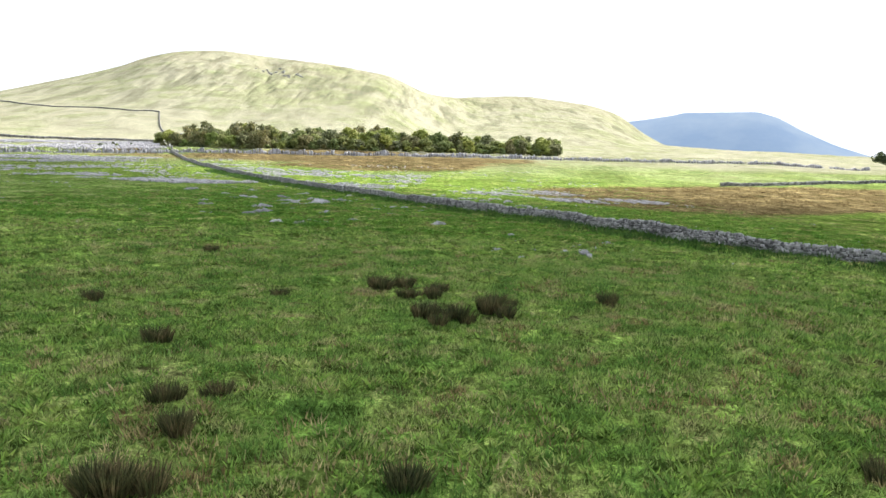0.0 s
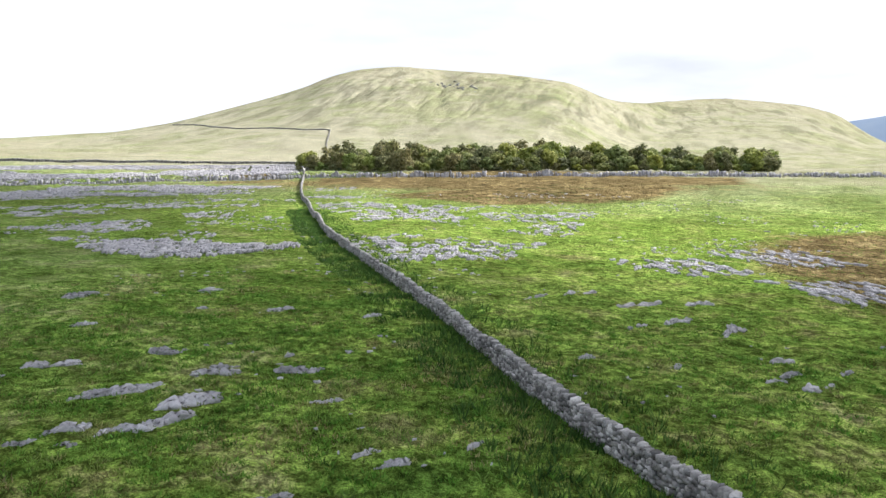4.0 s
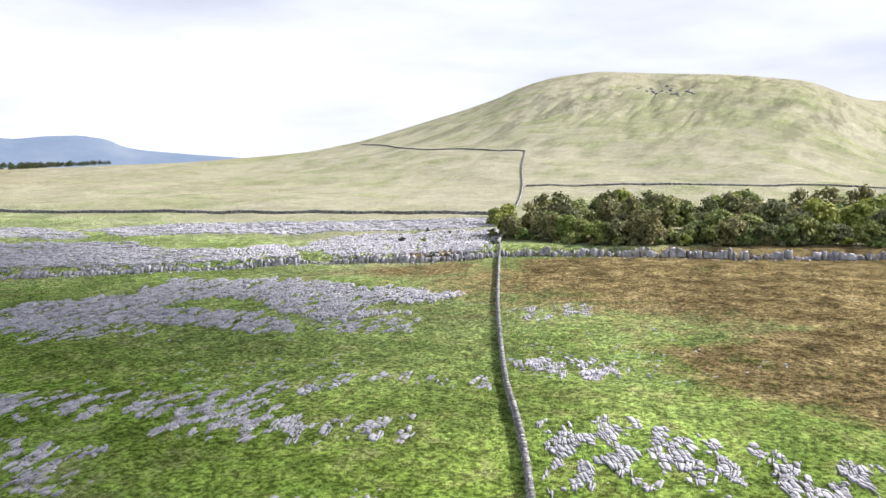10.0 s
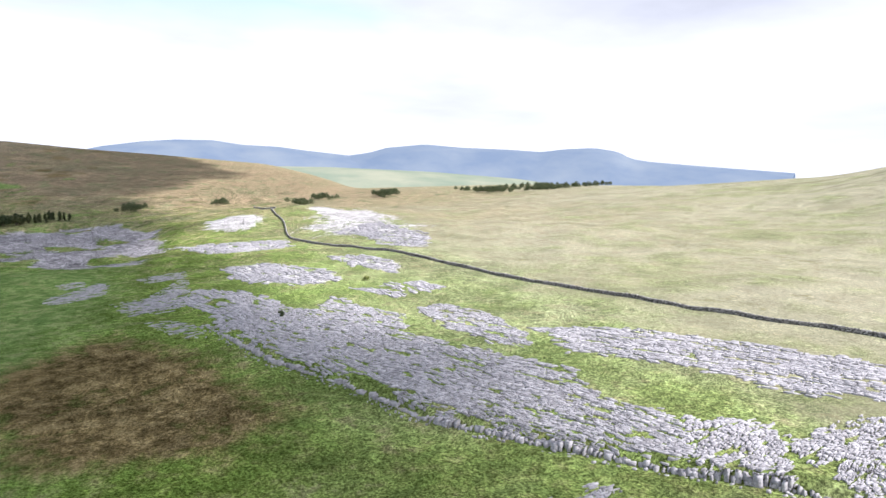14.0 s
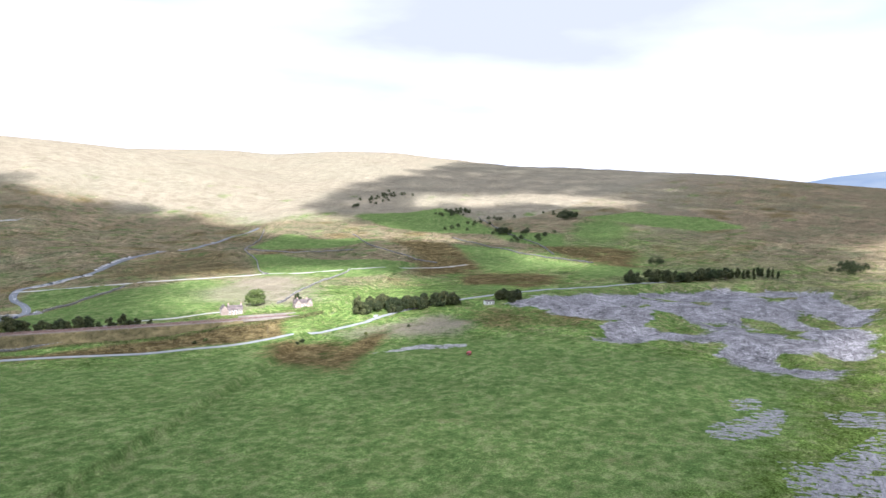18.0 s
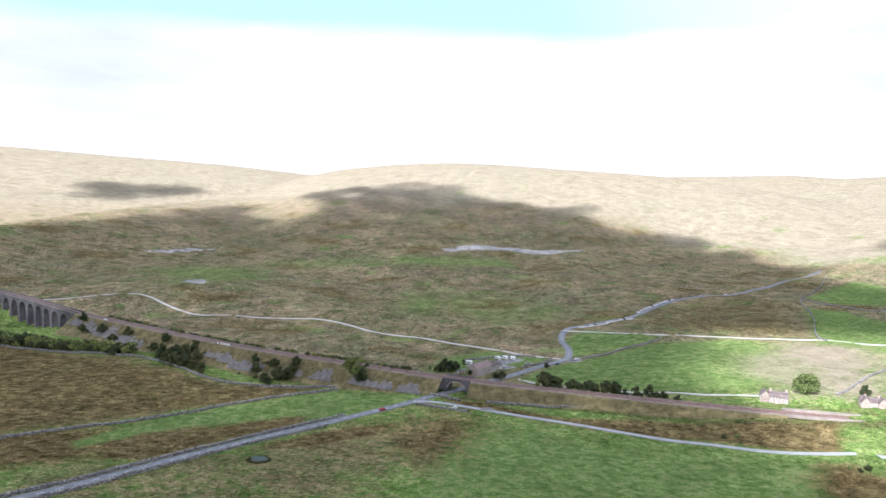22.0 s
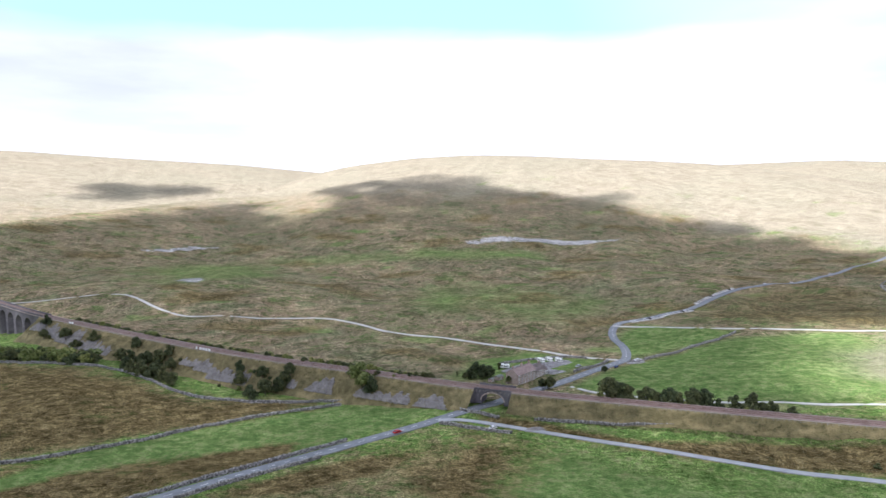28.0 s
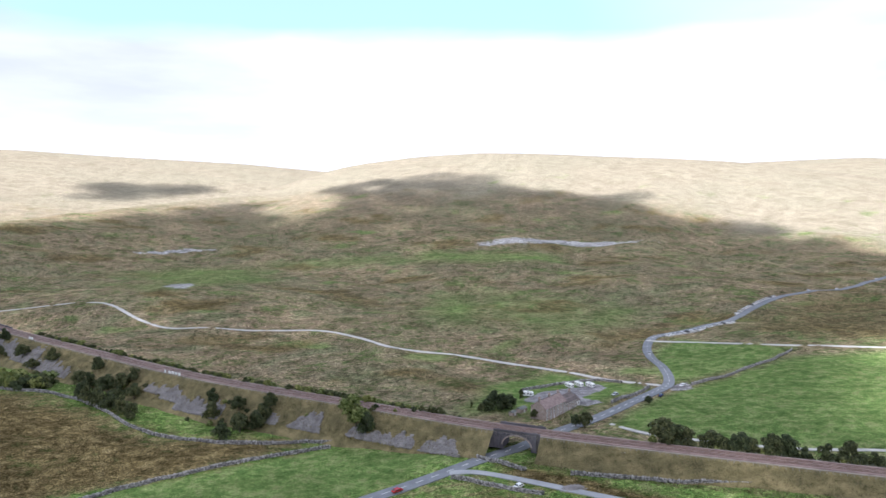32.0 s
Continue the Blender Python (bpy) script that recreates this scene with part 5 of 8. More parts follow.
def slabs(q, z, h):
    """Flat-topped weathered blocks over four-cornered plots q (n x 4 x 2): eight uneven corners, worn shoulders, a dished top."""
    n = len(q)
    mid = q.mean(1, keepdims=True)
    half = (q + np.roll(q, -1, 1)) / 2
    ring = np.stack([q, half], 2).reshape(n, 8, 2)
    ring = mid + (ring - mid) * np.where(np.arange(8) % 2, 1.0, 0.9)[None, :, None] * (1 + 0.13 * rng.uniform(-1, 1, (n, 8, 1)))
    tilt = rng.normal(0, 0.02, (n, 1, 2))
    rings = []
    for level, size in ((0.0, 1.0), (0.86, 0.99), (1.0, 0.88)):
        xy = mid + (ring - mid) * size * (1 + 0.05 * rng.uniform(-1, 1, (n, 8, 1)))
        zz = z[:, None] + h[:, None] * level * (1 + (0.07 if level else 0) * rng.uniform(-1, 1, (n, 8))) + (level > 0) * ((xy - mid) * tilt).sum(-1)
        rings.append(np.concatenate([xy, zz[..., None]], -1))
    top = np.concatenate([mid, (z + h * rng.uniform(0.94, 1.05, n))[:, None, None]], -1)
    return np.concatenate(rings + [top], 1)


def pavement(poly, label, size, height, thin=0.0, parts=False, turn=0.6, seed=1.0, wide=0.8, gappy=0.5, loose=False):
    """Clints: rows of flat weathered slabs with open joints between, in a frayed outline with grassy gaps."""
    (x0, y0), (x1, y1) = np.min(poly, 0) - 4, np.max(poly, 0) + 4
    mid, reach = ((x0 + x1) / 2, (y0 + y1) / 2), max(x1 - x0, y1 - y0) * 0.72
    lines = np.cumsum(size * wide * rng.choice([0.4, 0.6, 0.8, 1.0, 1.4, 2.0], int(2.2 * reach / size / wide)))
    lines = lines[lines < 2 * reach] - reach
    q = []

    def bent(u, v):
        return v + size * 1.3 * np.sin(u / size / 6.1 + seed + v / size / 9) + size * 0.25 * np.sin(u / size / 1.3 + v)

    for v0, v1 in zip(lines[:-1], lines[1:]):
        cut = np.cumsum(size * rng.choice([0.3, 0.5, 0.8, 1.2, 1.7, 2.4] if loose else [0.5, 0.8, 1.2, 1.8, 2.4, 3.4], int(2.2 * reach / size)))
        cut = cut[cut < 2 * reach] - reach
        skew = rng.normal(0, 0.22, len(cut)) * (v1 - v0) + 0.25 * (v1 - v0)
        a, b = np.stack([cut, bent(cut, v0)], -1), np.stack([cut + skew, bent(cut, v1)], -1)
        q.append(np.stack([a[:-1], a[1:], b[1:], b[:-1]], 1))
    q = np.concatenate(q) + rng.normal(0, 0.16 * size * wide, (sum(len(k) for k in q), 4, 2))
    q = np.stack([mid[0] + q[..., 0] * math.cos(turn) - q[..., 1] * math.sin(turn), mid[1] + q[..., 0] * math.sin(turn) + q[..., 1] * math.cos(turn)], -1)
    x, y = q[..., 0].mean(1), q[..., 1].mean(1)
    along = (x - mid[0]) * math.cos(turn) + (y - mid[1]) * math.sin(turn)
    across = -(x - mid[0]) * math.sin(turn) + (y - mid[1]) * math.cos(turn)
    fray = min(10, 0.14 * min(x1 - x0, y1 - y0) + 1.5)
    holes = swell(along * 0.4, across, size * 3.4, seed + 2) + 0.7 * swell(along * 0.5, across, size * 1.4, seed + 6)
    frayed = soft_inside(x, y, poly, fray) + 0.22 * swell(x, y, 9.0, seed) + 0.2 * swell(x, y, 3.1, seed + 3)
    if loose:
        frayed = soft_inside(x, y, poly, 3 * fray + 2) - 0.5 * ease((swell(along * 0.5, across, size * 2.3, seed + 5) + 0.15) / 0.5) + 0.12
    frayed = frayed - gappy * ease((holes - 0.25) / 0.3) - 0.7 * ease((swell(along * 0.14, across, size * 2.1, seed + 11) - 0.42) / 0.2)
    keep = (frayed > 0.42 + thin) & (rng.uniform(0, 1, len(x)) > 0.015 + 0.6 * np.clip(0.62 + thin - frayed, 0, 1))
    q, x, y = q[keep], x[keep], y[keep]
    n = len(x)
    if not n:
        return None
    gap = rng.uniform(0.84, 1.0, n)[:, None, None]
    q = q.mean(1, keepdims=True) + (q - q.mean(1, keepdims=True)) * gap
    z = floor_zs(np.c_[x, y]) - 0.3
    ledge = np.round(2.5 * swell(x, y, size * 5, seed + 1)) / 2.5
    h = (0.30 if loose else 0.46) + height * (0.5 + 0.34 * ledge + rng.uniform(-0.17, 0.17, n))
    v = slabs(q, z, h)
    thing = empty("limestone_pavement", Matrix.Identity(4), label, "rock outcrop", "limestone pavements")
    pick = np.zeros(n, bool)
    if parts:
        pick[rng.permutation(n)[:220]] = True
        for k in np.flatnonzero(pick):
            ob = new("clint", raw_mesh("clint", v[k] - (x[k], y[k], z[k]), SLAB_FACES, M_LIME_PART))
            ob.parent = thing
            ob.location = (x[k], y[k], z[k])
    if (~pick).any():
        m = int((~pick).sum())
        ob = new("clints", raw_mesh("clints", v[~pick].reshape(-1, 3), (SLAB_FACES[None] + 25 * np.arange(m)[:, None, None]).reshape(-1, 4), M_LIME))
        ob.parent = thing
        tagged(ob, "grey fissured limestone blocks", kind="stuff")
    return thing


PAVE_LABELS = {"front": "broad grey limestone pavement ending in a scar", "main": "wide fissured limestone pavement stepping down to turf", "lower": "grey limestone pavement curling round a patch of turf",
               "upper": "long pale strip of limestone pavement"}
PAVE_TURN = {"front": 1.85, "lower": 1.78, "upper": 0.62, "edge": 0.45, "nose": 1.8, "main": 0.42, "shelf": 0.42, "ledge": 0.42}
for k, (name, poly) in enumerate(PAVEMENTS.items()):
    size = 0.95 if name in ("front", "lower", "edge", "nose") else 1.4 if name in ("main", "upper", "shelf", "ledge") else 2.4
    pavement(poly, PAVE_LABELS[name] if name in PAVE_LABELS else "grey fissured limestone pavement in bands between turf", size, 0.42, 0.0, parts=name in ("front", "lower"), turn=PAVE_TURN[name] if name in PAVE_TURN else 0.28, seed=k + 1.3, wide=0.55, gappy=0.55 if name in ("front", "upper", "main") else 0.8)
for k, poly in enumerate(SMALL_PAVEMENTS):
    mid_x, mid_y = np.mean(poly, 0)
    near = mid_y < 215 and mid_x > -120
    pavement(poly, "patchy grey limestone outcrop breaking through green turf", 0.72 if near else 0.95, 0.34, 0.0 if k in (0, 5) else 0.02, parts=k in (0, 5), turn=1.78 + 0.12 * math.sin(k), seed=k + 9.1, wide=0.42, gappy=0.75, loose=k not in (0, 6))

scar_line = spline(SCAR, 1.35)
n = len(scar_line)
x, y = (scar_line + rng.uniform(-0.5, 0.5, scar_line.shape)).T
d = np.gradient(scar_line, axis=0)
strength = np.clip(ease((x + 440) / 60), 0.3, 1) * np.where(swell(x, y, 23, 4) < -0.55, 0.45, 1.0)
strength = strength * np.where(x < -232, 0.6, 1.0) * (0.75 + 0.35 * swell(x, y, 6, 9))
h = np.stack([rng.choice([0.45, 0.6, 0.8, 1.1], n), rng.uniform(0.7, 1.4, n), (3.2 + rng.uniform(-0.8, 0.3, n)) * strength + 0.6], -1)
c = np.stack([x, y, np.minimum(floor_zs(np.c_[x, y]), floor_zs(np.c_[x, y - 2.5])) - 0.6], -1)
turn = np.arctan2(d[:, 1], d[:, 0])
scar = empty("limestone_scar", Matrix.Identity(4), "low grey limestone scar of upright weathered blocks", "rock outcrop")
shapes = []
for vv, f in BLOCKS[:12]:
    shapes.append(raw_mesh("scar_block", vv, f, M_LIME_PART))
pick = (x < -20) & (x > -310)
for q in np.flatnonzero(pick)[:300]:
    ob = new("scar_block", shapes[int(rng.integers(12))])
    ob.parent = scar
    ob.matrix_basis = Matrix.LocRotScale(Vector(c[q]), Euler((0, 0, turn[q])), Vector(h[q]))
rest = ~pick
v1, f1 = rocks(c[rest], h[rest], turn[rest], 0.22, 0.2)
m2 = rng.integers(0, n, 420)
c2 = np.stack([x[m2] + rng.normal(0, 1.0, 420), y[m2] - rng.uniform(1.2, 5, 420), 0 * x[m2]], -1)
c2[:, 2] = floor_zs(c2[:, :2]) - 0.1
v2, f2 = rocks(c2, np.stack([rng.uniform(0.15, 0.6, 420), rng.uniform(0.15, 0.45, 420), rng.uniform(0.2, 0.7, 420)], -1), rng.uniform(0, 3, 420), 0.3)
ob = new("rubble", raw_mesh("rubble", np.vstack([v1, v2]), np.vstack([f1, f2 + len(v1)]), M_LIME))
ob.parent = scar
tagged(ob, "tumbled grey limestone blocks", kind="stuff")


# ---- single outcrops in the near turf ----
CRAG_MESHES = [raw_mesh("rock", v, f, M_LIME_PART) for v, f in CRAGS]


def outcrop(x, y, size, count, spread, turn):
    """Fissured limestone ribs side by side, half sunk in the turf; spread: the length of the whole."""
    thing = empty("rock_outcrop", Matrix.Translation((x, y, floor_z(x, y))), "pale grey fissured limestone rocks half sunk in green turf", "rock", "outcrops in the turf")
    for q in range(count):
        a = (q / max(1, count - 1) - 0.5) * spread
        px, py = a * math.cos(turn) + rng.normal(0, size * 0.22), a * math.sin(turn) + rng.normal(0, size * 0.22)
        s = size * rng.choice([0.45, 0.7, 1.0, 1.3])
        ob = new("rock", CRAG_MESHES[int(rng.integers(len(CRAG_MESHES)))])
        ob.parent = thing
        ob.matrix_basis = Matrix.LocRotScale(Vector((px, py, floor_z(x + px, y + py) - floor_z(x, y) - 0.16)), Euler((rng.normal(0, 0.16), rng.normal(0, 0.12), turn + rng.normal(0, 0.22))), Vector((s * rng.uniform(0.6, 1.0), s * rng.uniform(0.22, 0.42), s * rng.uniform(0.22, 0.36) + 0.16)))
    return thing


crag = empty("hill_crag", Matrix.Identity(4), "small grey crag high on the fell side", "rock outcrop")
dark_crags = [raw_mesh("rock", v, f, surface("crag_rock", (0.13, 0.13, 0.125), (0.21, 0.21, 0.195), (0.30, 0.295, 0.27), 0.1, 0.8)) for v, f in CRAGS[:5]]
for q in range(30):
    a = rng.uniform(0, 1)
    x, y = -355 + 90 * a + rng.normal(0, 7), 1345 - 45 * a + rng.normal(0, 16)
    ob = new("rock", dark_crags[q % len(dark_crags)])
    ob.parent = crag
    ob.matrix_basis = Matrix.LocRotScale(Vector((x, y, floor_z(x, y) - 1.0)), Euler((0, 0, rng.uniform(0, 3))), Vector((rng.uniform(1.2, 4), rng.uniform(1.2, 3), rng.uniform(1.5, 3.2))))
for x, y, size, count, spread, turn in ((-33.2, 118, 0.8, 7, 1.8, 0.9), (-26, 115.3, 0.9, 8, 2.6, 1.05), (-25, 116.8, 0.7, 4, 1.2, 1.0), (-20, 115.6, 1.0, 9, 2.2, 1.0), (-20, 112.1, 1.1, 12, 2.6, 1.15), (-23.3, 109.6, 0.7, 5, 1.4, 0.9), (-21.6, 110.6, 0.7, 5, 1.4, 1.1),
                                        (-17.2, 123.9, 0.8, 8, 2.6, 0.8), (-13, 118.5, 0.6, 5, 1.2, 0.8), (-24.3, 107.5, 0.5, 4, 0.8, 0.6), (-22.1, 108.1, 0.35, 2, 0.4, 0.6)):
    outcrop(x, y, size, count, spread, turn)
for x, y, size, count, spread, turn in ((12.9, 62, 0.62, 8, 2.4, 1.55), (12.8, 59.4, 0.62, 9, 2.6, 1.6), (14.9, 60.2, 0.25, 2, 0.4, 0.3), (6.8, 58, 0.4, 3, 0.4, 1.2), (11.5, 63.2, 0.4, 2, 0.3, 0.4), (14.2, 65.9, 0.4, 3, 0.7, 0.5), (17.2, 71.4, 0.45, 4, 1.0, 0.9), (17.8, 70, 0.35, 2, 0.5, 0.4), (13.6, 68.6, 0.4, 3, 0.8, 0.5), (18.1, 65.2, 0.35, 4, 1.2, 1.3)):
    outcrop(x, y, size, count, spread, turn)
for x, y, size in ((5, 61.2, 0.4), (7.5, 74.2, 0.5), (-0.4, 83.5, 0.7), (-10.4, 82.8, 0.6), (-7.1, 95.8, 0.6), (-16.3, 94.6, 0.6), (-25.8, 99, 1.0), (-23, 90.3, 1.0), (-24, 88, 0.9), (-13.5, 79.4, 0.6), (-15, 78.1, 0.5), (-15.6, 75.4, 0.5), (-22.2, 120.6, 0.9), (-28, 124.3, 0.9),
                   (-17.9, 75.6, 0.8), (-3.2, 105.3, 0.6), (8.6, 64.6, 0.35), (-40.4, 148.4, 0.8), (-50.4, 139.8, 0.9), (-40.7, 129.5, 0.8), (-28.6, 141.5, 0.8), (-18.9, 142.2, 0.7), (-7.7, 111.9, 0.5), (-6.4, 111, 0.5), (-2.9, 114.7, 0.5), (-10.1, 106.4, 0.7)):
    outcrop(x, y, size, int(rng.integers(3, 7)), size * rng.uniform(1.2, 2.6), rng.uniform(0.4, 1.2))
for x, y, size in ((4.5, 158.8, 0.8), (7, 160.6, 0.9), (12, 162.5, 0.9), (9, 151.8, 0.9), (10, 153.5, 0.9), (13.8, 148.4, 1.0), (5.6, 148.8, 0.6), (16.5, 139.8, 0.7), (16.2, 135.5, 0.6), (14.6, 132.9, 0.5), (17.6, 132.8, 0.8), (1.6, 134.9, 0.5), (8.3, 134.9, 0.5), (20.6, 138, 0.6), (-6.1, 159.2, 0.7), (-1.9, 162.4, 0.7), (0.3, 164.2, 0.7)):
    outcrop(x, y, size, int(rng.integers(4, 8)), size * rng.uniform(1.6, 3.2), rng.uniform(0.7, 1.3))
for k in range(14):
    outcrop(rng.uniform(-40, -4), rng.uniform(76, 150), rng.uniform(0.3, 0.7), int(rng.integers(1, 5)), rng.uniform(0.6, 2.2), rng.uniform(0.3, 1.2))
for k in range(16):
    outcrop(rng.uniform(2, 26), rng.uniform(44, 78), rng.uniform(0.16, 0.3), int(rng.integers(1, 3)), rng.uniform(0.2, 0.6), rng.uniform(0.1, 1.5))
px, py = rng.uniform(-190, 70, 9000), rng.uniform(60, 350, 9000)
k = (swell(px, py, 30, 6) + 0.8 * swell(px, py, 9, 2) > 0.5) & (away(px, py, wall_line[::8])[0] > 3)
k &= rng.uniform(0, 1, len(px)) < np.clip((py - 60) / 90, 0.12, 1)
px, py = px[k], py[k]
n = len(px)
far = np.clip(py / 150, 0.7, 1.5)
v, f = rocks(np.stack([px, py, floor_zs(np.c_[px, py]) - 0.1], -1), np.stack([rng.uniform(0.07, 0.34, n) * far, rng.uniform(0.06, 0.2, n) * far, 0.1 + rng.uniform(0.03, 0.16, n) * far], -1), rng.normal(0.7, 0.4, n), 0.3)
tagged(new("scattered_stones", raw_mesh("scattered_stones", v, f, M_LIME)), "small pale limestones scattered through the turf", "stones", kind="stuff")


# ---- the railway ----
M_BANK = surface("embankment_grass", (0.06, 0.058, 0.025), (0.165, 0.142, 0.062), (0.32, 0.262, 0.13), 0.15, 1.6, bump=1.0, dist=0.8)
M_SCREE = surface("scree", (0.15, 0.14, 0.14), (0.25, 0.235, 0.235), (0.36, 0.34, 0.33), 0.25, 2.4, bump=0.8, dist=0.2)
rail_s = np.r_[0, np.cumsum(np.hypot(*np.diff(rail_line, axis=0).T))]


def at_rail_x(x):
    return int(np.argmin(np.abs(rail_line[:, 0] - x)))


i_via, i_br = at_rail_x(14), at_rail_x(-360)
rail_n = sides_of(rail_line)
GAP = 8.0


def bank_strip(first, last, name):
    """An earth bank with sloping sides under the track."""
    v, f = [], []
    rows = 9
    for k in range(first, last):
        p, n = rail_line[k], rail_n[k]
        ring = []
        for side in (1, -1):
            q = p + n * side * 22
            drop = max(0.8, RAIL_Z - 0.6 - floor_z(*q) + 0.6)
            run = 5.6 + min(26, drop * 1.35)
            fan = []
            for j in range(rows):
                w = j / (rows - 1)
                e = p + n * side * (5.6 + (run - 5.6) * w)
                bulge = 0.5 * math.sin(k * 0.9 + j * 1.7) * math.sin(math.pi * w)
                fan.append((*e, RAIL_Z - 0.6 - drop * w ** 0.92 + bulge))
            ring.append(fan)
        v += ring[0][::-1] + ring[1]
        if k > first:
            a, b, m = len(v) - 4 * rows, len(v) - 2 * rows, 2 * rows
            f += [(a + j, a + j + 1, b + j + 1, b + j) for j in range(m - 1)]
    return tagged(mesh_ob(name, v, f, M_BANK, smooth=True), "long grassed railway embankment with steep sides", "embankment", kind="structure")


bank_strip(i_via - 1, i_br - 2, "railway_embankment")
bank_strip(i_br + 3, len(rail_line), "railway_embankment")
ballast = strip("ballast_bed", rail_line, np.full(len(rail_line), RAIL_Z - 0.25), 4.6, M_BALLAST, "red-brown ballast of a double-track railway", "railway", 0.45)
M_CESS = surface("cess_stone", (0.17, 0.145, 0.125), (0.27, 0.235, 0.20), (0.36, 0.315, 0.275), 0.2, 4.0)
for side, w in ((4.95, M_CESS), (-4.95, M_CESS)):
    strip("cess_path", off(rail_line, side), np.full(len(rail_line), RAIL_Z - 0.5), 0.75, w, "pale gravel walkway beside the track", "railway", 0.3)
track = empty("railway_track", Matrix.Identity(4), "rusty double railway track on pale sleepers", "railway")
for k in (-2.45, -1.02, 1.02, 2.45):
    line = off(rail_line, k)
    v, f = [], []
    nn = sides_of(line)
    for j, p in enumerate(line):
        for dx, z in ((0.08, -0.17), (0.05, 0.0), (-0.05, 0.0), (-0.08, -0.17)):
            v.append((*(p + nn[j] * dx), RAIL_Z + z))
        if j:
            o = 4 * j
            f += [(o - 4 + q, o + q, o + 1 + q, o - 3 + q) for q in range(3)]
    mesh_ob("rail", v, f, M_RAIL, track, "rust-brown steel rail")
fine = np.arange(rail_s[i_via - 60 if i_via > 60 else 0], rail_s[at_rail_x(-820)], 0.9)
c, t = [], []
for k in (-1.73, 1.73):
    x = np.interp(fine, rail_s, rail_line[:, 0]) + np.interp(fine, rail_s, rail_n[:, 0]) * k
    y = np.interp(fine, rail_s, rail_line[:, 1]) + np.interp(fine, rail_s, rail_n[:, 1]) * k
    c.append(np.stack([x, y, np.full(len(x), RAIL_Z - 0.2)], -1))
    t.append(np.arctan2(np.interp(fine, rail_s, rail_n[:, 1]), np.interp(fine, rail_s, rail_n[:, 0])))
c, t = np.concatenate(c), np.concatenate(t)
v, f = stones(c, np.tile([1.25, 0.13, 0.1], (len(c), 1)), t, 0.02)
ob = new("sleepers", raw_mesh("sleepers", v, f, M_SLEEPER))
ob.parent = track
tagged(ob, "weathered concrete sleepers", kind="stuff")


def scree_patch(x, y, wide, high, turn):
    """A fan of bare broken stone on the bank's foot, of many small slabs."""
    wide *= 1.5
    n = int(wide * high * 6)
    a, b = rng.uniform(-1, 1, n), rng.uniform(0, 1, n)
    jag = 0.62 + 0.2 * np.sin(a * 3 + x) + 0.12 * np.sin(a * 11 + 2 * x) - 0.5 * a ** 4 + rng.uniform(-0.12, 0.12, n)
    keep = b < jag
    a, b = a[keep] * wide / 2, b[keep] * high
    cs, sn = math.cos(turn), math.sin(turn)
    px, py = x + a * cs - b * sn, y + a * sn + b * cs
    z = np.array([bank_z(i, j) for i, j in zip(px, py)])
    m = len(px)
    v, f = stones(np.stack([px, py, z], -1), np.stack([rng.uniform(0.35, 0.9, m), rng.uniform(0.3, 0.6, m), rng.uniform(0.2, 0.42, m)], -1), rng.uniform(0, 3, m), 0.4)
    ob = new("scree", raw_mesh("scree", v, f, M_SCREE))
    tagged(ob, "bare grey scree of broken stone on the embankment foot", "scree", kind="stuff")


def bank_z(x, y):
    """Height on the bank's south side, or of the ground."""
    d = np.hypot(rail_line[:, 0] - x, rail_line[:, 1] - y)
    k = int(np.argmin(d))
    side = 1 if (x - rail_line[k, 0]) * rail_n[k, 0] + (y - rail_line[k, 1]) * rail_n[k, 1] > 0 else -1
    q = rail_line[k] + rail_n[k] * side * 22
    drop = max(0.8, RAIL_Z - 0.6 - floor_z(*q) + 0.6)
    run = 5.6 + min(26, drop * 1.35)
    w = (d[k] - 5.6) / (run - 5.6)
    if d[k] > 60 or w > 1.2:
        return floor_z(x, y)
    if w < 0:
        return RAIL_Z - 0.6
    return max(floor_z(x, y), RAIL_Z - 0.6 - drop * min(w, 1.2) ** 0.92)


rail_turn = math.atan2(rail_line[i_br + 2, 1] - rail_line[i_br - 30, 1], rail_line[i_br + 2, 0] - rail_line[i_br - 30, 0])
south_n = -rail_n if rail_n[i_br] @ np.array([0.5, 0.85]) < 0 else rail_n
for x, wide, high, dist in ((-330, 16, 9, 20), (-308, 18, 9, 20), (-292, 10, 8, 20), (-262, 15, 12, 21), (-240, 12, 8, 21), (-204, 16, 12, 24), (-192, 14, 12, 24), (-178, 16, 10, 20), (-164, 14, 8, 18), (-80, 18, 12, 24), (-62, 22, 14, 24), (-40, 24, 16, 22), (-18, 20, 14, 20), (2, 20, 12, 17)):
    k = at_rail_x(x)
    p = rail_line[k] + south_n[k] * dist
    scree_patch(p[0], p[1], wide, high, math.atan2(-south_n[k][1], -south_n[k][0]) - math.pi / 2)


# ---- the stone viaduct ----
BAY, SPAN = 23.4, 8.6
viaduct = empty("viaduct", Matrix.Identity(4), "tall dark stone railway viaduct with round arches", "viaduct")


def arch_outline(half, ring, top, spring, foot, steps=14):
    pts = [(-half, top), (-half, foot), (-ring, foot), (-ring, spring)]
    pts += [(-ring * math.cos(k * math.pi / steps), spring + ring * math.sin(k * math.pi / steps)) for k in range(1, steps)]
    return pts + [(ring, spring), (ring, foot), (half, foot), (half, top)]


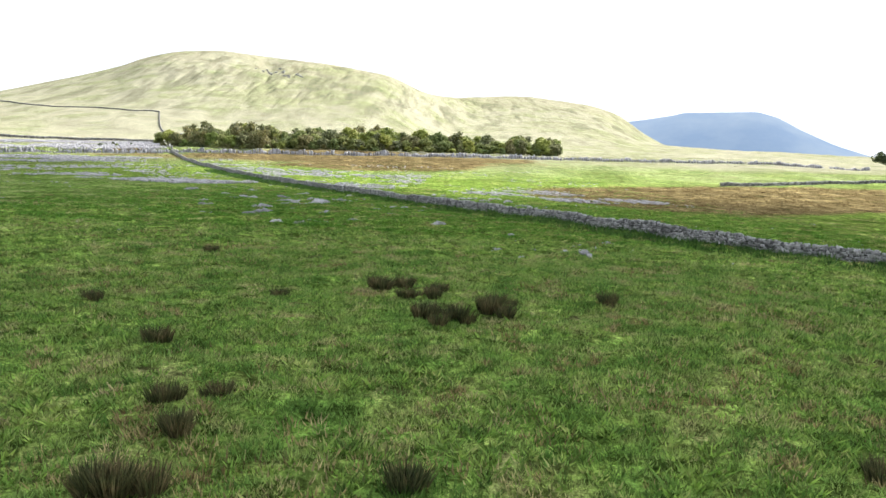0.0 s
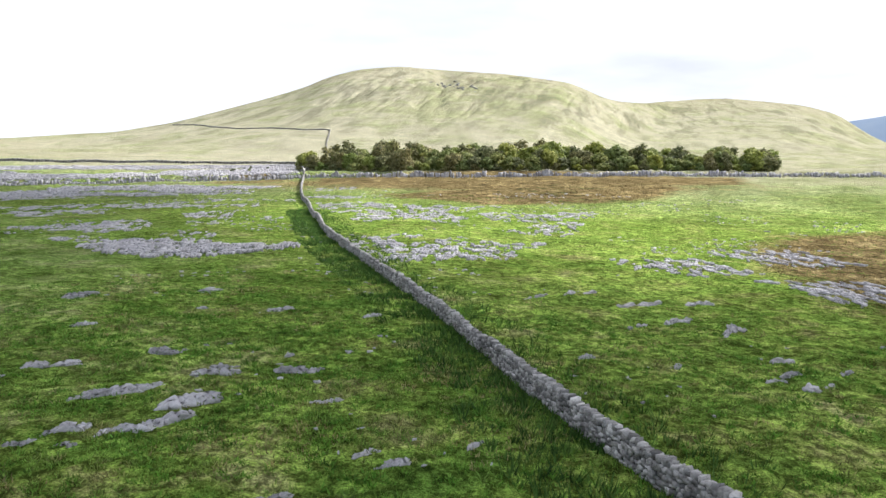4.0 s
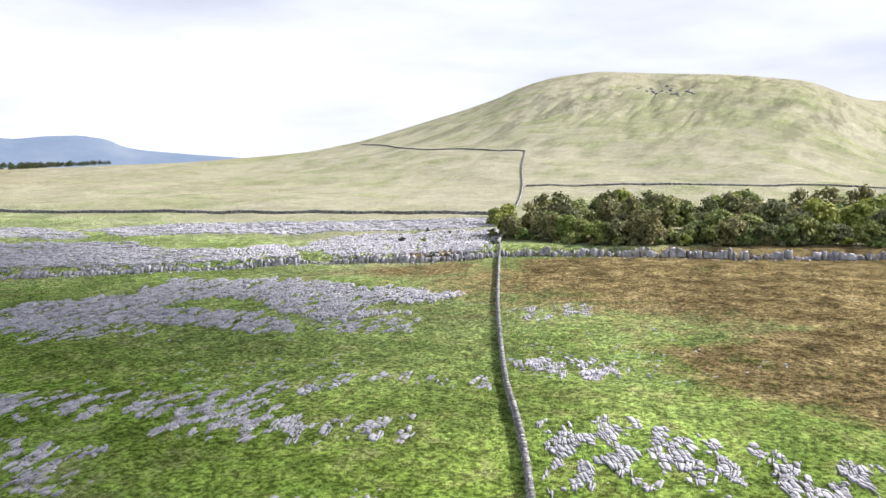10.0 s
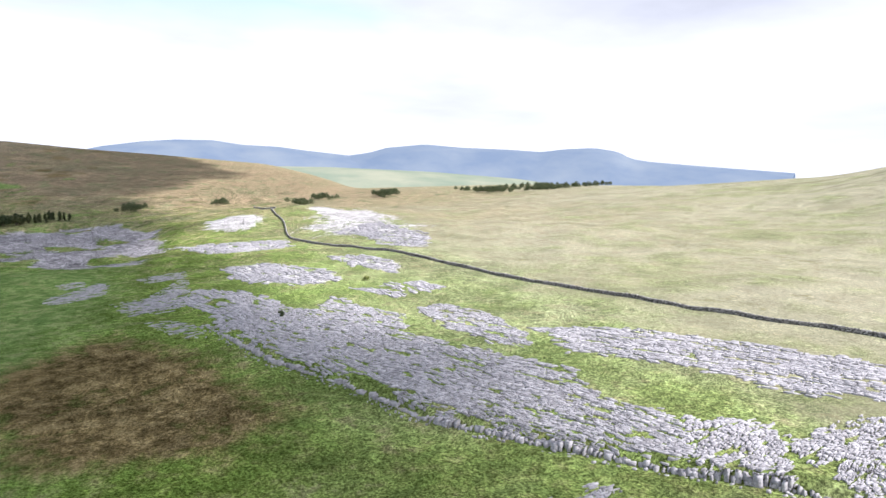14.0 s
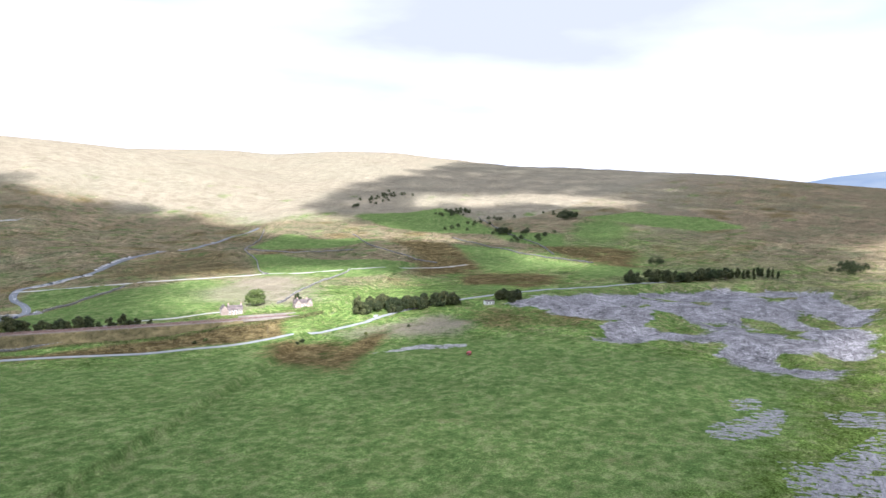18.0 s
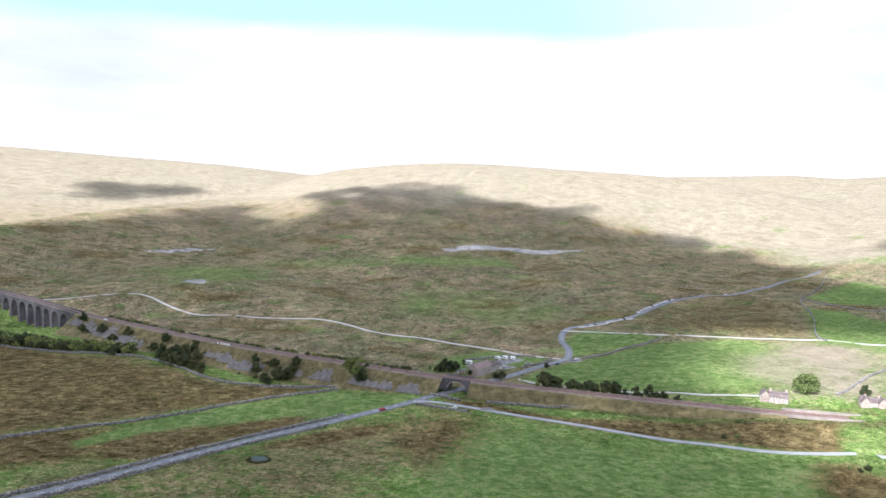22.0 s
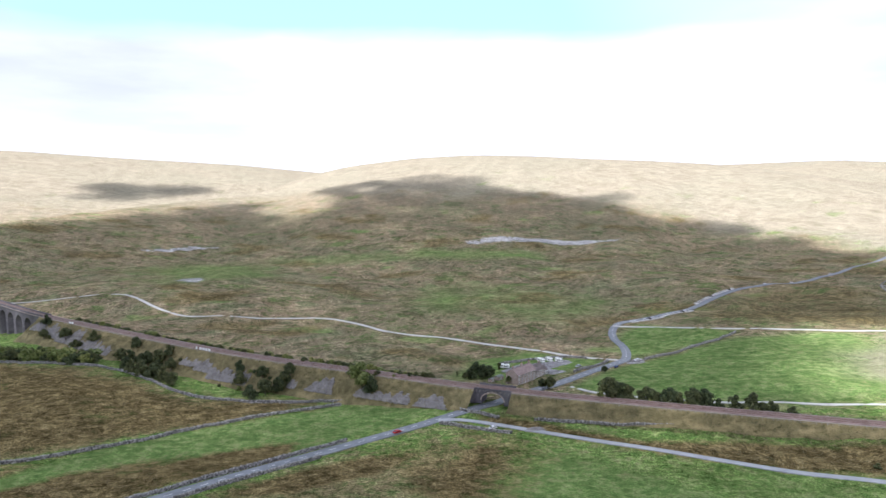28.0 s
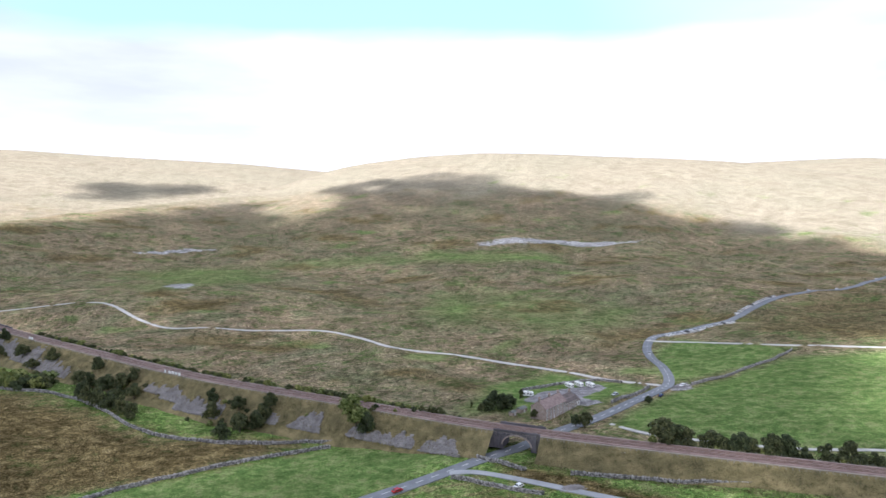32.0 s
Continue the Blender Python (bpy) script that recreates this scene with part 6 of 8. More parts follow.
s_start = rail_s[i_via]
for k in range(15):
    s = s_start - (k + 0.5) * BAY
    if s < BAY:
        break
    x, y = np.interp(s, rail_s, rail_line[:, 0]), np.interp(s, rail_s, rail_line[:, 1])
    j = int(np.searchsorted(rail_s, s))
    a = math.atan2(rail_line[j, 1] - rail_line[j - 1, 1], rail_line[j, 0] - rail_line[j - 1, 0])
    foot = min(floor_z(x, y), RAIL_Z - 12) - 3 - RAIL_Z
    bm = prism(arch_outline(BAY / 2 + 0.02, SPAN, -0.3, -5.2 - SPAN, foot), -4.1, 4.1)
    ob = part("arch", bm, M_VIADUCT, viaduct, "" if k else "round arch of dark rock-faced stone")
    ob.matrix_basis = pose(x, y, RAIL_Z, 0, 0, math.degrees(a))
    for side in (-1, 1):
        bm = box(-BAY / 2, BAY / 2, side * 4.1 - 0.35, side * 4.1 + 0.35, -0.4, 1.1, 0.08)
        ob = part("parapet", bm, M_VIADUCT, viaduct)
        ob.matrix_basis = pose(x, y, RAIL_Z, 0, 0, math.degrees(a))
        bm = box(-BAY / 2, BAY / 2, side * 4.35 - 0.3, side * 4.35 + 0.3, -0.75, -0.4, 0.05)
        ob = part("string_course", bm, M_VIADUCT, viaduct)
        ob.matrix_basis = pose(x, y, RAIL_Z, 0, 0, math.degrees(a))
    for side in (-1, 1):
        bm = box(side * (BAY / 2 - 0.02) - 3.35, side * (BAY / 2 - 0.02) + 3.35, -4.5, 4.5, -5.2 - SPAN - 0.5, -5.2 - SPAN + 0.1, 0.06)
        if side > 0:
            ob = part("impost", bm, M_VIADUCT, viaduct)
            ob.matrix_basis = pose(x, y, RAIL_Z, 0, 0, math.degrees(a))
        else:
            bm.free()

# ---- the road bridge under the line ----
bx, by = rail_line[i_br]
br_turn = math.degrees(math.atan2(rail_line[i_br + 1, 1] - rail_line[i_br - 1, 1], rail_line[i_br + 1, 0] - rail_line[i_br - 1, 0]))
bridge = empty("railway_bridge", pose(bx, by, RAIL_Z, 0, 0, br_turn), "low stone arch bridge carrying the railway over the road", "bridge")
foot = max(floor_z(bx, by) - RAIL_Z, -8.2)
out = [(-11.5, -0.35), (-11.5, foot - 1), (-7.2, foot - 1), (-7.2, foot + 1.3)]
out += [(-7.2 * math.cos(k * math.pi / 14), foot + 1.3 + 5.0 * math.sin(k * math.pi / 14)) for k in range(1, 14)] + [(7.2, foot + 1.3), (7.2, foot - 1), (11.5, foot - 1), (11.5, -0.35)]
part("arch_barrel", prism(out, -5.4, 5.4), M_VIADUCT, bridge, "dark stone arch barrel")
for side in (-1, 1):
    part("parapet", box(-12, 12, side * 5.6 - 0.3, side * 5.6 + 0.3, -0.6, 0.75, 0.06), M_VIADUCT, bridge)
    ring = []
    for r0, r1 in ((7.2, 7.9),):
        pts = [(-r1 * math.cos(k * math.pi / 14), foot + 1.3 + (5.0 + r1 - r0) * math.sin(k * math.pi / 14)) for k in range(15)]
        pts += [(r0 * math.cos(k * math.pi / 14), foot + 1.3 + 5.0 * math.sin(k * math.pi / 14)) for k in range(15)]
        part("arch_ring", prism(pts, side * 5.5 - 0.14, side * 5.5 + 0.14), M_HOUSE, bridge, "paler voussoir ring")
    for end in (-1, 1):
        bm = prism([(end * 11.3, -0.4), (end * 11.3, foot - 1), (end * 22, foot - 1), (end * 22, foot + 1.6)], side * 5.5 - 0.35, side * 5.5 + 0.35)
        part("wing_wall", bm, M_VIADUCT, bridge, "sloping stone wing wall")
        part("pilaster", box(end * 9.4 - 0.8, end * 9.4 + 0.8, side * 5.75 - 0.35, side * 5.75 + 0.35, foot - 0.6, 1.0, 0.07), M_VIADUCT, bridge)


# ---- drystone walls of the dale ----
def field_wall(label, pts):
    stone_wall(spline(pts, 1.5), label, 1.5, 0.5, 0.95, 0.48, M_STONE)


field_wall("winding grey drystone wall below the railway", [(60, -545), (10, -518), (-45, -501), (-90, -477), (-124, -448), (-153, -411), (-186, -386), (-222, -376), (-268, -370), (-300, -354), (-328, -340)])
field_wall("grey drystone wall between rough pasture and meadow", [(-266, -364), (-228, -351), (-190, -330), (-163, -309), (-130, -285), (-92, -261), (-40, -225)])
verge_cut = int(np.argmin(np.abs(road_line[:150, 0] + 326)))
field_wall("low mossy drystone wall along the road verge", off(road_line, 6.2)[8:verge_cut:8])
field_wall("grey drystone wall along the road", off(road_line, -6.2)[8:verge_cut - 6:8])
field_wall("short grey wall at the road junction", [(-338, -326), (-348, -315), (-357, -305)])
field_wall("short grey wall beside the station lane", [(-322, -306), (-344, -288), (-358, -280)])
field_wall("grey drystone wall edging the green meadow", [(-512, -443), (-581, -471), (-634, -508)])
field_wall("tumbled drystone wall below the embankment", [(-376, -297), (-414, -283), (-467, -263), (-531, -237), (-572, -222)])
field_wall("roadside drystone wall by the inn", [(-436, -398), (-462, -420), (-480, -440)])
field_wall("grey drystone wall round the yard behind the inn", [(-392, -446), (-420, -462), (-455, -478), (-470, -462)])
for pts in ([(-1220, -961), (-1103, -838), (-994, -744), (-916, -619), (-822, -497), (-810, -464)], [(-994, -744), (-1003, -663), (-1018, -627), (-1080, -560)], [(-1250, -720), (-1120, -520), (-1080, -380)], [(-640, -250), (-760, -330), (-900, -400)], [(-1380, -560), (-1250, -330), (-1180, -160)], [(-1700, -700), (-1500, -500), (-1400, -380), (-1250, -260)]):
    stone_wall(spline(pts, 4), "thin grey field wall across the dale", 1.5, 0.5, 1.8, 0.55, M_STONE)


# ---- buildings ----
def window_part(parent, x, z, w, h, y, face, sill=True):
    """A window in a wall whose face looks along -y (face -1) or +y."""
    win = part("window", box(x - w / 2 - 0.3, x + w / 2 + 0.3, y, y + face * 0.09, z - 0.3, z + h + 0.3, 0.02), M_WHITE, parent, "white-painted stone window surround")
    part("pane", box(x - w / 2, x + w / 2, y + face * 0.06, y + face * 0.12, z, z + h), M_GLASS, win, "dark glass")
    part("glazing_bar", box(x - 0.04, x + 0.04, y + face * 0.10, y + face * 0.15, z, z + h), M_WHITE, win)
    if sill:
        part("sill", box(x - w / 2 - 0.2, x + w / 2 + 0.2, y, y + face * 0.22, z - 0.28, z - 0.14, 0.02), M_HOUSE, win)


def house(x, y, z, turn, long, deep, eaves, ridge, walls, label, cols, rows, chimneys=(), gable_windows=False, name="house", doors=(), roof_mat=None):
    """A gabled house; its front looks along local -y."""
    roof_mat = roof_mat or M_SLATE
    h = empty(name, pose(x, y, z, 0, 0, turn), label, "house")
    a, b = long / 2, deep / 2
    part("wall", prism([(-b, -1.5), (b, -1.5), (b, eaves), (0, ridge), (-b, eaves)], -a, a, "x"), walls, h, "")
    for side in (-1, 1):
        slope = math.atan2(ridge - eaves, b)
        l = math.hypot(ridge - eaves, b) + 0.45
        n = 7
        roof = part("roof", box(-a - 0.26, a + 0.26, 0, l - 0.05, 0.06, 0.12), roof_mat, h, "stone-slate roof slope")
        for k in range(n):
            part("slate_course", box(-a - 0.3, a + 0.3, k * l / n, (k + 1) * l / n + 0.06, 0.10 + 0.02 * (k % 2), 0.2 + 0.02 * (k % 2), 0), roof_mat, roof)
        roof.matrix_basis = pose(0, 0, ridge) @ Matrix.Rotation(math.pi if side > 0 else 0, 4, "Z") @ Matrix.Rotation(-slope, 4, "X") 
    part("ridge_tiles", prism([(-0.28, ridge + 0.05), (0.28, ridge + 0.05), (0, ridge + 0.36)], -a - 0.3, a + 0.3, "x"), M_SLATE, h)
    for c in chimneys:
        ch = part("chimney", box(c - 0.7, c + 0.7, -0.5, 0.5, ridge - 0.8, ridge + 1.7, 0.05), M_HOUSE, h, "stone chimney stack")
        part("chimney_cap", box(c - 0.82, c + 0.82, -0.62, 0.62, ridge + 1.5, ridge + 1.75, 0.03), M_HOUSE, ch)
        for o in (-0.35, 0.35):
            part("chimney_pot", tube((c + o, 0, ridge + 1.7), (c + o, 0, ridge + 2.3), 0.17, 0.13), surface("terracotta", (0.25, 0.1, 0.06), (0.4, 0.18, 0.1), (0.5, 0.26, 0.16), 2, 20), ch)
    for r in range(rows):
        for c in range(cols):
            wx = -a + (c + 0.5) * long / cols
            for side in (-1, 1):
                if r == 0 and side < 0 and c in doors:
                    d = part("door", box(wx - 0.5, wx + 0.5, side * b, side * (b + 0.1), 0, 2.1, 0.02), M_WHITE, h, "pale painted door")
                    part("door_handle", box(wx + 0.32, wx + 0.4, side * (b + 0.08), side * (b + 0.16), 1.0, 1.08), M_STEEL, d)
                    continue
                window_part(h, wx, 0.8 + r * (eaves - 0.5) / rows, 1.1, 1.4 if rows < 3 else 1.25, side * b, side)
    for side in (-1, 1):
        part("gutter", box(-a - 0.25, a + 0.25, side * (b + 0.22) - 0.07, side * (b + 0.22) + 0.07, eaves - 0.16, eaves - 0.02), M_STEEL, h)
    return h


INN_TURN = 220.1
ux, uy = math.cos(radians(INN_TURN)), math.sin(radians(INN_TURN))
ix, iy = -387 + 11 * ux - 5 * uy, -374 + 11 * uy + 5 * ux
inn_z = floor_z(ix, iy)
M_INN_ROOF = surface("brown_slate", (0.18, 0.125, 0.115), (0.27, 0.20, 0.185), (0.36, 0.28, 0.26), 0.5, 3.0, rough=0.7, bump=0.4, dist=0.03)
house(ix, iy, inn_z, INN_TURN, 22, 10, 7.6, 11.2, M_HOUSE, "long stone inn with white window surrounds and slate roof", 6, 3, (-9.8, 0.5, 9.8), doors=(2,), name="inn", roof_mat=M_INN_ROOF)
house(ix + ux * 17.6, iy + uy * 17.6, inn_z, INN_TURN, 13, 9, 5.6, 8.6, M_HOUSE, "stone outbuilding adjoining the inn with slate roof", 4, 2, (5.0,), doors=(1,), name="outbuilding")
house(ix + ux * 27.0, iy + uy * 27.0 - 0.5, inn_z, INN_TURN, 5.2, 7.0, 3.2, 5.6, M_WHITE, "small white-rendered annexe at the end of the inn", 2, 1, (), name="annexe")
house(-589, -249, floor_z(-589, -249), 153, 13, 7.5, 5.0, 8.2, M_HOUSE, "stone stationmaster's house beside the railway", 4, 2, (-5.5, 5.5), doors=(1,), name="station_house")
house(-582, -255, floor_z(-589, -249), 63, 8, 6.0, 5.0, 8.4, M_HOUSE, "gabled stone wing of the station house", 2, 2, (), name="station_house_wing")
house(-646, -222, floor_z(-646, -222), 153, 17, 6.5, 3.8, 6.4, M_HOUSE, "pale stone station building with slate roof", 6, 1, (-5, 4), doors=(2,), name="station_building")
for o in (-5.5, 5.5):
    ca, sa_ = math.cos(radians(153)), math.sin(radians(153))
    house(-646 + o * ca + 1.5 * sa_, -222 + o * sa_ - 1.5 * ca, floor_z(-646, -222), 63, 8.5, 5.4, 3.9, 7.2, M_HOUSE, "steep cross gable of the station building", 2, 1, (), name="station_gable")
k0, k1 = at_rail_x(-575), at_rail_x(-700)
for side in (1, -1):
    strip("platform", off(rail_line, side * 7.0)[k0:k1], np.full(k1 - k0, RAIL_Z + 0.65), 1.9, M_CESS, "pale stone station platform", "platform", 1.6)
house(-735, -70, floor_z(-735, -70), 150, 9, 4.5, 3.0, 3.7, M_WHITE, "small white site cabin by the quarry road", 3, 1, (), name="cabin")


# ---- vehicles ----
def wheel_on(parent, x, y, r, w=0.2):
    bm = tube((x, y - w / 2, r), (x, y + w / 2, r), r, r, 14)
    wh = part("wheel", bm, M_TYRE, parent, "black rubber tyre")
    part("hub", tube((x, y - w / 2 - 0.02, r), (x, y + w / 2 + 0.02, r), r * 0.55, r * 0.55, 10), M_STEEL, wh, "grey wheel hub")


def car_model(label, paint):
    car = empty("car", Matrix.Identity(4), label, "car", "parked cars")
    side = [(-2.1, 0.35), (2.05, 0.35), (2.15, 0.7), (1.25, 0.92), (0.6, 1.42), (-1.2, 1.46), (-1.95, 1.0), (-2.15, 0.85)]
    bm = prism(side, -0.85, 0.85)
    bmesh.ops.bevel(bm, geom=bm.edges[:], offset=0.07, segments=1, affect="EDGES")
    part("body", bm, paint, car, "")
    for s in (-1, 1):
        part("side_window", prism([(-1.55, 0.98), (1.0, 0.95), (0.55, 1.34), (-1.1, 1.36)], s * 0.845, s * 0.865), M_GLASS, car, "dark glass")
        for x in (-1.3, 1.3):
            wheel_on(car, x, s * 0.78, 0.32)
        part("headlight", box(2.02, 2.13, s * 0.6 - 0.18, s * 0.6 + 0.18, 0.62, 0.76, 0.02), M_STEEL, car)
        part("tail_light", box(-2.17, -2.08, s * 0.65 - 0.12, s * 0.65 + 0.12, 0.75, 0.95, 0.02), plain("tail_red", (0.4, 0.02, 0.02), 0.3), car)
    bm = bmesh.new()
    bm.faces.new([bm.verts.new(p) for p in ((1.24, -0.72, 0.97), (1.24, 0.72, 0.97), (0.66, 0.66, 1.41), (0.66, -0.66, 1.41))])
    part("windscreen", bm, M_GLASS, car).location = (0.03, 0, 0.02)
    bm = bmesh.new()
    bm.faces.new([bm.verts.new(p) for p in ((-1.9, 0.7, 1.06), (-1.9, -0.7, 1.06), (-1.28, -0.64, 1.43), (-1.28, 0.64, 1.43))])
    part("rear_window", bm, M_GLASS, car).location = (-0.03, 0, 0.02)
    return car


PAINTS = [("white", (0.8, 0.8, 0.8)), ("silver", (0.5, 0.51, 0.53)), ("dark blue", (0.03, 0.05, 0.14)), ("red", (0.45, 0.02, 0.03)), ("black", (0.02, 0.02, 0.022))]
cars = [car_model(n + " hatchback parked on the moorland road verge", plain("car_" + n.replace(" ", "_"), c, 0.25, 0.1, 0.6)) for n, c in PAINTS]


def park(model, x, y, turn, z=None):
    return copy_thing(model, pose(x, y, floor_z(x, y) + 0.12 if z is None else z, 0, 0, turn) @ Matrix.Scale(1.22, 4))


def road_at(x):
    k = int(np.argmin(np.abs(road_line[120:, 0] - x))) + 120
    d = road_line[k + 1] - road_line[k]
    return k, math.degrees(math.atan2(d[1], d[0]))


road_n = sides_of(road_line)
away_side = 1.0 if road_n[road_at(-640)[0]] @ np.array([-0.5, 0.85]) > 0 else -1.0


def lay_by(x0, x1, side, count, kinds):
    """A gravel strip beside the road with cars drawn up nose to the verge."""
    k0, k1 = sorted((road_at(x0)[0], road_at(x1)[0]))
    strip("lay_by", off(road_line, 5.6 * side)[k0:k1 + 1], road_z[k0:k1 + 1] - 0.02, 2.6, M_GRAVEL, "pale gravel lay-by beside the moorland road", "lay-by")
    for q in range(count):
        k, a = road_at(x0 + (x1 - x0) * (q + 0.5 + rng.uniform(-0.2, 0.2)) / count)
        p = road_line[k] + road_n[k] * side * 5.7
        park(cars[kinds[q % len(kinds)]], p[0], p[1], a + 90 * side + rng.normal(0, 6), road_z[k] + 0.05)


lay_by(-572, -664, away_side, 15, (0, 0, 1, 0, 4, 0, 1, 0))
lay_by(-694, -790, -away_side, 14, (0, 0, 1, 0, 0, 4, 0))
for x in (-846, -905, -1030):
    k, a = road_at(x)
    p = road_line[k] + road_n[k] * 2.6
    park(cars[0], p[0], p[1], a, road_z[k] + 0.05)
red = park(cars[3], -296.5, -297.0, 212, road_z[int(np.argmin(np.hypot(*(road_line - (-296.5, -297.0)).T)))] + 0.07)
tagged(red, "bright red car driving along the road")
wh = park(cars[0], -349, -288.5, 30, lane_z[int(np.argmin(np.hypot(*(lane_line - (-349, -288.5)).T)))] + 0.07)
tagged(wh, "white car on the pale station lane")
tagged(park(cars[2], -475, -412, 225), "blue car in the lay-by below the moor")
tagged(park(cars[0], -506, -443, 20), "white van standing in the gravel lay-by")
tagged(park(cars[0], -530, -546, 60), "white car on the road bend")
tagged(park(cars[1], -447, -419, 30), "grey car outside the inn")
tagged(park(cars[0], -655, -138, 10), "white car at the end of the station lane")
for o in cars:
    retire([o])


def caravan_model(label):
    van = empty("caravan", Matrix.Identity(4), label, "caravan", "caravans behind the inn")
    bm = prism([(-2.9, 0.55), (2.6, 0.55), (2.95, 1.1), (2.75, 2.3), (2.2, 2.75), (-2.5, 2.75), (-2.9, 2.3)], -1.1, 1.1)
    bmesh.ops.bevel(bm, geom=bm.edges[:], offset=0.12, segments=2, affect="EDGES")
    part("body", bm, M_WHITE, van, "glossy white shell")
    for s in (-1, 1):
        for x in (-1.7, 0.2, 1.7):
            part("window", box(x - 0.5, x + 0.5, s * 1.09, s * 1.13, 1.45, 2.1, 0.02), M_GLASS, van, "dark tinted window")
        wheel_on(van, 0, s * 1.0, 0.33)
        part("stripe", box(-2.7, 2.6, s * 1.1 - 0.012, s * 1.1 + 0.012, 1.1, 1.25), M_STEEL, van)
    part("front_window", box(2.80, 2.9, -0.8, 0.8, 1.5, 2.1, 0.02), M_GLASS, van)
    part("tow_bar", tube((2.8, 0, 0.6), (4.0, 0, 0.5), 0.07, 0.05), M_STEEL, van)
    part("skylight", box(-0.4, 0.4, -0.3, 0.3, 2.72, 2.85, 0.03), M_GLASS, van)
    return van


van = caravan_model("white touring caravan parked behind the inn")
for x, y, a in ((-429, -456, 110), (-437, -459, 108), (-444, -456, 112), (-393, -433, 150)):
    copy_thing(van, pose(x, y, floor_z(x, y), 0, 0, a) @ Matrix.Scale(1.25, 4))
retire([van])

# ---- small things by the line ----
M_GRP = plain("cabinet_paint", (0.72, 0.73, 0.72), 0.5)


def cabinet_box(x, y, z, w, h, turn):
    c = empty("equipment_cabinet", pose(x, y, z, 0, 0, turn), "white trackside equipment cabinet", "cabinet", "trackside cabinets")
    part("body", box(-w / 2, w / 2, -0.35, 0.35, 0.1, h, 0.03), M_GRP, c)
    for s in (-1, 1):
        d = part("door", box(s * w / 4 - w / 4 + 0.03, s * w / 4 + w / 4 - 0.03, 0.35, 0.38, 0.2, h - 0.1, 0.01), M_GRP, c)
        part("handle", box(s * 0.06 - 0.02, s * 0.06 + 0.02, 0.38, 0.42, h * 0.5, h * 0.6), M_STEEL, d)
    part("plinth", box(-w / 2 - 0.05, w / 2 + 0.05, -0.4, 0.4, -0.4, 0.1), M_GRAVEL, c)
    part("roof", box(-w / 2 - 0.06, w / 2 + 0.06, -0.42, 0.42, h, h + 0.07, 0.02), M_GRP, c)


for k, x in enumerate((-160, -163.5, -166, -168.5, -171, -25, -28)):
    j = at_rail_x(x)
    p = rail_line[j] + south_n[j] * 5.1 + (rail_line[j + 1] - rail_line[j]) * ((x - rail_line[j, 0]) / (rail_line[j + 1, 0] - rail_line[j, 0]))
    cabinet_box(p[0], p[1], RAIL_Z - 0.5, 1.6 if k else 1.0, 1.7, math.degrees(rail_turn))


def pole(x, y, h, label):
    p = empty("utility_pole", pose(x, y, floor_z(x, y)), label, "pole", "poles")
    part("post", tube((0, 0, -0.8), (0, 0, h), 0.15, 0.1, 8), M_BARK, p, "weathered timber post")
    part("crossarm", box(-0.8, 0.8, -0.06, 0.06, h - 0.5, h - 0.38, 0.01), M_BARK, p)
    for s in (-0.65, 0.65):
        part("insulator", tube((s, 0, h - 0.38), (s, 0, h - 0.2), 0.06, 0.04), M_GRP, p)


for x, y, h in ((-319, -362, 10), (-261, -379, 8), (-560, -170, 8), (-402, -300, 8)):
    pole(x, y, h, "tall weathered timber utility pole")


def feeder(x, y, turn):
    """A red ring feeder on a trailer in the pasture."""
    f = empty("cattle_feeder", pose(x, y, floor_z(x, y), 0, 0, turn), "red metal livestock feeder on muddy ground", "feeder")
    redp = plain("feeder_red", (0.42, 0.06, 0.05), 0.5)
    for s in (-1, 1):
        for z in (0.3, 0.8, 1.3):
            part("rail", tube((-2.2, s * 1.1, z), (2.2, s * 1.1, z), 0.05, 0.05, 6), redp, f)
            part("end_rail", tube((s * 2.2, -1.1, z), (s * 2.2, 1.1, z), 0.05, 0.05, 6), redp, f)
        for k in range(6):
            part("bar", tube((-2.2 + k * 0.88, s * 1.1, 0), (-2.2 + k * 0.88, s * 1.1, 1.7), 0.04, 0.04, 6), redp, f)
    part("roof", prism([(-1.5, 1.75), (1.5, 1.75), (0, 2.3)], -2.5, 2.5, "x"), redp, f, "red sheet-metal roof")
    part("trough", box(-2.0, 2.0, -0.9, 0.9, 0.25, 0.7, 0.05), M_STEEL, f)


feeder(-587, 6, 20)
heap_n = 500
ha = rng.normal(0, 1, (heap_n, 2)) * (3.4, 1.7)
hz = np.clip(1.6 - 0.5 * np.hypot(ha[:, 0] / 2.2, ha[:, 1] / 1.2), 0, 2)
hp = ha + np.array([-372, -284])
v, f = rocks(np.stack([hp[:, 0], hp[:, 1], floor_zs(hp) + hz - 0.5], -1), rng.uniform(0.2, 0.5, (heap_n, 3)), rng.uniform(0, 3, heap_n), 0.3)
tagged(new("stone_heap", raw_mesh("stone_heap", v, f, M_SCREE)), "grey heap of road stone beside the lane", "heap", kind="stuff")

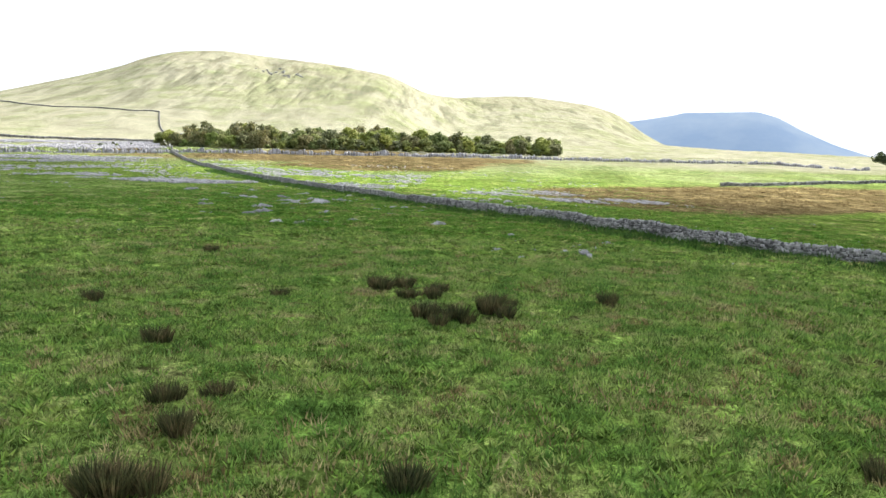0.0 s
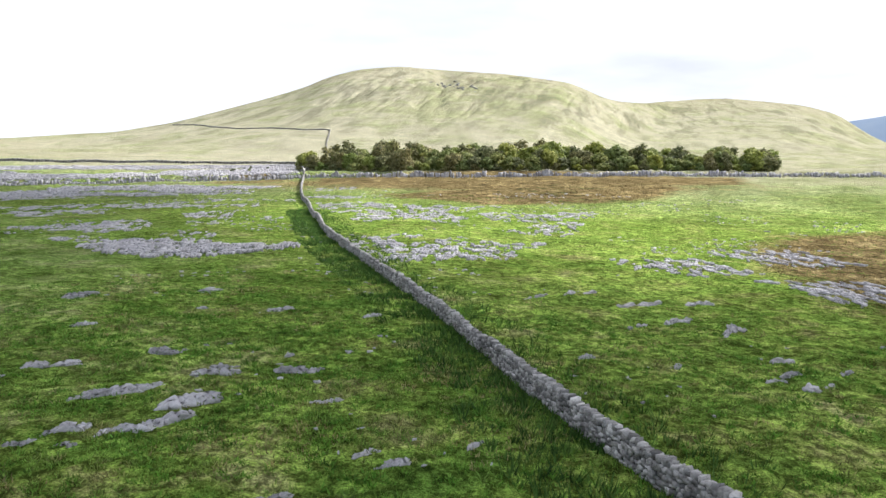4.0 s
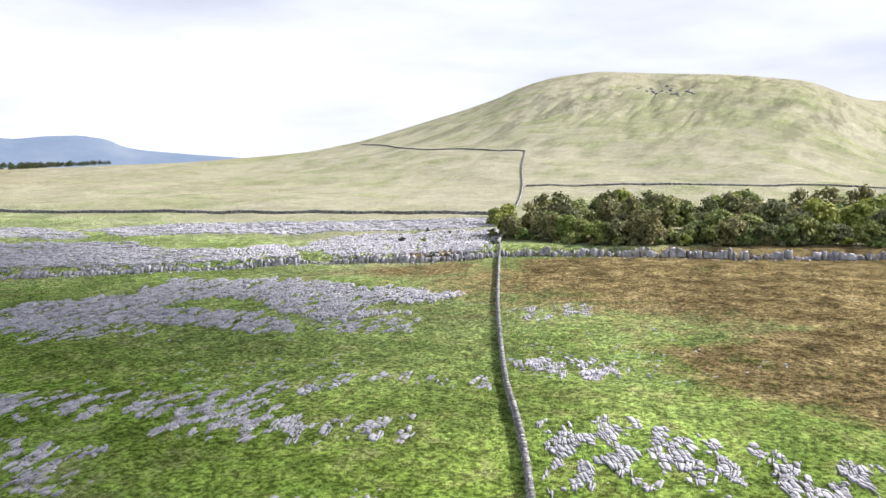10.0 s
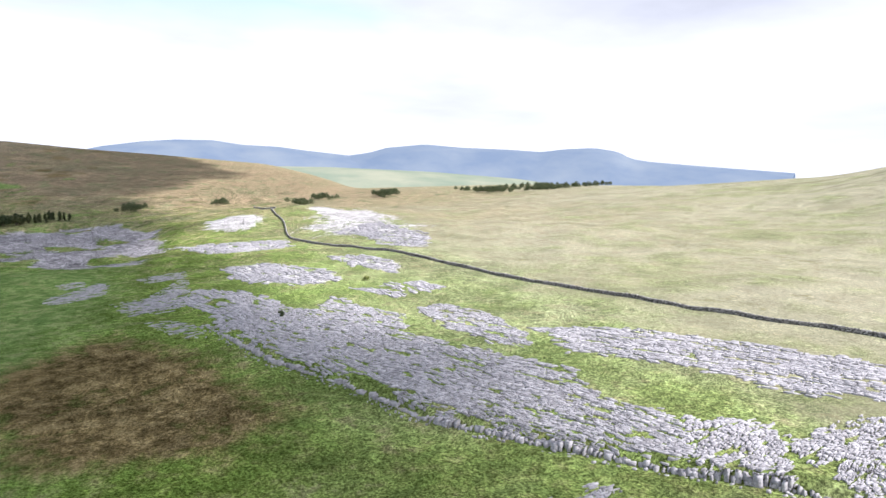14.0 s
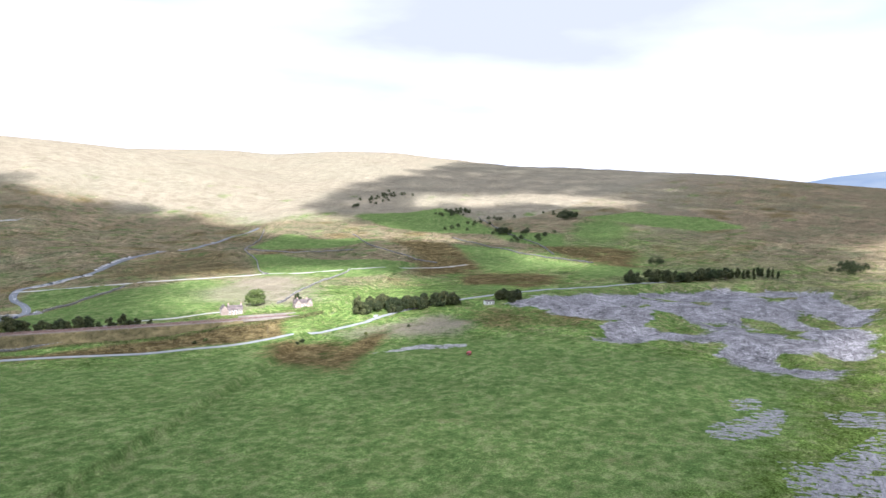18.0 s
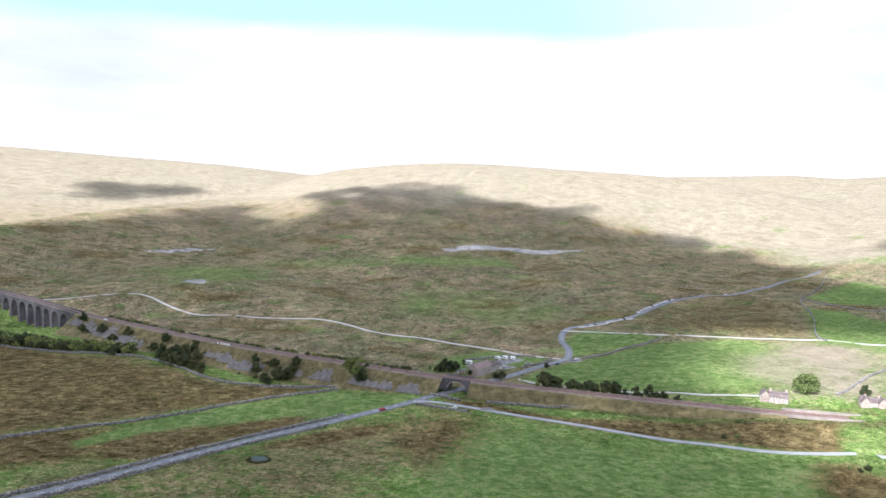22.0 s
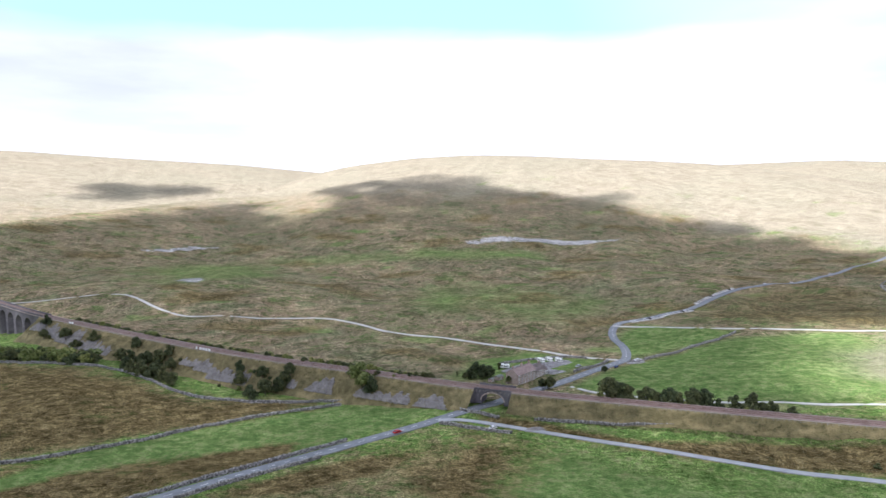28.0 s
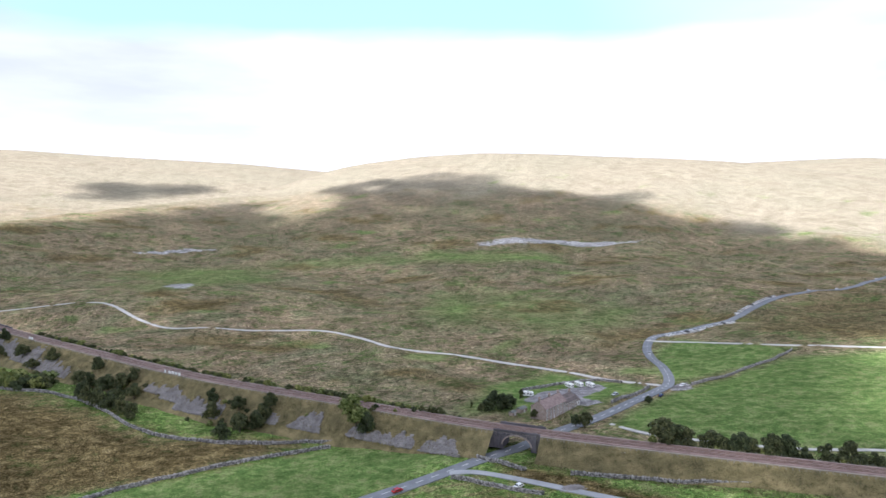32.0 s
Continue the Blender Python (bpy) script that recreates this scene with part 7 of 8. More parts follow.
# ---- fences along the line, sheds and the track behind the trees ----
M_POST = surface("fence_post", (0.16, 0.14, 0.12), (0.30, 0.27, 0.24), (0.42, 0.39, 0.35), 0.8, 9.0)
post_mesh = bpy.data.meshes.new("post")
bm = box(-0.07, 0.07, -0.07, 0.07, -0.4, 1.3, 0.015)
bm.to_mesh(post_mesh)
bm.free()
post_mesh.materials.append(M_POST)
for side in (1, -1):
    line = off(rail_line, 6.6 * side)
    k0, k1 = sorted((at_rail_x(-20), at_rail_x(-570)))
    line = line[k0:k1]
    fence = empty("railway_fence", Matrix.Identity(4), "weathered post and wire fence along the railway", "fence", "railway fences")
    s = np.r_[0, np.cumsum(np.hypot(*np.diff(line, axis=0).T))]
    at = np.linspace(0, s[-1], min(290, int(s[-1] / 2.6)))
    px, py = np.interp(at, s, line[:, 0]), np.interp(at, s, line[:, 1])
    for x, y in zip(px, py):
        ob = new("post", post_mesh)
        ob.parent = fence
        ob.matrix_basis = Matrix.Translation((x, y, bank_z(x, y))) @ Matrix.Rotation(rng.normal(0, 0.05), 4, "X")
    for h in (0.45, 0.85, 1.2):
        v, f = [], []
        for k in range(0, len(px), 3):
            z = bank_z(px[k], py[k]) + h
            v += [(px[k], py[k], z - 0.012), (px[k], py[k], z + 0.012)]
            if len(v) > 2:
                o = len(v) - 4
                f.append((o, o + 1, o + 3, o + 2))
        mesh_ob("wire", v, f, M_STEEL, fence)
npath = spline([(-420, -360), (-434, -341), (-458, -322), (-478, -309), (-494, -301), (-525, -289), (-560, -276), (-585, -266)], 3)
strip("station_track", npath, eased_heights(npath, 0.25), 1.5, M_GRAVEL, "pale gravel track behind trees below the railway", "track")
M_FELT = surface("roof_felt", (0.10, 0.11, 0.10), (0.17, 0.18, 0.165), (0.24, 0.25, 0.23), 0.6, 5.0)
for x, y, w, d, h in ((-380, -400, 6.0, 4.0, 2.6), (-373, -394, 4.0, 3.2, 2.3)):
    shed = empty("shed", pose(x, y, floor_z(x, y), 0, 0, 220), "low grey-roofed shed behind the inn", "shed", "sheds by the inn")
    part("wall", box(-w / 2, w / 2, -d / 2, d / 2, -0.6, h, 0.03), M_HOUSE, shed)
    part("roof", prism([(-d / 2 - 0.2, h), (d / 2 + 0.2, h + 0.02), (0, h + 0.9)], -w / 2 - 0.2, w / 2 + 0.2, "x"), M_FELT, shed, "grey felted roof")
    dr = part("door", box(-0.5, 0.5, -d / 2 - 0.05, -d / 2 + 0.02, 0, 2.0, 0.01), M_WHITE, shed)
    part("door_handle", box(0.32, 0.4, -d / 2 - 0.1, -d / 2 - 0.04, 1.0, 1.06), M_STEEL, dr)


# ---- trees and shrubs ----
def leaf_cards(points, normals, size):
    """Small folded leaf clumps at the places given."""
    n = len(points)
    a = np.cross(normals, rng.normal(size=(n, 3)))
    a /= np.linalg.norm(a, axis=1)[:, None] + 1e-9
    b = np.cross(normals, a)
    s = size * rng.uniform(0.6, 1.3, n)[:, None]
    droop = -normals * s * 0.35
    v = np.stack([points - a * s + droop, points - b * s * 0.7, points + a * s + droop, points + b * s * 0.7], 1).reshape(-1, 3)
    f = (np.array([(0, 1, 3), (1, 2, 3)])[None] + 4 * np.arange(n)[:, None, None]).reshape(-1, 3)
    return v, f


def tree_model(name, label, category, high, wide, lobes, cards, size, material, trunk=0.28, group="", stem=None):
    """A tapered trunk with limbs, and a crown of leaf clumps in uneven lobes with gaps."""
    thing = empty(name, Matrix.Identity(4), label, category, group)
    if stem is None:
        stem = high * 0.28
    centres = []
    for k in range(lobes):
        a, r = k * 2.4 + rng.uniform(-0.5, 0.5), wide * math.sqrt((k + 0.4) / lobes) * 0.62
        z = stem + (high - stem) * (0.0 + 0.74 * rng.uniform(0, 1) * (1 - 0.45 * (r / wide)) + 0.10)
        centres.append((r * math.cos(a), r * math.sin(a), z))
    centres.append((0, 0, high * 0.78))
    bm = tube((0, 0, -0.5), (0, 0, stem), trunk, trunk * 0.75)
    tube((0, 0, stem), (0.1, 0.05, high * 0.75), trunk * 0.75, trunk * 0.2, 6, bm)
    for c in centres[::2]:
        tube((0, 0, stem * rng.uniform(0.7, 1.3)), c, trunk * 0.4, trunk * 0.08, 5, bm)
    part("trunk", bm, M_BARK, thing, "brown bark trunk with limbs")
    pts, nrm = [], []
    for k, c in enumerate(centres):
        m = cards // len(centres)
        d = rng.normal(size=(m, 3))
        d /= np.linalg.norm(d, axis=1)[:, None]
        d[:, 2] = np.where(d[:, 2] < -0.45, -d[:, 2], d[:, 2])
        rad = np.array([wide, wide, (high - stem) * 0.62]) * (0.42 if k < len(centres) - 1 else 0.36) * rng.uniform(0.75, 1.2)
        pts.append(np.array(c) + d * rad * rng.uniform(0.55, 1.08, (m, 1)))
        nrm.append(d + rng.normal(0, 0.35, (m, 3)))
    nrm = np.concatenate(nrm)
    nrm /= np.linalg.norm(nrm, axis=1)[:, None]
    v, f = leaf_cards(np.concatenate(pts), nrm, size)
    ob = new("crown", raw_mesh("crown", v, f, material))
    ob.parent = thing
    return thing


def plant(models, x, y, scale, sink=0.15, z=None):
    m = models[int(rng.integers(len(models)))]
    z = bank_z(x, y) if z is None else z
    at = Matrix.Translation((x, y, z - sink)) @ Matrix.Rotation(rng.uniform(0, 6.3), 4, "Z")
    ob = copy_thing(m, at)
    ob.scale = (scale * rng.uniform(0.88, 1.12), scale * rng.uniform(0.88, 1.12), scale * rng.uniform(0.9, 1.1))
    return ob


M_HAZEL = leaf_mat("olive_foliage", (0.075, 0.080, 0.035), (0.20, 0.20, 0.085), (0.37, 0.36, 0.17))
M_SALLOW = leaf_mat("yellow_green_foliage", (0.12, 0.15, 0.03), (0.27, 0.32, 0.07), (0.46, 0.50, 0.16))
wood = [tree_model("tree", "dense broadleaf tree at the edge of a moorland wood", "tree", 9.5 + 1.3 * k, 7.0 + 0.4 * (k % 3), 11 + k, 1500, 0.74, (M_LEAF, M_HAZEL, M_LEAF, M_SALLOW, M_HAZEL)[k], 0.25, "wood behind the scar", 0.3) for k in range(5)]
thicket = [tree_model("bush", "bushy hazel and thorn filling the foot of a wood", "shrub", 4.6, 4.4, 9, 700, 0.6, (M_LEAF, M_HAZEL, M_SALLOW)[k], 0.1, "thicket along the wood", 0.1) for k in range(3)]
WOOD = [(-186, 458), (-150, 446), (-100, 452), (-40, 474), (60, 505), (86, 514), (88, 560), (50, 560), (-60, 540), (-150, 520), (-200, 490)]
count = 0
for k in range(700):
    x, y = rng.uniform(-205, 155), rng.uniform(440, 570)
    if inside(x, y, WOOD) and count < 118:
        plant(wood, x, y, rng.uniform(0.85, 1.2) * (0.8 if x < -165 else 1.0))
        count += 1
edge_line = spline([(-178, 446), (-140, 440), (-90, 450), (-30, 474), (60, 502), (84, 512)], 6.3)
for x, y in edge_line:
    plant(wood, x + rng.normal(0, 1.2), y + rng.normal(0, 1.5) + 2, rng.uniform(0.55, 0.9))
    plant(thicket, x + rng.normal(0, 2), y - rng.uniform(-1.5, 2), rng.uniform(0.6, 1.1))
retire(wood + thicket)

shrubs = [tree_model("shrub", "low green thorn shrub", "shrub", 3.0, 2.3, 5, 380, 0.36, M_LEAF_DARK if k else M_LEAF, 0.08, "shrubs", 0.25) for k in range(3)]
for x, y, s in ((-207, 422, 0.75), (-198, 424, 0.7), (-199, 446, 0.45), (-213, 451, 0.6), (-500, 350, 1.0), (-432, 294, 1.0), (-170, 428, 0.5), (-150, 436, 0.6)):
    plant(shrubs, x, y, s)

broad = [tree_model("tree", "dark round-headed broadleaf tree", "tree", 10.5, 5.6, 9, 1500, 0.56, M_LEAF_DARK, 0.28, "trees by the railway", 0.8) for k in range(3)]
big = [tree_model("tree", "tall full-crowned ash tree below the embankment", "tree", 15.0, 6.8, 12, 2600, 0.62, M_LEAF, 0.4, "", 2.5)]
round_tree = [tree_model("tree", "large round sycamore beside the station house", "tree", 15.0, 9.0, 13, 3000, 0.65, M_LEAF, 0.5, "", 2.2)]
fir = [tree_model("conifer", "dark narrow conifer among broadleaf trees", "tree", 9.0, 2.1, 6, 800, 0.42, M_LEAF_DARK, 0.2, "", 0.8)]
plant(big, -280, -371, 1.3)
plant(round_tree, -621, -259, 1.2)
for x, y, s in ((-216, -393, 1.25), (-207, -386, 1.0), (-224, -398, 1.1), (-229, -404, 0.95), (-140, -440, 1.1), (-131, -446, 1.2), (-121, -456, 1.25), (-112, -462, 1.15), (-104, -474, 1.0), (-148, -428, 0.9), (-128, -462, 1.0)):
    plant(broad, x, y, s)
verge = off(rail_line, 10.5) if off(rail_line, 10.5)[150, 1] < rail_line[150, 1] else off(rail_line, -10.5)
for x, s in ((-424, 1.5), (-430, 1.3), (-437, 1.1), (-445, 1.3), (-450, 0.8), (-456, 1.3), (-462, 0.9), (-467, 1.2), (-475, 1.3), (-481, 0.9), (-489, 1.0), (-496, 1.3), (-503, 0.8), (-508, 1.0), (-514, 0.8)):
    k = int(np.argmin(np.abs(verge[:, 0] - x)))
    plant(broad, verge[k, 0] + rng.normal(0, 1), verge[k, 1] - rng.uniform(0, 4), s)
    plant(shrubs, verge[k, 0] + rng.normal(0, 4), verge[k, 1] - rng.uniform(-3, 3), rng.uniform(0.9, 1.5))
for x, y, s in ((-370, -407, 1.2), (-361, -407, 0.95), (-366, -412, 1.1), (-376, -412, 0.8), (-404, -357, 1.0), (-400, -360, 0.7), (-382, -379, 0.55), (-356, -404, 0.6), (-456, -390, 0.6)):
    plant(broad, x, y, s)
plant(fir, -387, -428, 0.85)
plant(fir, -352, -415, 0.5)
plant(broad, -668, -252, 0.8)
for k in range(46):
    x = rng.choice([rng.uniform(-165, -95), rng.uniform(-240, -205), rng.uniform(-70, 20), rng.uniform(-330, -30)], p=[0.35, 0.25, 0.25, 0.15])
    j = at_rail_x(x)
    p = rail_line[j] + south_n[j] * rng.uniform(13, 29)
    plant(broad if rng.uniform() < 0.45 else shrubs, p[0] + rng.normal(0, 2), p[1], rng.uniform(0.7, 1.15))
for k in range(len(rail_line)):
    x, y = verge[k]
    if -330 < x < -20 and swell(x, y, 17, 3) > -0.55:
        for q in range(2):
            plant(shrubs, x + rng.normal(0, 1.6), y + rng.normal(1.0, 1.6), rng.uniform(1.0, 1.9))
for k in range(120):
    x = rng.uniform(-75, 80)
    y = np.interp(x, [-90, -45, 10, 60, 90], [-477, -501, -518, -545, -560]) - 4 - 26 * rng.uniform(0, 1) ** 1.4
    plant(shrubs, x, y, rng.uniform(2.0, 3.6))
for k in range(16):
    x = rng.uniform(-345, -230)
    plant(shrubs, x, np.interp(x, [-345, -230], [-362, -398]) + rng.uniform(-6, 5), rng.uniform(0.5, 1.1))
for k in range(48):
    x = rng.uniform(-725, -652)
    plant(broad, x, np.interp(x, [-725, -652], [-86, -150]) - rng.uniform(2, 34), rng.uniform(0.9, 1.3))
for k in range(14):
    plant(broad, rng.uniform(-772, -748), rng.uniform(-78, -54), rng.uniform(0.7, 1.0))
for k in range(76):
    s = rng.uniform(0, 1)
    plant(fir if s > 0.72 else broad, -1000 - 160 * s + rng.normal(0, 5), -46 + 134 * s + rng.normal(0, 9), rng.uniform(1.0, 1.55))
far_trees = []
for cx, cy, n, w, h in ((-1779, -491, 26, 30, 8), (-1473, -493, 14, 22, 9), (-1682, -763, 16, 50, 10), (-1754, -1066, 26, 70, 30), (-1600, -1039, 5, 8, 5), (-1500, -453, 5, 10, 4), (-1215, -73, 4, 8, 4), (-1580, -620, 14, 90, 20), (-1440, -400, 12, 70, 18),
                        (-1370, 598, 14, 22, 14), (-1373, 475, 16, 60, 14), (-1429, 814, 22, 60, 30), (-1454, 949, 34, 90, 60), (-1443, 1058, 30, 90, 50), (-1356, 300, 10, 30, 10), (-1240, 420, 14, 70, 12), (-1415, 612, 22, 40, 14), (-1384, 842, 44, 50, 40), (-1340, 925, 20, 30, 20), (-1250, 168, 16, 40, 12), (-1846, -525, 24, 30, 30), (-1700, -770, 18, 60, 40), (-1486, -500, 12, 10, 16), (420, 640, 14, 50, 8), (610, 640, 8, 30, 6)):
    for k in range(n):
        far_trees.append((cx + rng.normal(0, w * 0.6), cy + rng.normal(0, h * 0.8), rng.uniform(0.9, 1.5)))
crown = [o for o in broad[0].children if o.name.startswith("crown")][0].data
cv = np.empty(len(crown.vertices) * 3)
crown.vertices.foreach_get("co", cv)
cv = cv.reshape(-1, 3)
cf = np.array([p.vertices[:] for p in crown.polygons])
pick = np.arange(len(cf) // 2) % 5 == 0
cf = cf[np.repeat(pick, 2)]
vs, fs = [], []
for k, (x, y, s) in enumerate(far_trees):
    a = rng.uniform(0, 6.3)
    w = (cv * np.array([s, s, s])) @ np.array([[math.cos(a), math.sin(a), 0], [-math.sin(a), math.cos(a), 0], [0, 0, 1]])
    vs.append(w + (x, y, floor_z(x, y) - 0.3))
    fs.append(cf + k * len(cv))
tagged(new("far_trees", raw_mesh("far_trees", np.concatenate(vs), np.concatenate(fs), M_LEAF_DARK)), "distant dark copses and farm trees across the dale", "trees", kind="stuff")
for x, y, s in ((-560, -130, 1.2), (-553, -128, 0.8), (-520, -196, 1.0), (-513, -199, 1.1), (-600, -100, 1.0), (-636, -86, 0.9)):
    plant(shrubs, x, y, s)
retire(broad + big + round_tree + fir + shrubs)


# ---- grass, rushes and heather ----
def blades(x, y, high, wide, count, lean, material, name, label, category, z=None, fat=0.05):
    """Tufts of curved blades, all in one mesh."""
    n = len(x)
    z = floor_zs(np.c_[x, y]) if z is None else z
    x, y, z = (np.repeat(v, count) for v in (x, y, z))
    high, wide = np.repeat(high, count), np.repeat(wide, count)
    m = len(x)
    a, t = rng.uniform(0, 6.283, m), rng.uniform(0, 6.283, m)
    r = wide * np.sqrt(rng.uniform(0, 1, m))
    bx, by = x + r * np.cos(a), y + r * np.sin(a)
    h = high * rng.uniform(0.55, 1.15, m)
    out = lean * h * rng.uniform(0.3, 1.2, m)
    dx, dy = np.cos(a), np.sin(a)
    half = 0.44 * fat + fat * h
    px, py = -np.sin(t) * half, np.cos(t) * half
    v = np.stack([np.stack([bx - px, by - py, z - 0.05], -1), np.stack([bx + px, by + py, z - 0.05], -1), np.stack([bx + dx * out, by + dy * out, z + h], -1)], 1).reshape(-1, 3)
    ob = new(name, raw_mesh(name, v, np.arange(3 * m).reshape(-1, 3), material))
    return tagged(ob, label, category, kind="stuff")


def field(n, x0, x1, y0, y1):
    return rng.uniform(x0, x1, n), rng.uniform(y0, y1, n)


x, y = field(120000, -55, 70, 9, 165)
d = np.hypot(x - np.interp(y, [0, 30, 80, 165], [0, 5, 4, -38]), 0)
keep = rng.uniform(0, 1, len(x)) < np.clip(1.25 - d / 55, 0.15, 1) * np.clip(1.35 - y / 150, 0.25, 1)
x, y = x[keep], y[keep]
patch = swell(x, y, 5.5, 3) + 0.6 * swell(x, y, 1.7, 5) + 0.5 * swell(x, y, 19, 2)
dry = patch > 0.62 - 0.35 * np.exp(-((y - 20) / 14) ** 2)
g = ~dry & (swell(x, y, 2.3, 9) > -0.45)
for m, mat in ((g & (y < 70), M_GRASS), (g & (y >= 70), M_PASTURE)):
    blades(x[m], y[m], 0.12 + 0.20 * np.clip(patch[m] + 0.5, 0, 1), np.full(m.sum(), 0.30), 7, 0.9, mat, "grass", "rough green pasture grass in uneven tussocks", "grass")
blades(x[dry], y[dry], 0.16 + 0.14 * rng.uniform(0, 1, dry.sum()), np.full(dry.sum(), 0.25), 5, 0.8, M_DRYGRASS, "dry_grass", "faded straw and brown grass tussocks", "grass")
M_TUSSOCK = sward_mat("tussocks", [(0.092, 0.170, 0.030), (0.176, 0.300, 0.050), (0.276, 0.385, 0.080), (0.40, 0.42, 0.15)], 0.9)
x, y = field(76000, -60, 62, 9, 150)
keep = (np.abs(x - np.interp(y, [10, 40, 80, 150], [0, 2, 0, -20])) < 7 + 0.62 * y) & (swell(x, y, 1.6, 3) + 0.7 * swell(x, y, 6, 8) > -0.25) & (away(x, y, wall_line[::10])[0] > 0.8) & (rng.uniform(0, 1, len(x)) < np.clip(1.3 - y / 140, 0.3, 1))
x, y = x[keep], y[keep]
for m, mat in ((y < 70, M_TUSSOCK), (y >= 70, M_PASTURE)):
    blades(x[m], y[m], rng.uniform(0.10, 0.26, m.sum()) * (1 + 0.5 * swell(x[m], y[m], 4, 2)), rng.uniform(0.10, 0.24, m.sum()), 10, 1.5, mat, "tussocks", "thick uneven green tussocks of pasture grass", "grass", fat=0.10)
x, y = field(50000, -24, 27, 10, 56)
patch = swell(x, y, 0.9, 3) + 0.7 * swell(x, y, 2.6, 5)
keep = (np.abs(x) < 4 + 0.55 * y) & (patch > -0.35)
x, y, patch = x[keep], y[keep], patch[keep]
straw = patch + 0.8 * swell(x, y, 4.5, 11) > 1.0
for m, mat, name, label in ((~straw, M_GRASS, "turf_tussocks", "short uneven tussocks of green pasture grass"), (straw, M_DRYGRASS, "withered_tussocks", "withered yellow-brown tussocks in pasture")):
    blades(x[m], y[m], 0.09 + 0.13 * np.clip(patch[m] + 0.4, 0, 1.2), np.full(m.sum(), 0.16), 6, 1.0, mat, name, label, "grass")
x, y = field(26000, -130, 75, 90, 330)
w = away(x, y, wall_line[::10])[0]
keep = (swell(x, y, 7, 4) + 0.6 * swell(x, y, 2.2, 6) > -0.1) | ((w < 4.5) & (w > 0.6))
x, y, w = x[keep], y[keep], w[keep]
blades(x, y, np.where(w < 4.5, 0.45, 0.24) * rng.uniform(0.6, 1.3, len(x)), np.full(len(x), 0.42), 6, 0.7, M_PASTURE, "tussock_grass", "rank green tussocks along the wall and over the pasture", "grass")
for x, y, s, n in ((-11.2, 27, 0.75, 1), (-7.1, 18.4, 0.6, 1), (-8.4, 20.6, 0.55, 1), (-7.1, 21.5, 0.5, 1), (-7.7, 14.8, 0.8, 2), (-6.4, 14.9, 0.75, 1), (0.2, 33.2, 0.8, 3), (2.2, 33.9, 0.8, 3), (3.4, 36.5, 0.8, 1), (-2.6, 40, 0.75, 3), (-1.2, 38, 0.6, 2), (0.1, 40.8, 0.6, 1), (-17, 33.3, 0.55, 1), (9.2, 38, 0.75, 1), (-0.6, 15.6, 0.75, 1), (12.1, 17.9, 0.65, 1), (-16.9, 51.1, 0.75, 1), (-8.4, 37.4, 0.4, 1)):
    for k in range(2 * n):
        px, py = np.array([x + rng.normal(0, 0.3 * n)]), np.array([y + rng.normal(0, 0.15 * n)])
        ob = blades(px, py, np.array([s * rng.uniform(0.7, 1.05)]), np.array([0.34]), 240, 0.6, M_RUSH, "rush_clump", "dark brown-green clump of soft rush in pasture", "plant", fat=0.028)
        del ob["kind"]
        ob["group"] = "rush clumps"
bx, by = field(16000, -160, 190, 145, 460)
k = np.zeros(len(bx))
for poly in BRACKEN:
    k = np.maximum(k, soft_inside(bx, by, poly, 10))
keep = (np.maximum(k, blob(bx, by, *brown[0])) > 0.5) & (swell(bx, by, 8, 2) > -0.4)
blades(bx[keep], by[keep], rng.uniform(0.3, 0.6, keep.sum()), np.full(keep.sum(), 0.6), 6, 0.8, leaf_mat("bracken", (0.06, 0.036, 0.018), (0.125, 0.075, 0.030), (0.20, 0.13, 0.055)), "bracken", "rust-brown dying bracken", "bracken")

at = rng.integers(0, len(wall_line), 14000)
side = rng.choice([1, -1], 14000, p=[0.8, 0.2]) * (1 if sides_of(wall_line)[200][0] < 0 else -1)
out = 0.5 + 6.0 * rng.uniform(0, 1, 14000) ** 1.5
x = wall_line[at, 0] + sides_of(wall_line)[at, 0] * side * out
y = wall_line[at, 1] + sides_of(wall_line)[at, 1] * side * out
keep = (y > 40) & (y < 260) & (swell(x, y, 9, 3) + swell(x, y, 3, 5) > -0.5)
blades(x[keep], y[keep], rng.uniform(0.3, 0.75, keep.sum()), np.full(keep.sum(), 0.35), 7, 0.7, sward_mat("rank_grass", [(0.03, 0.07, 0.014), (0.06, 0.13, 0.025), (0.11, 0.19, 0.04)], 0.8), "rank_grass", "rank dark green grass and nettles beside the drystone wall", "grass")

# a round peaty pool in the meadow by the road
bm = bmesh.new()
rim = []
for k in range(22):
    a = 2 * math.pi * k / 22
    w = 1 + 0.14 * math.sin(2.3 * a + 1) + 0.09 * math.sin(5 * a)
    rim.append(bm.verts.new((-215 + 4.6 * w * math.cos(a), -191 + 5.2 * w * math.sin(a), 0)))
surface_z = max(floor_z(v.co.x, v.co.y) for v in rim) + 0.06
for v in rim:
    v.co.z = surface_z
lid = bm.faces.new(rim)
for f in bmesh.ops.extrude_face_region(bm, geom=[lid])["geom"]:
    if isinstance(f, bmesh.types.BMVert):
        f.co.z -= 1.6
bmesh.ops.recalc_face_normals(bm, faces=bm.faces[:])
tagged(part("pond", bm, plain("peaty_water", (0.035, 0.045, 0.03), 0.35, spec=0.2), None), "small dark pool in rough meadow", "pond", kind="structure")
a = rng.uniform(0, 6.283, 420)
x, y = -215 + 5.0 * np.cos(a) * rng.uniform(0.8, 1.4, 420), -191 + 5.6 * np.sin(a) * rng.uniform(0.8, 1.4, 420)
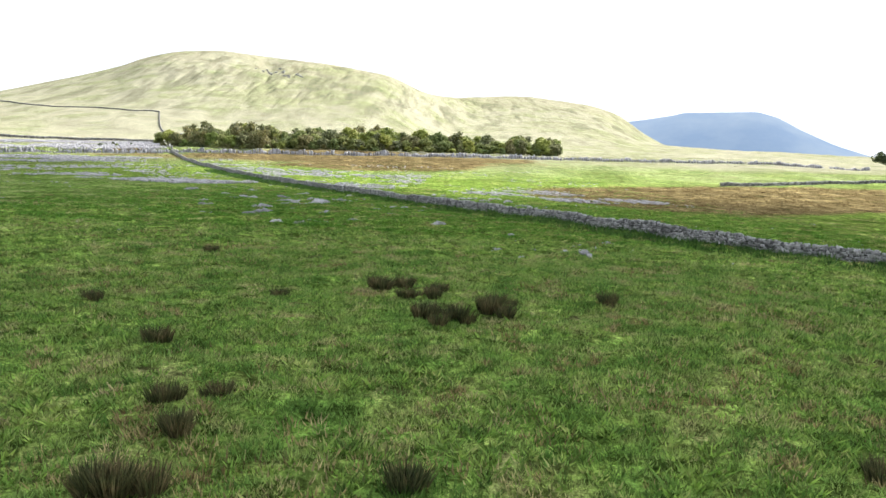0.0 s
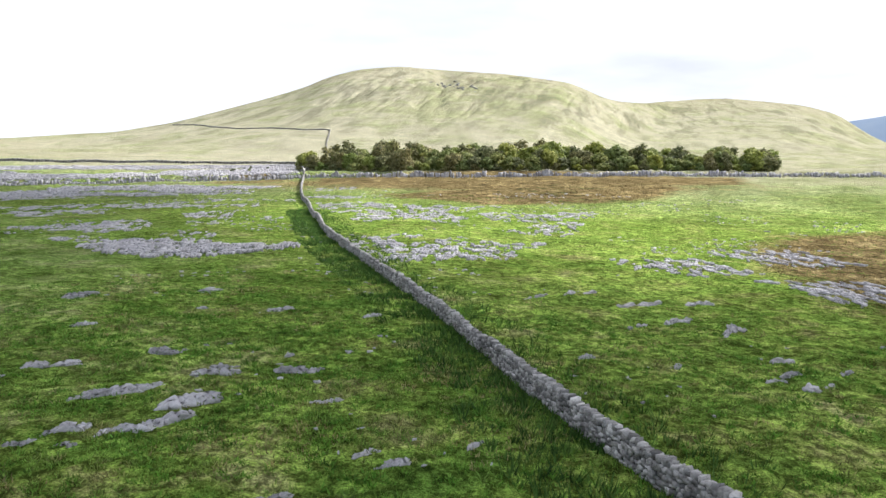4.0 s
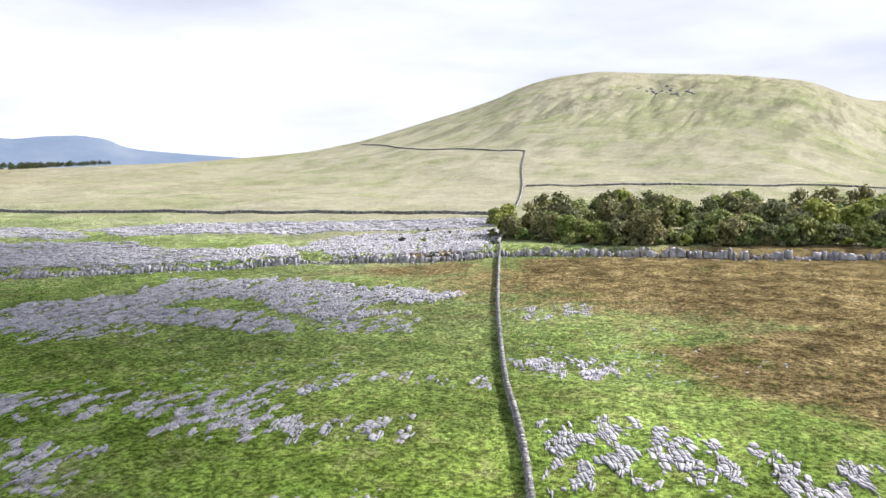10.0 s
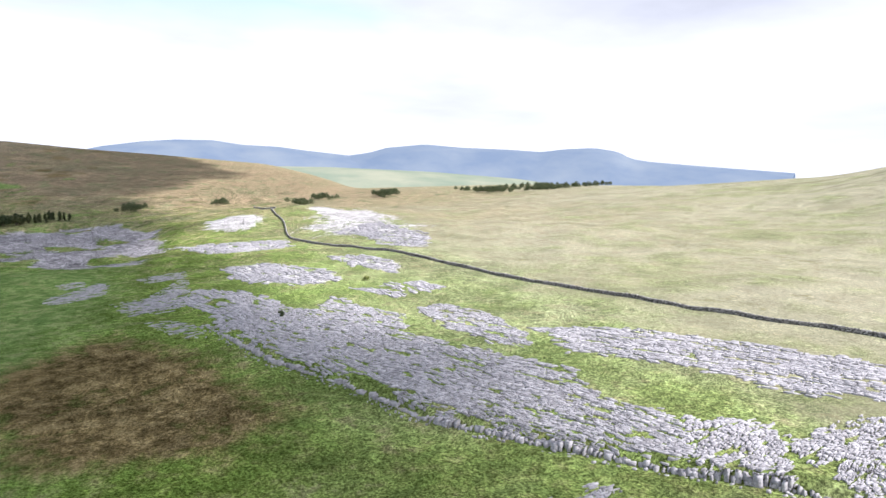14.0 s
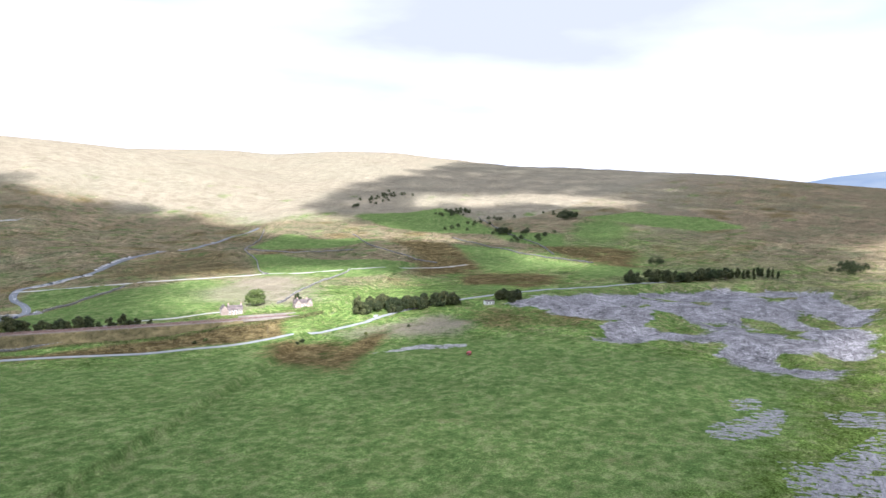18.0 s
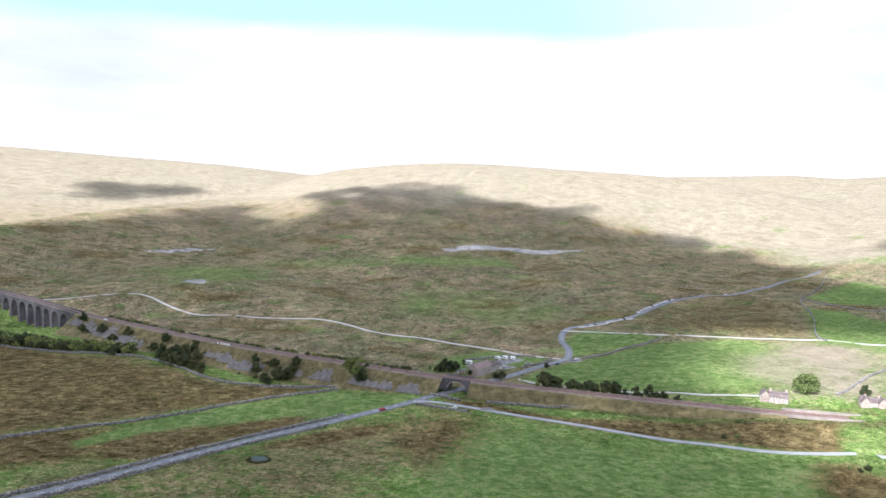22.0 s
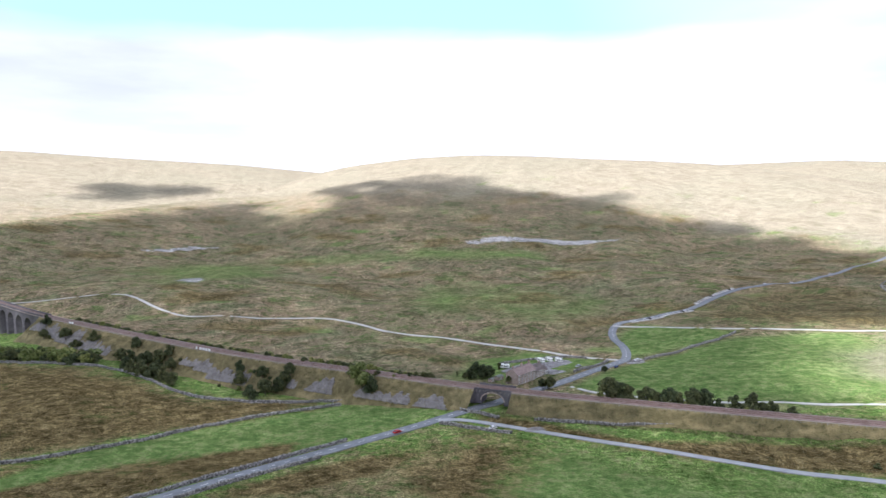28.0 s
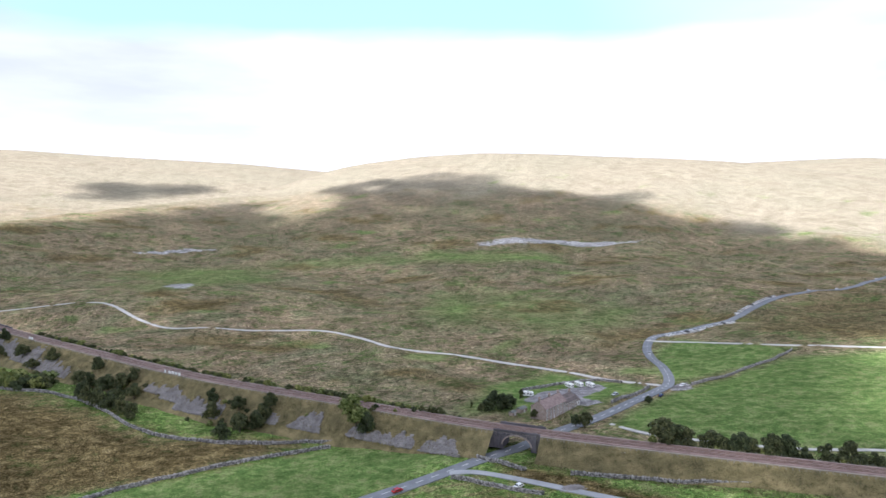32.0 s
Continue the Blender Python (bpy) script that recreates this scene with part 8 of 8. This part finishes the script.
blades(x, y, rng.uniform(0.5, 1.3, 420), np.full(420, 0.6), 9, 0.6, M_RUSH, "pool_rushes", "dark rushes ringing a small pool", "plant")

# rough grazing: clumps of sedge and heather over the moor
M_SEDGE = sward_mat("moor_sedge", [(0.07, 0.062, 0.035), (0.17, 0.135, 0.075), (0.28, 0.21, 0.13), (0.14, 0.15, 0.065)], 0.02)
M_BENT = sward_mat("pale_bent_grass", [(0.20, 0.19, 0.09), (0.36, 0.32, 0.19), (0.48, 0.43, 0.27)], 0.05)
M_FIELD = sward_mat("meadow_tufts", [(0.07, 0.105, 0.028), (0.11, 0.15, 0.042), (0.15, 0.175, 0.058), (0.20, 0.185, 0.085)], 0.06)


def clumps(n, x0, x1, y0, y1, high, wide, material, name, label, test, seed):
    x, y = field(n, x0, x1, y0, y1)
    keep = test(x, y) & (swell(x, y, 26, seed) + 0.7 * swell(x, y, 8, seed + 2) > -0.35)
    x, y = x[keep], y[keep]
    return blades(x, y, high * rng.uniform(0.5, 1.3, len(x)), np.full(len(x), wide), 4, 1.1, material, name, label, "grass")


rail_y = np.array(sorted(RAIL))


def off_tracks(x, y):
    ok = np.ones(len(x), bool)
    for line, w in ((road_line[::6], 9), (lane_line[::5], 8), (track_line[::4], 7), (farm_line[::4], 6), (rail_line[::3], 26)):
        ok &= away(x, y, line)[0] > w
    return ok


clumps(60000, -900, 260, -1250, -250, 0.55, 0.9, M_SEDGE, "moor_sedge", "brown and olive sedge clumps over the wet moor", lambda x, y: (y < np.interp(x, rail_y[:, 0], rail_y[:, 1]) - 14) & off_tracks(x, y) & (np.maximum.reduce([blob(x, y, *a) for a in lush]) < 0.4), 3)
clumps(34000, -330, 220, -560, -120, 0.55, 0.8, M_SEDGE, "bog_grass", "rough brown bog grass and rushes beside the road", lambda x, y: (y > np.interp(x, rail_y[:, 0], rail_y[:, 1]) + 26) & off_tracks(x, y) & (np.maximum.reduce([blob(x, y, *a) for a in brown]) > 0.35), 5)
clumps(22000, -640, 60, -270, 330, 0.26, 0.7, M_FIELD, "meadow_tufts", "uneven green tufts of grazed pasture", lambda x, y: off_tracks(x, y) & (y < 300 + 0 * x), 7)
clumps(26000, -700, 250, 400, 900, 0.4, 1.0, M_BENT, "pale_bent_grass", "pale bleached bent grass on the plain", lambda x, y: y > 430, 9)
clumps(9000, -640, -340, -330, -150, 0.6, 0.8, M_BENT, "embankment_hay", "long pale grass below the embankment", lambda x, y: (y > np.interp(x, rail_y[:, 0], rail_y[:, 1]) + 12) & (away(x, y, lane_line[::5])[0] > 4) & (y < np.interp(x, [-640, -561, -440, -343], [-160, -156, -230, -292])), 11)
s = rng.uniform(rail_s[i_via], rail_s[at_rail_x(-640)], 26000)
w = rng.uniform(6.2, 22, len(s)) * np.where(rng.uniform(0, 1, len(s)) < 0.7, 1, -1) * (1 if south_n[i_br] @ rail_n[i_br] > 0 else -1)
x = np.interp(s, rail_s, rail_line[:, 0]) + np.interp(s, rail_s, rail_n[:, 0]) * w
y = np.interp(s, rail_s, rail_line[:, 1]) + np.interp(s, rail_s, rail_n[:, 1]) * w
ok = np.hypot(x + 356, y + 336) > 22
x, y = x[ok], y[ok]
blades(x, y, 0.85 * rng.uniform(0.5, 1.4, len(x)), np.full(len(x), 1.0), 6, 1.0, sward_mat("bank_grass", [(0.045, 0.05, 0.02), (0.13, 0.125, 0.055), (0.32, 0.27, 0.145), (0.085, 0.11, 0.04)], 0.3), "bank_grass", "rank unmown grass on the embankment sides", "grass", z=np.array([bank_z(a, b) for a, b in zip(x, y)]))
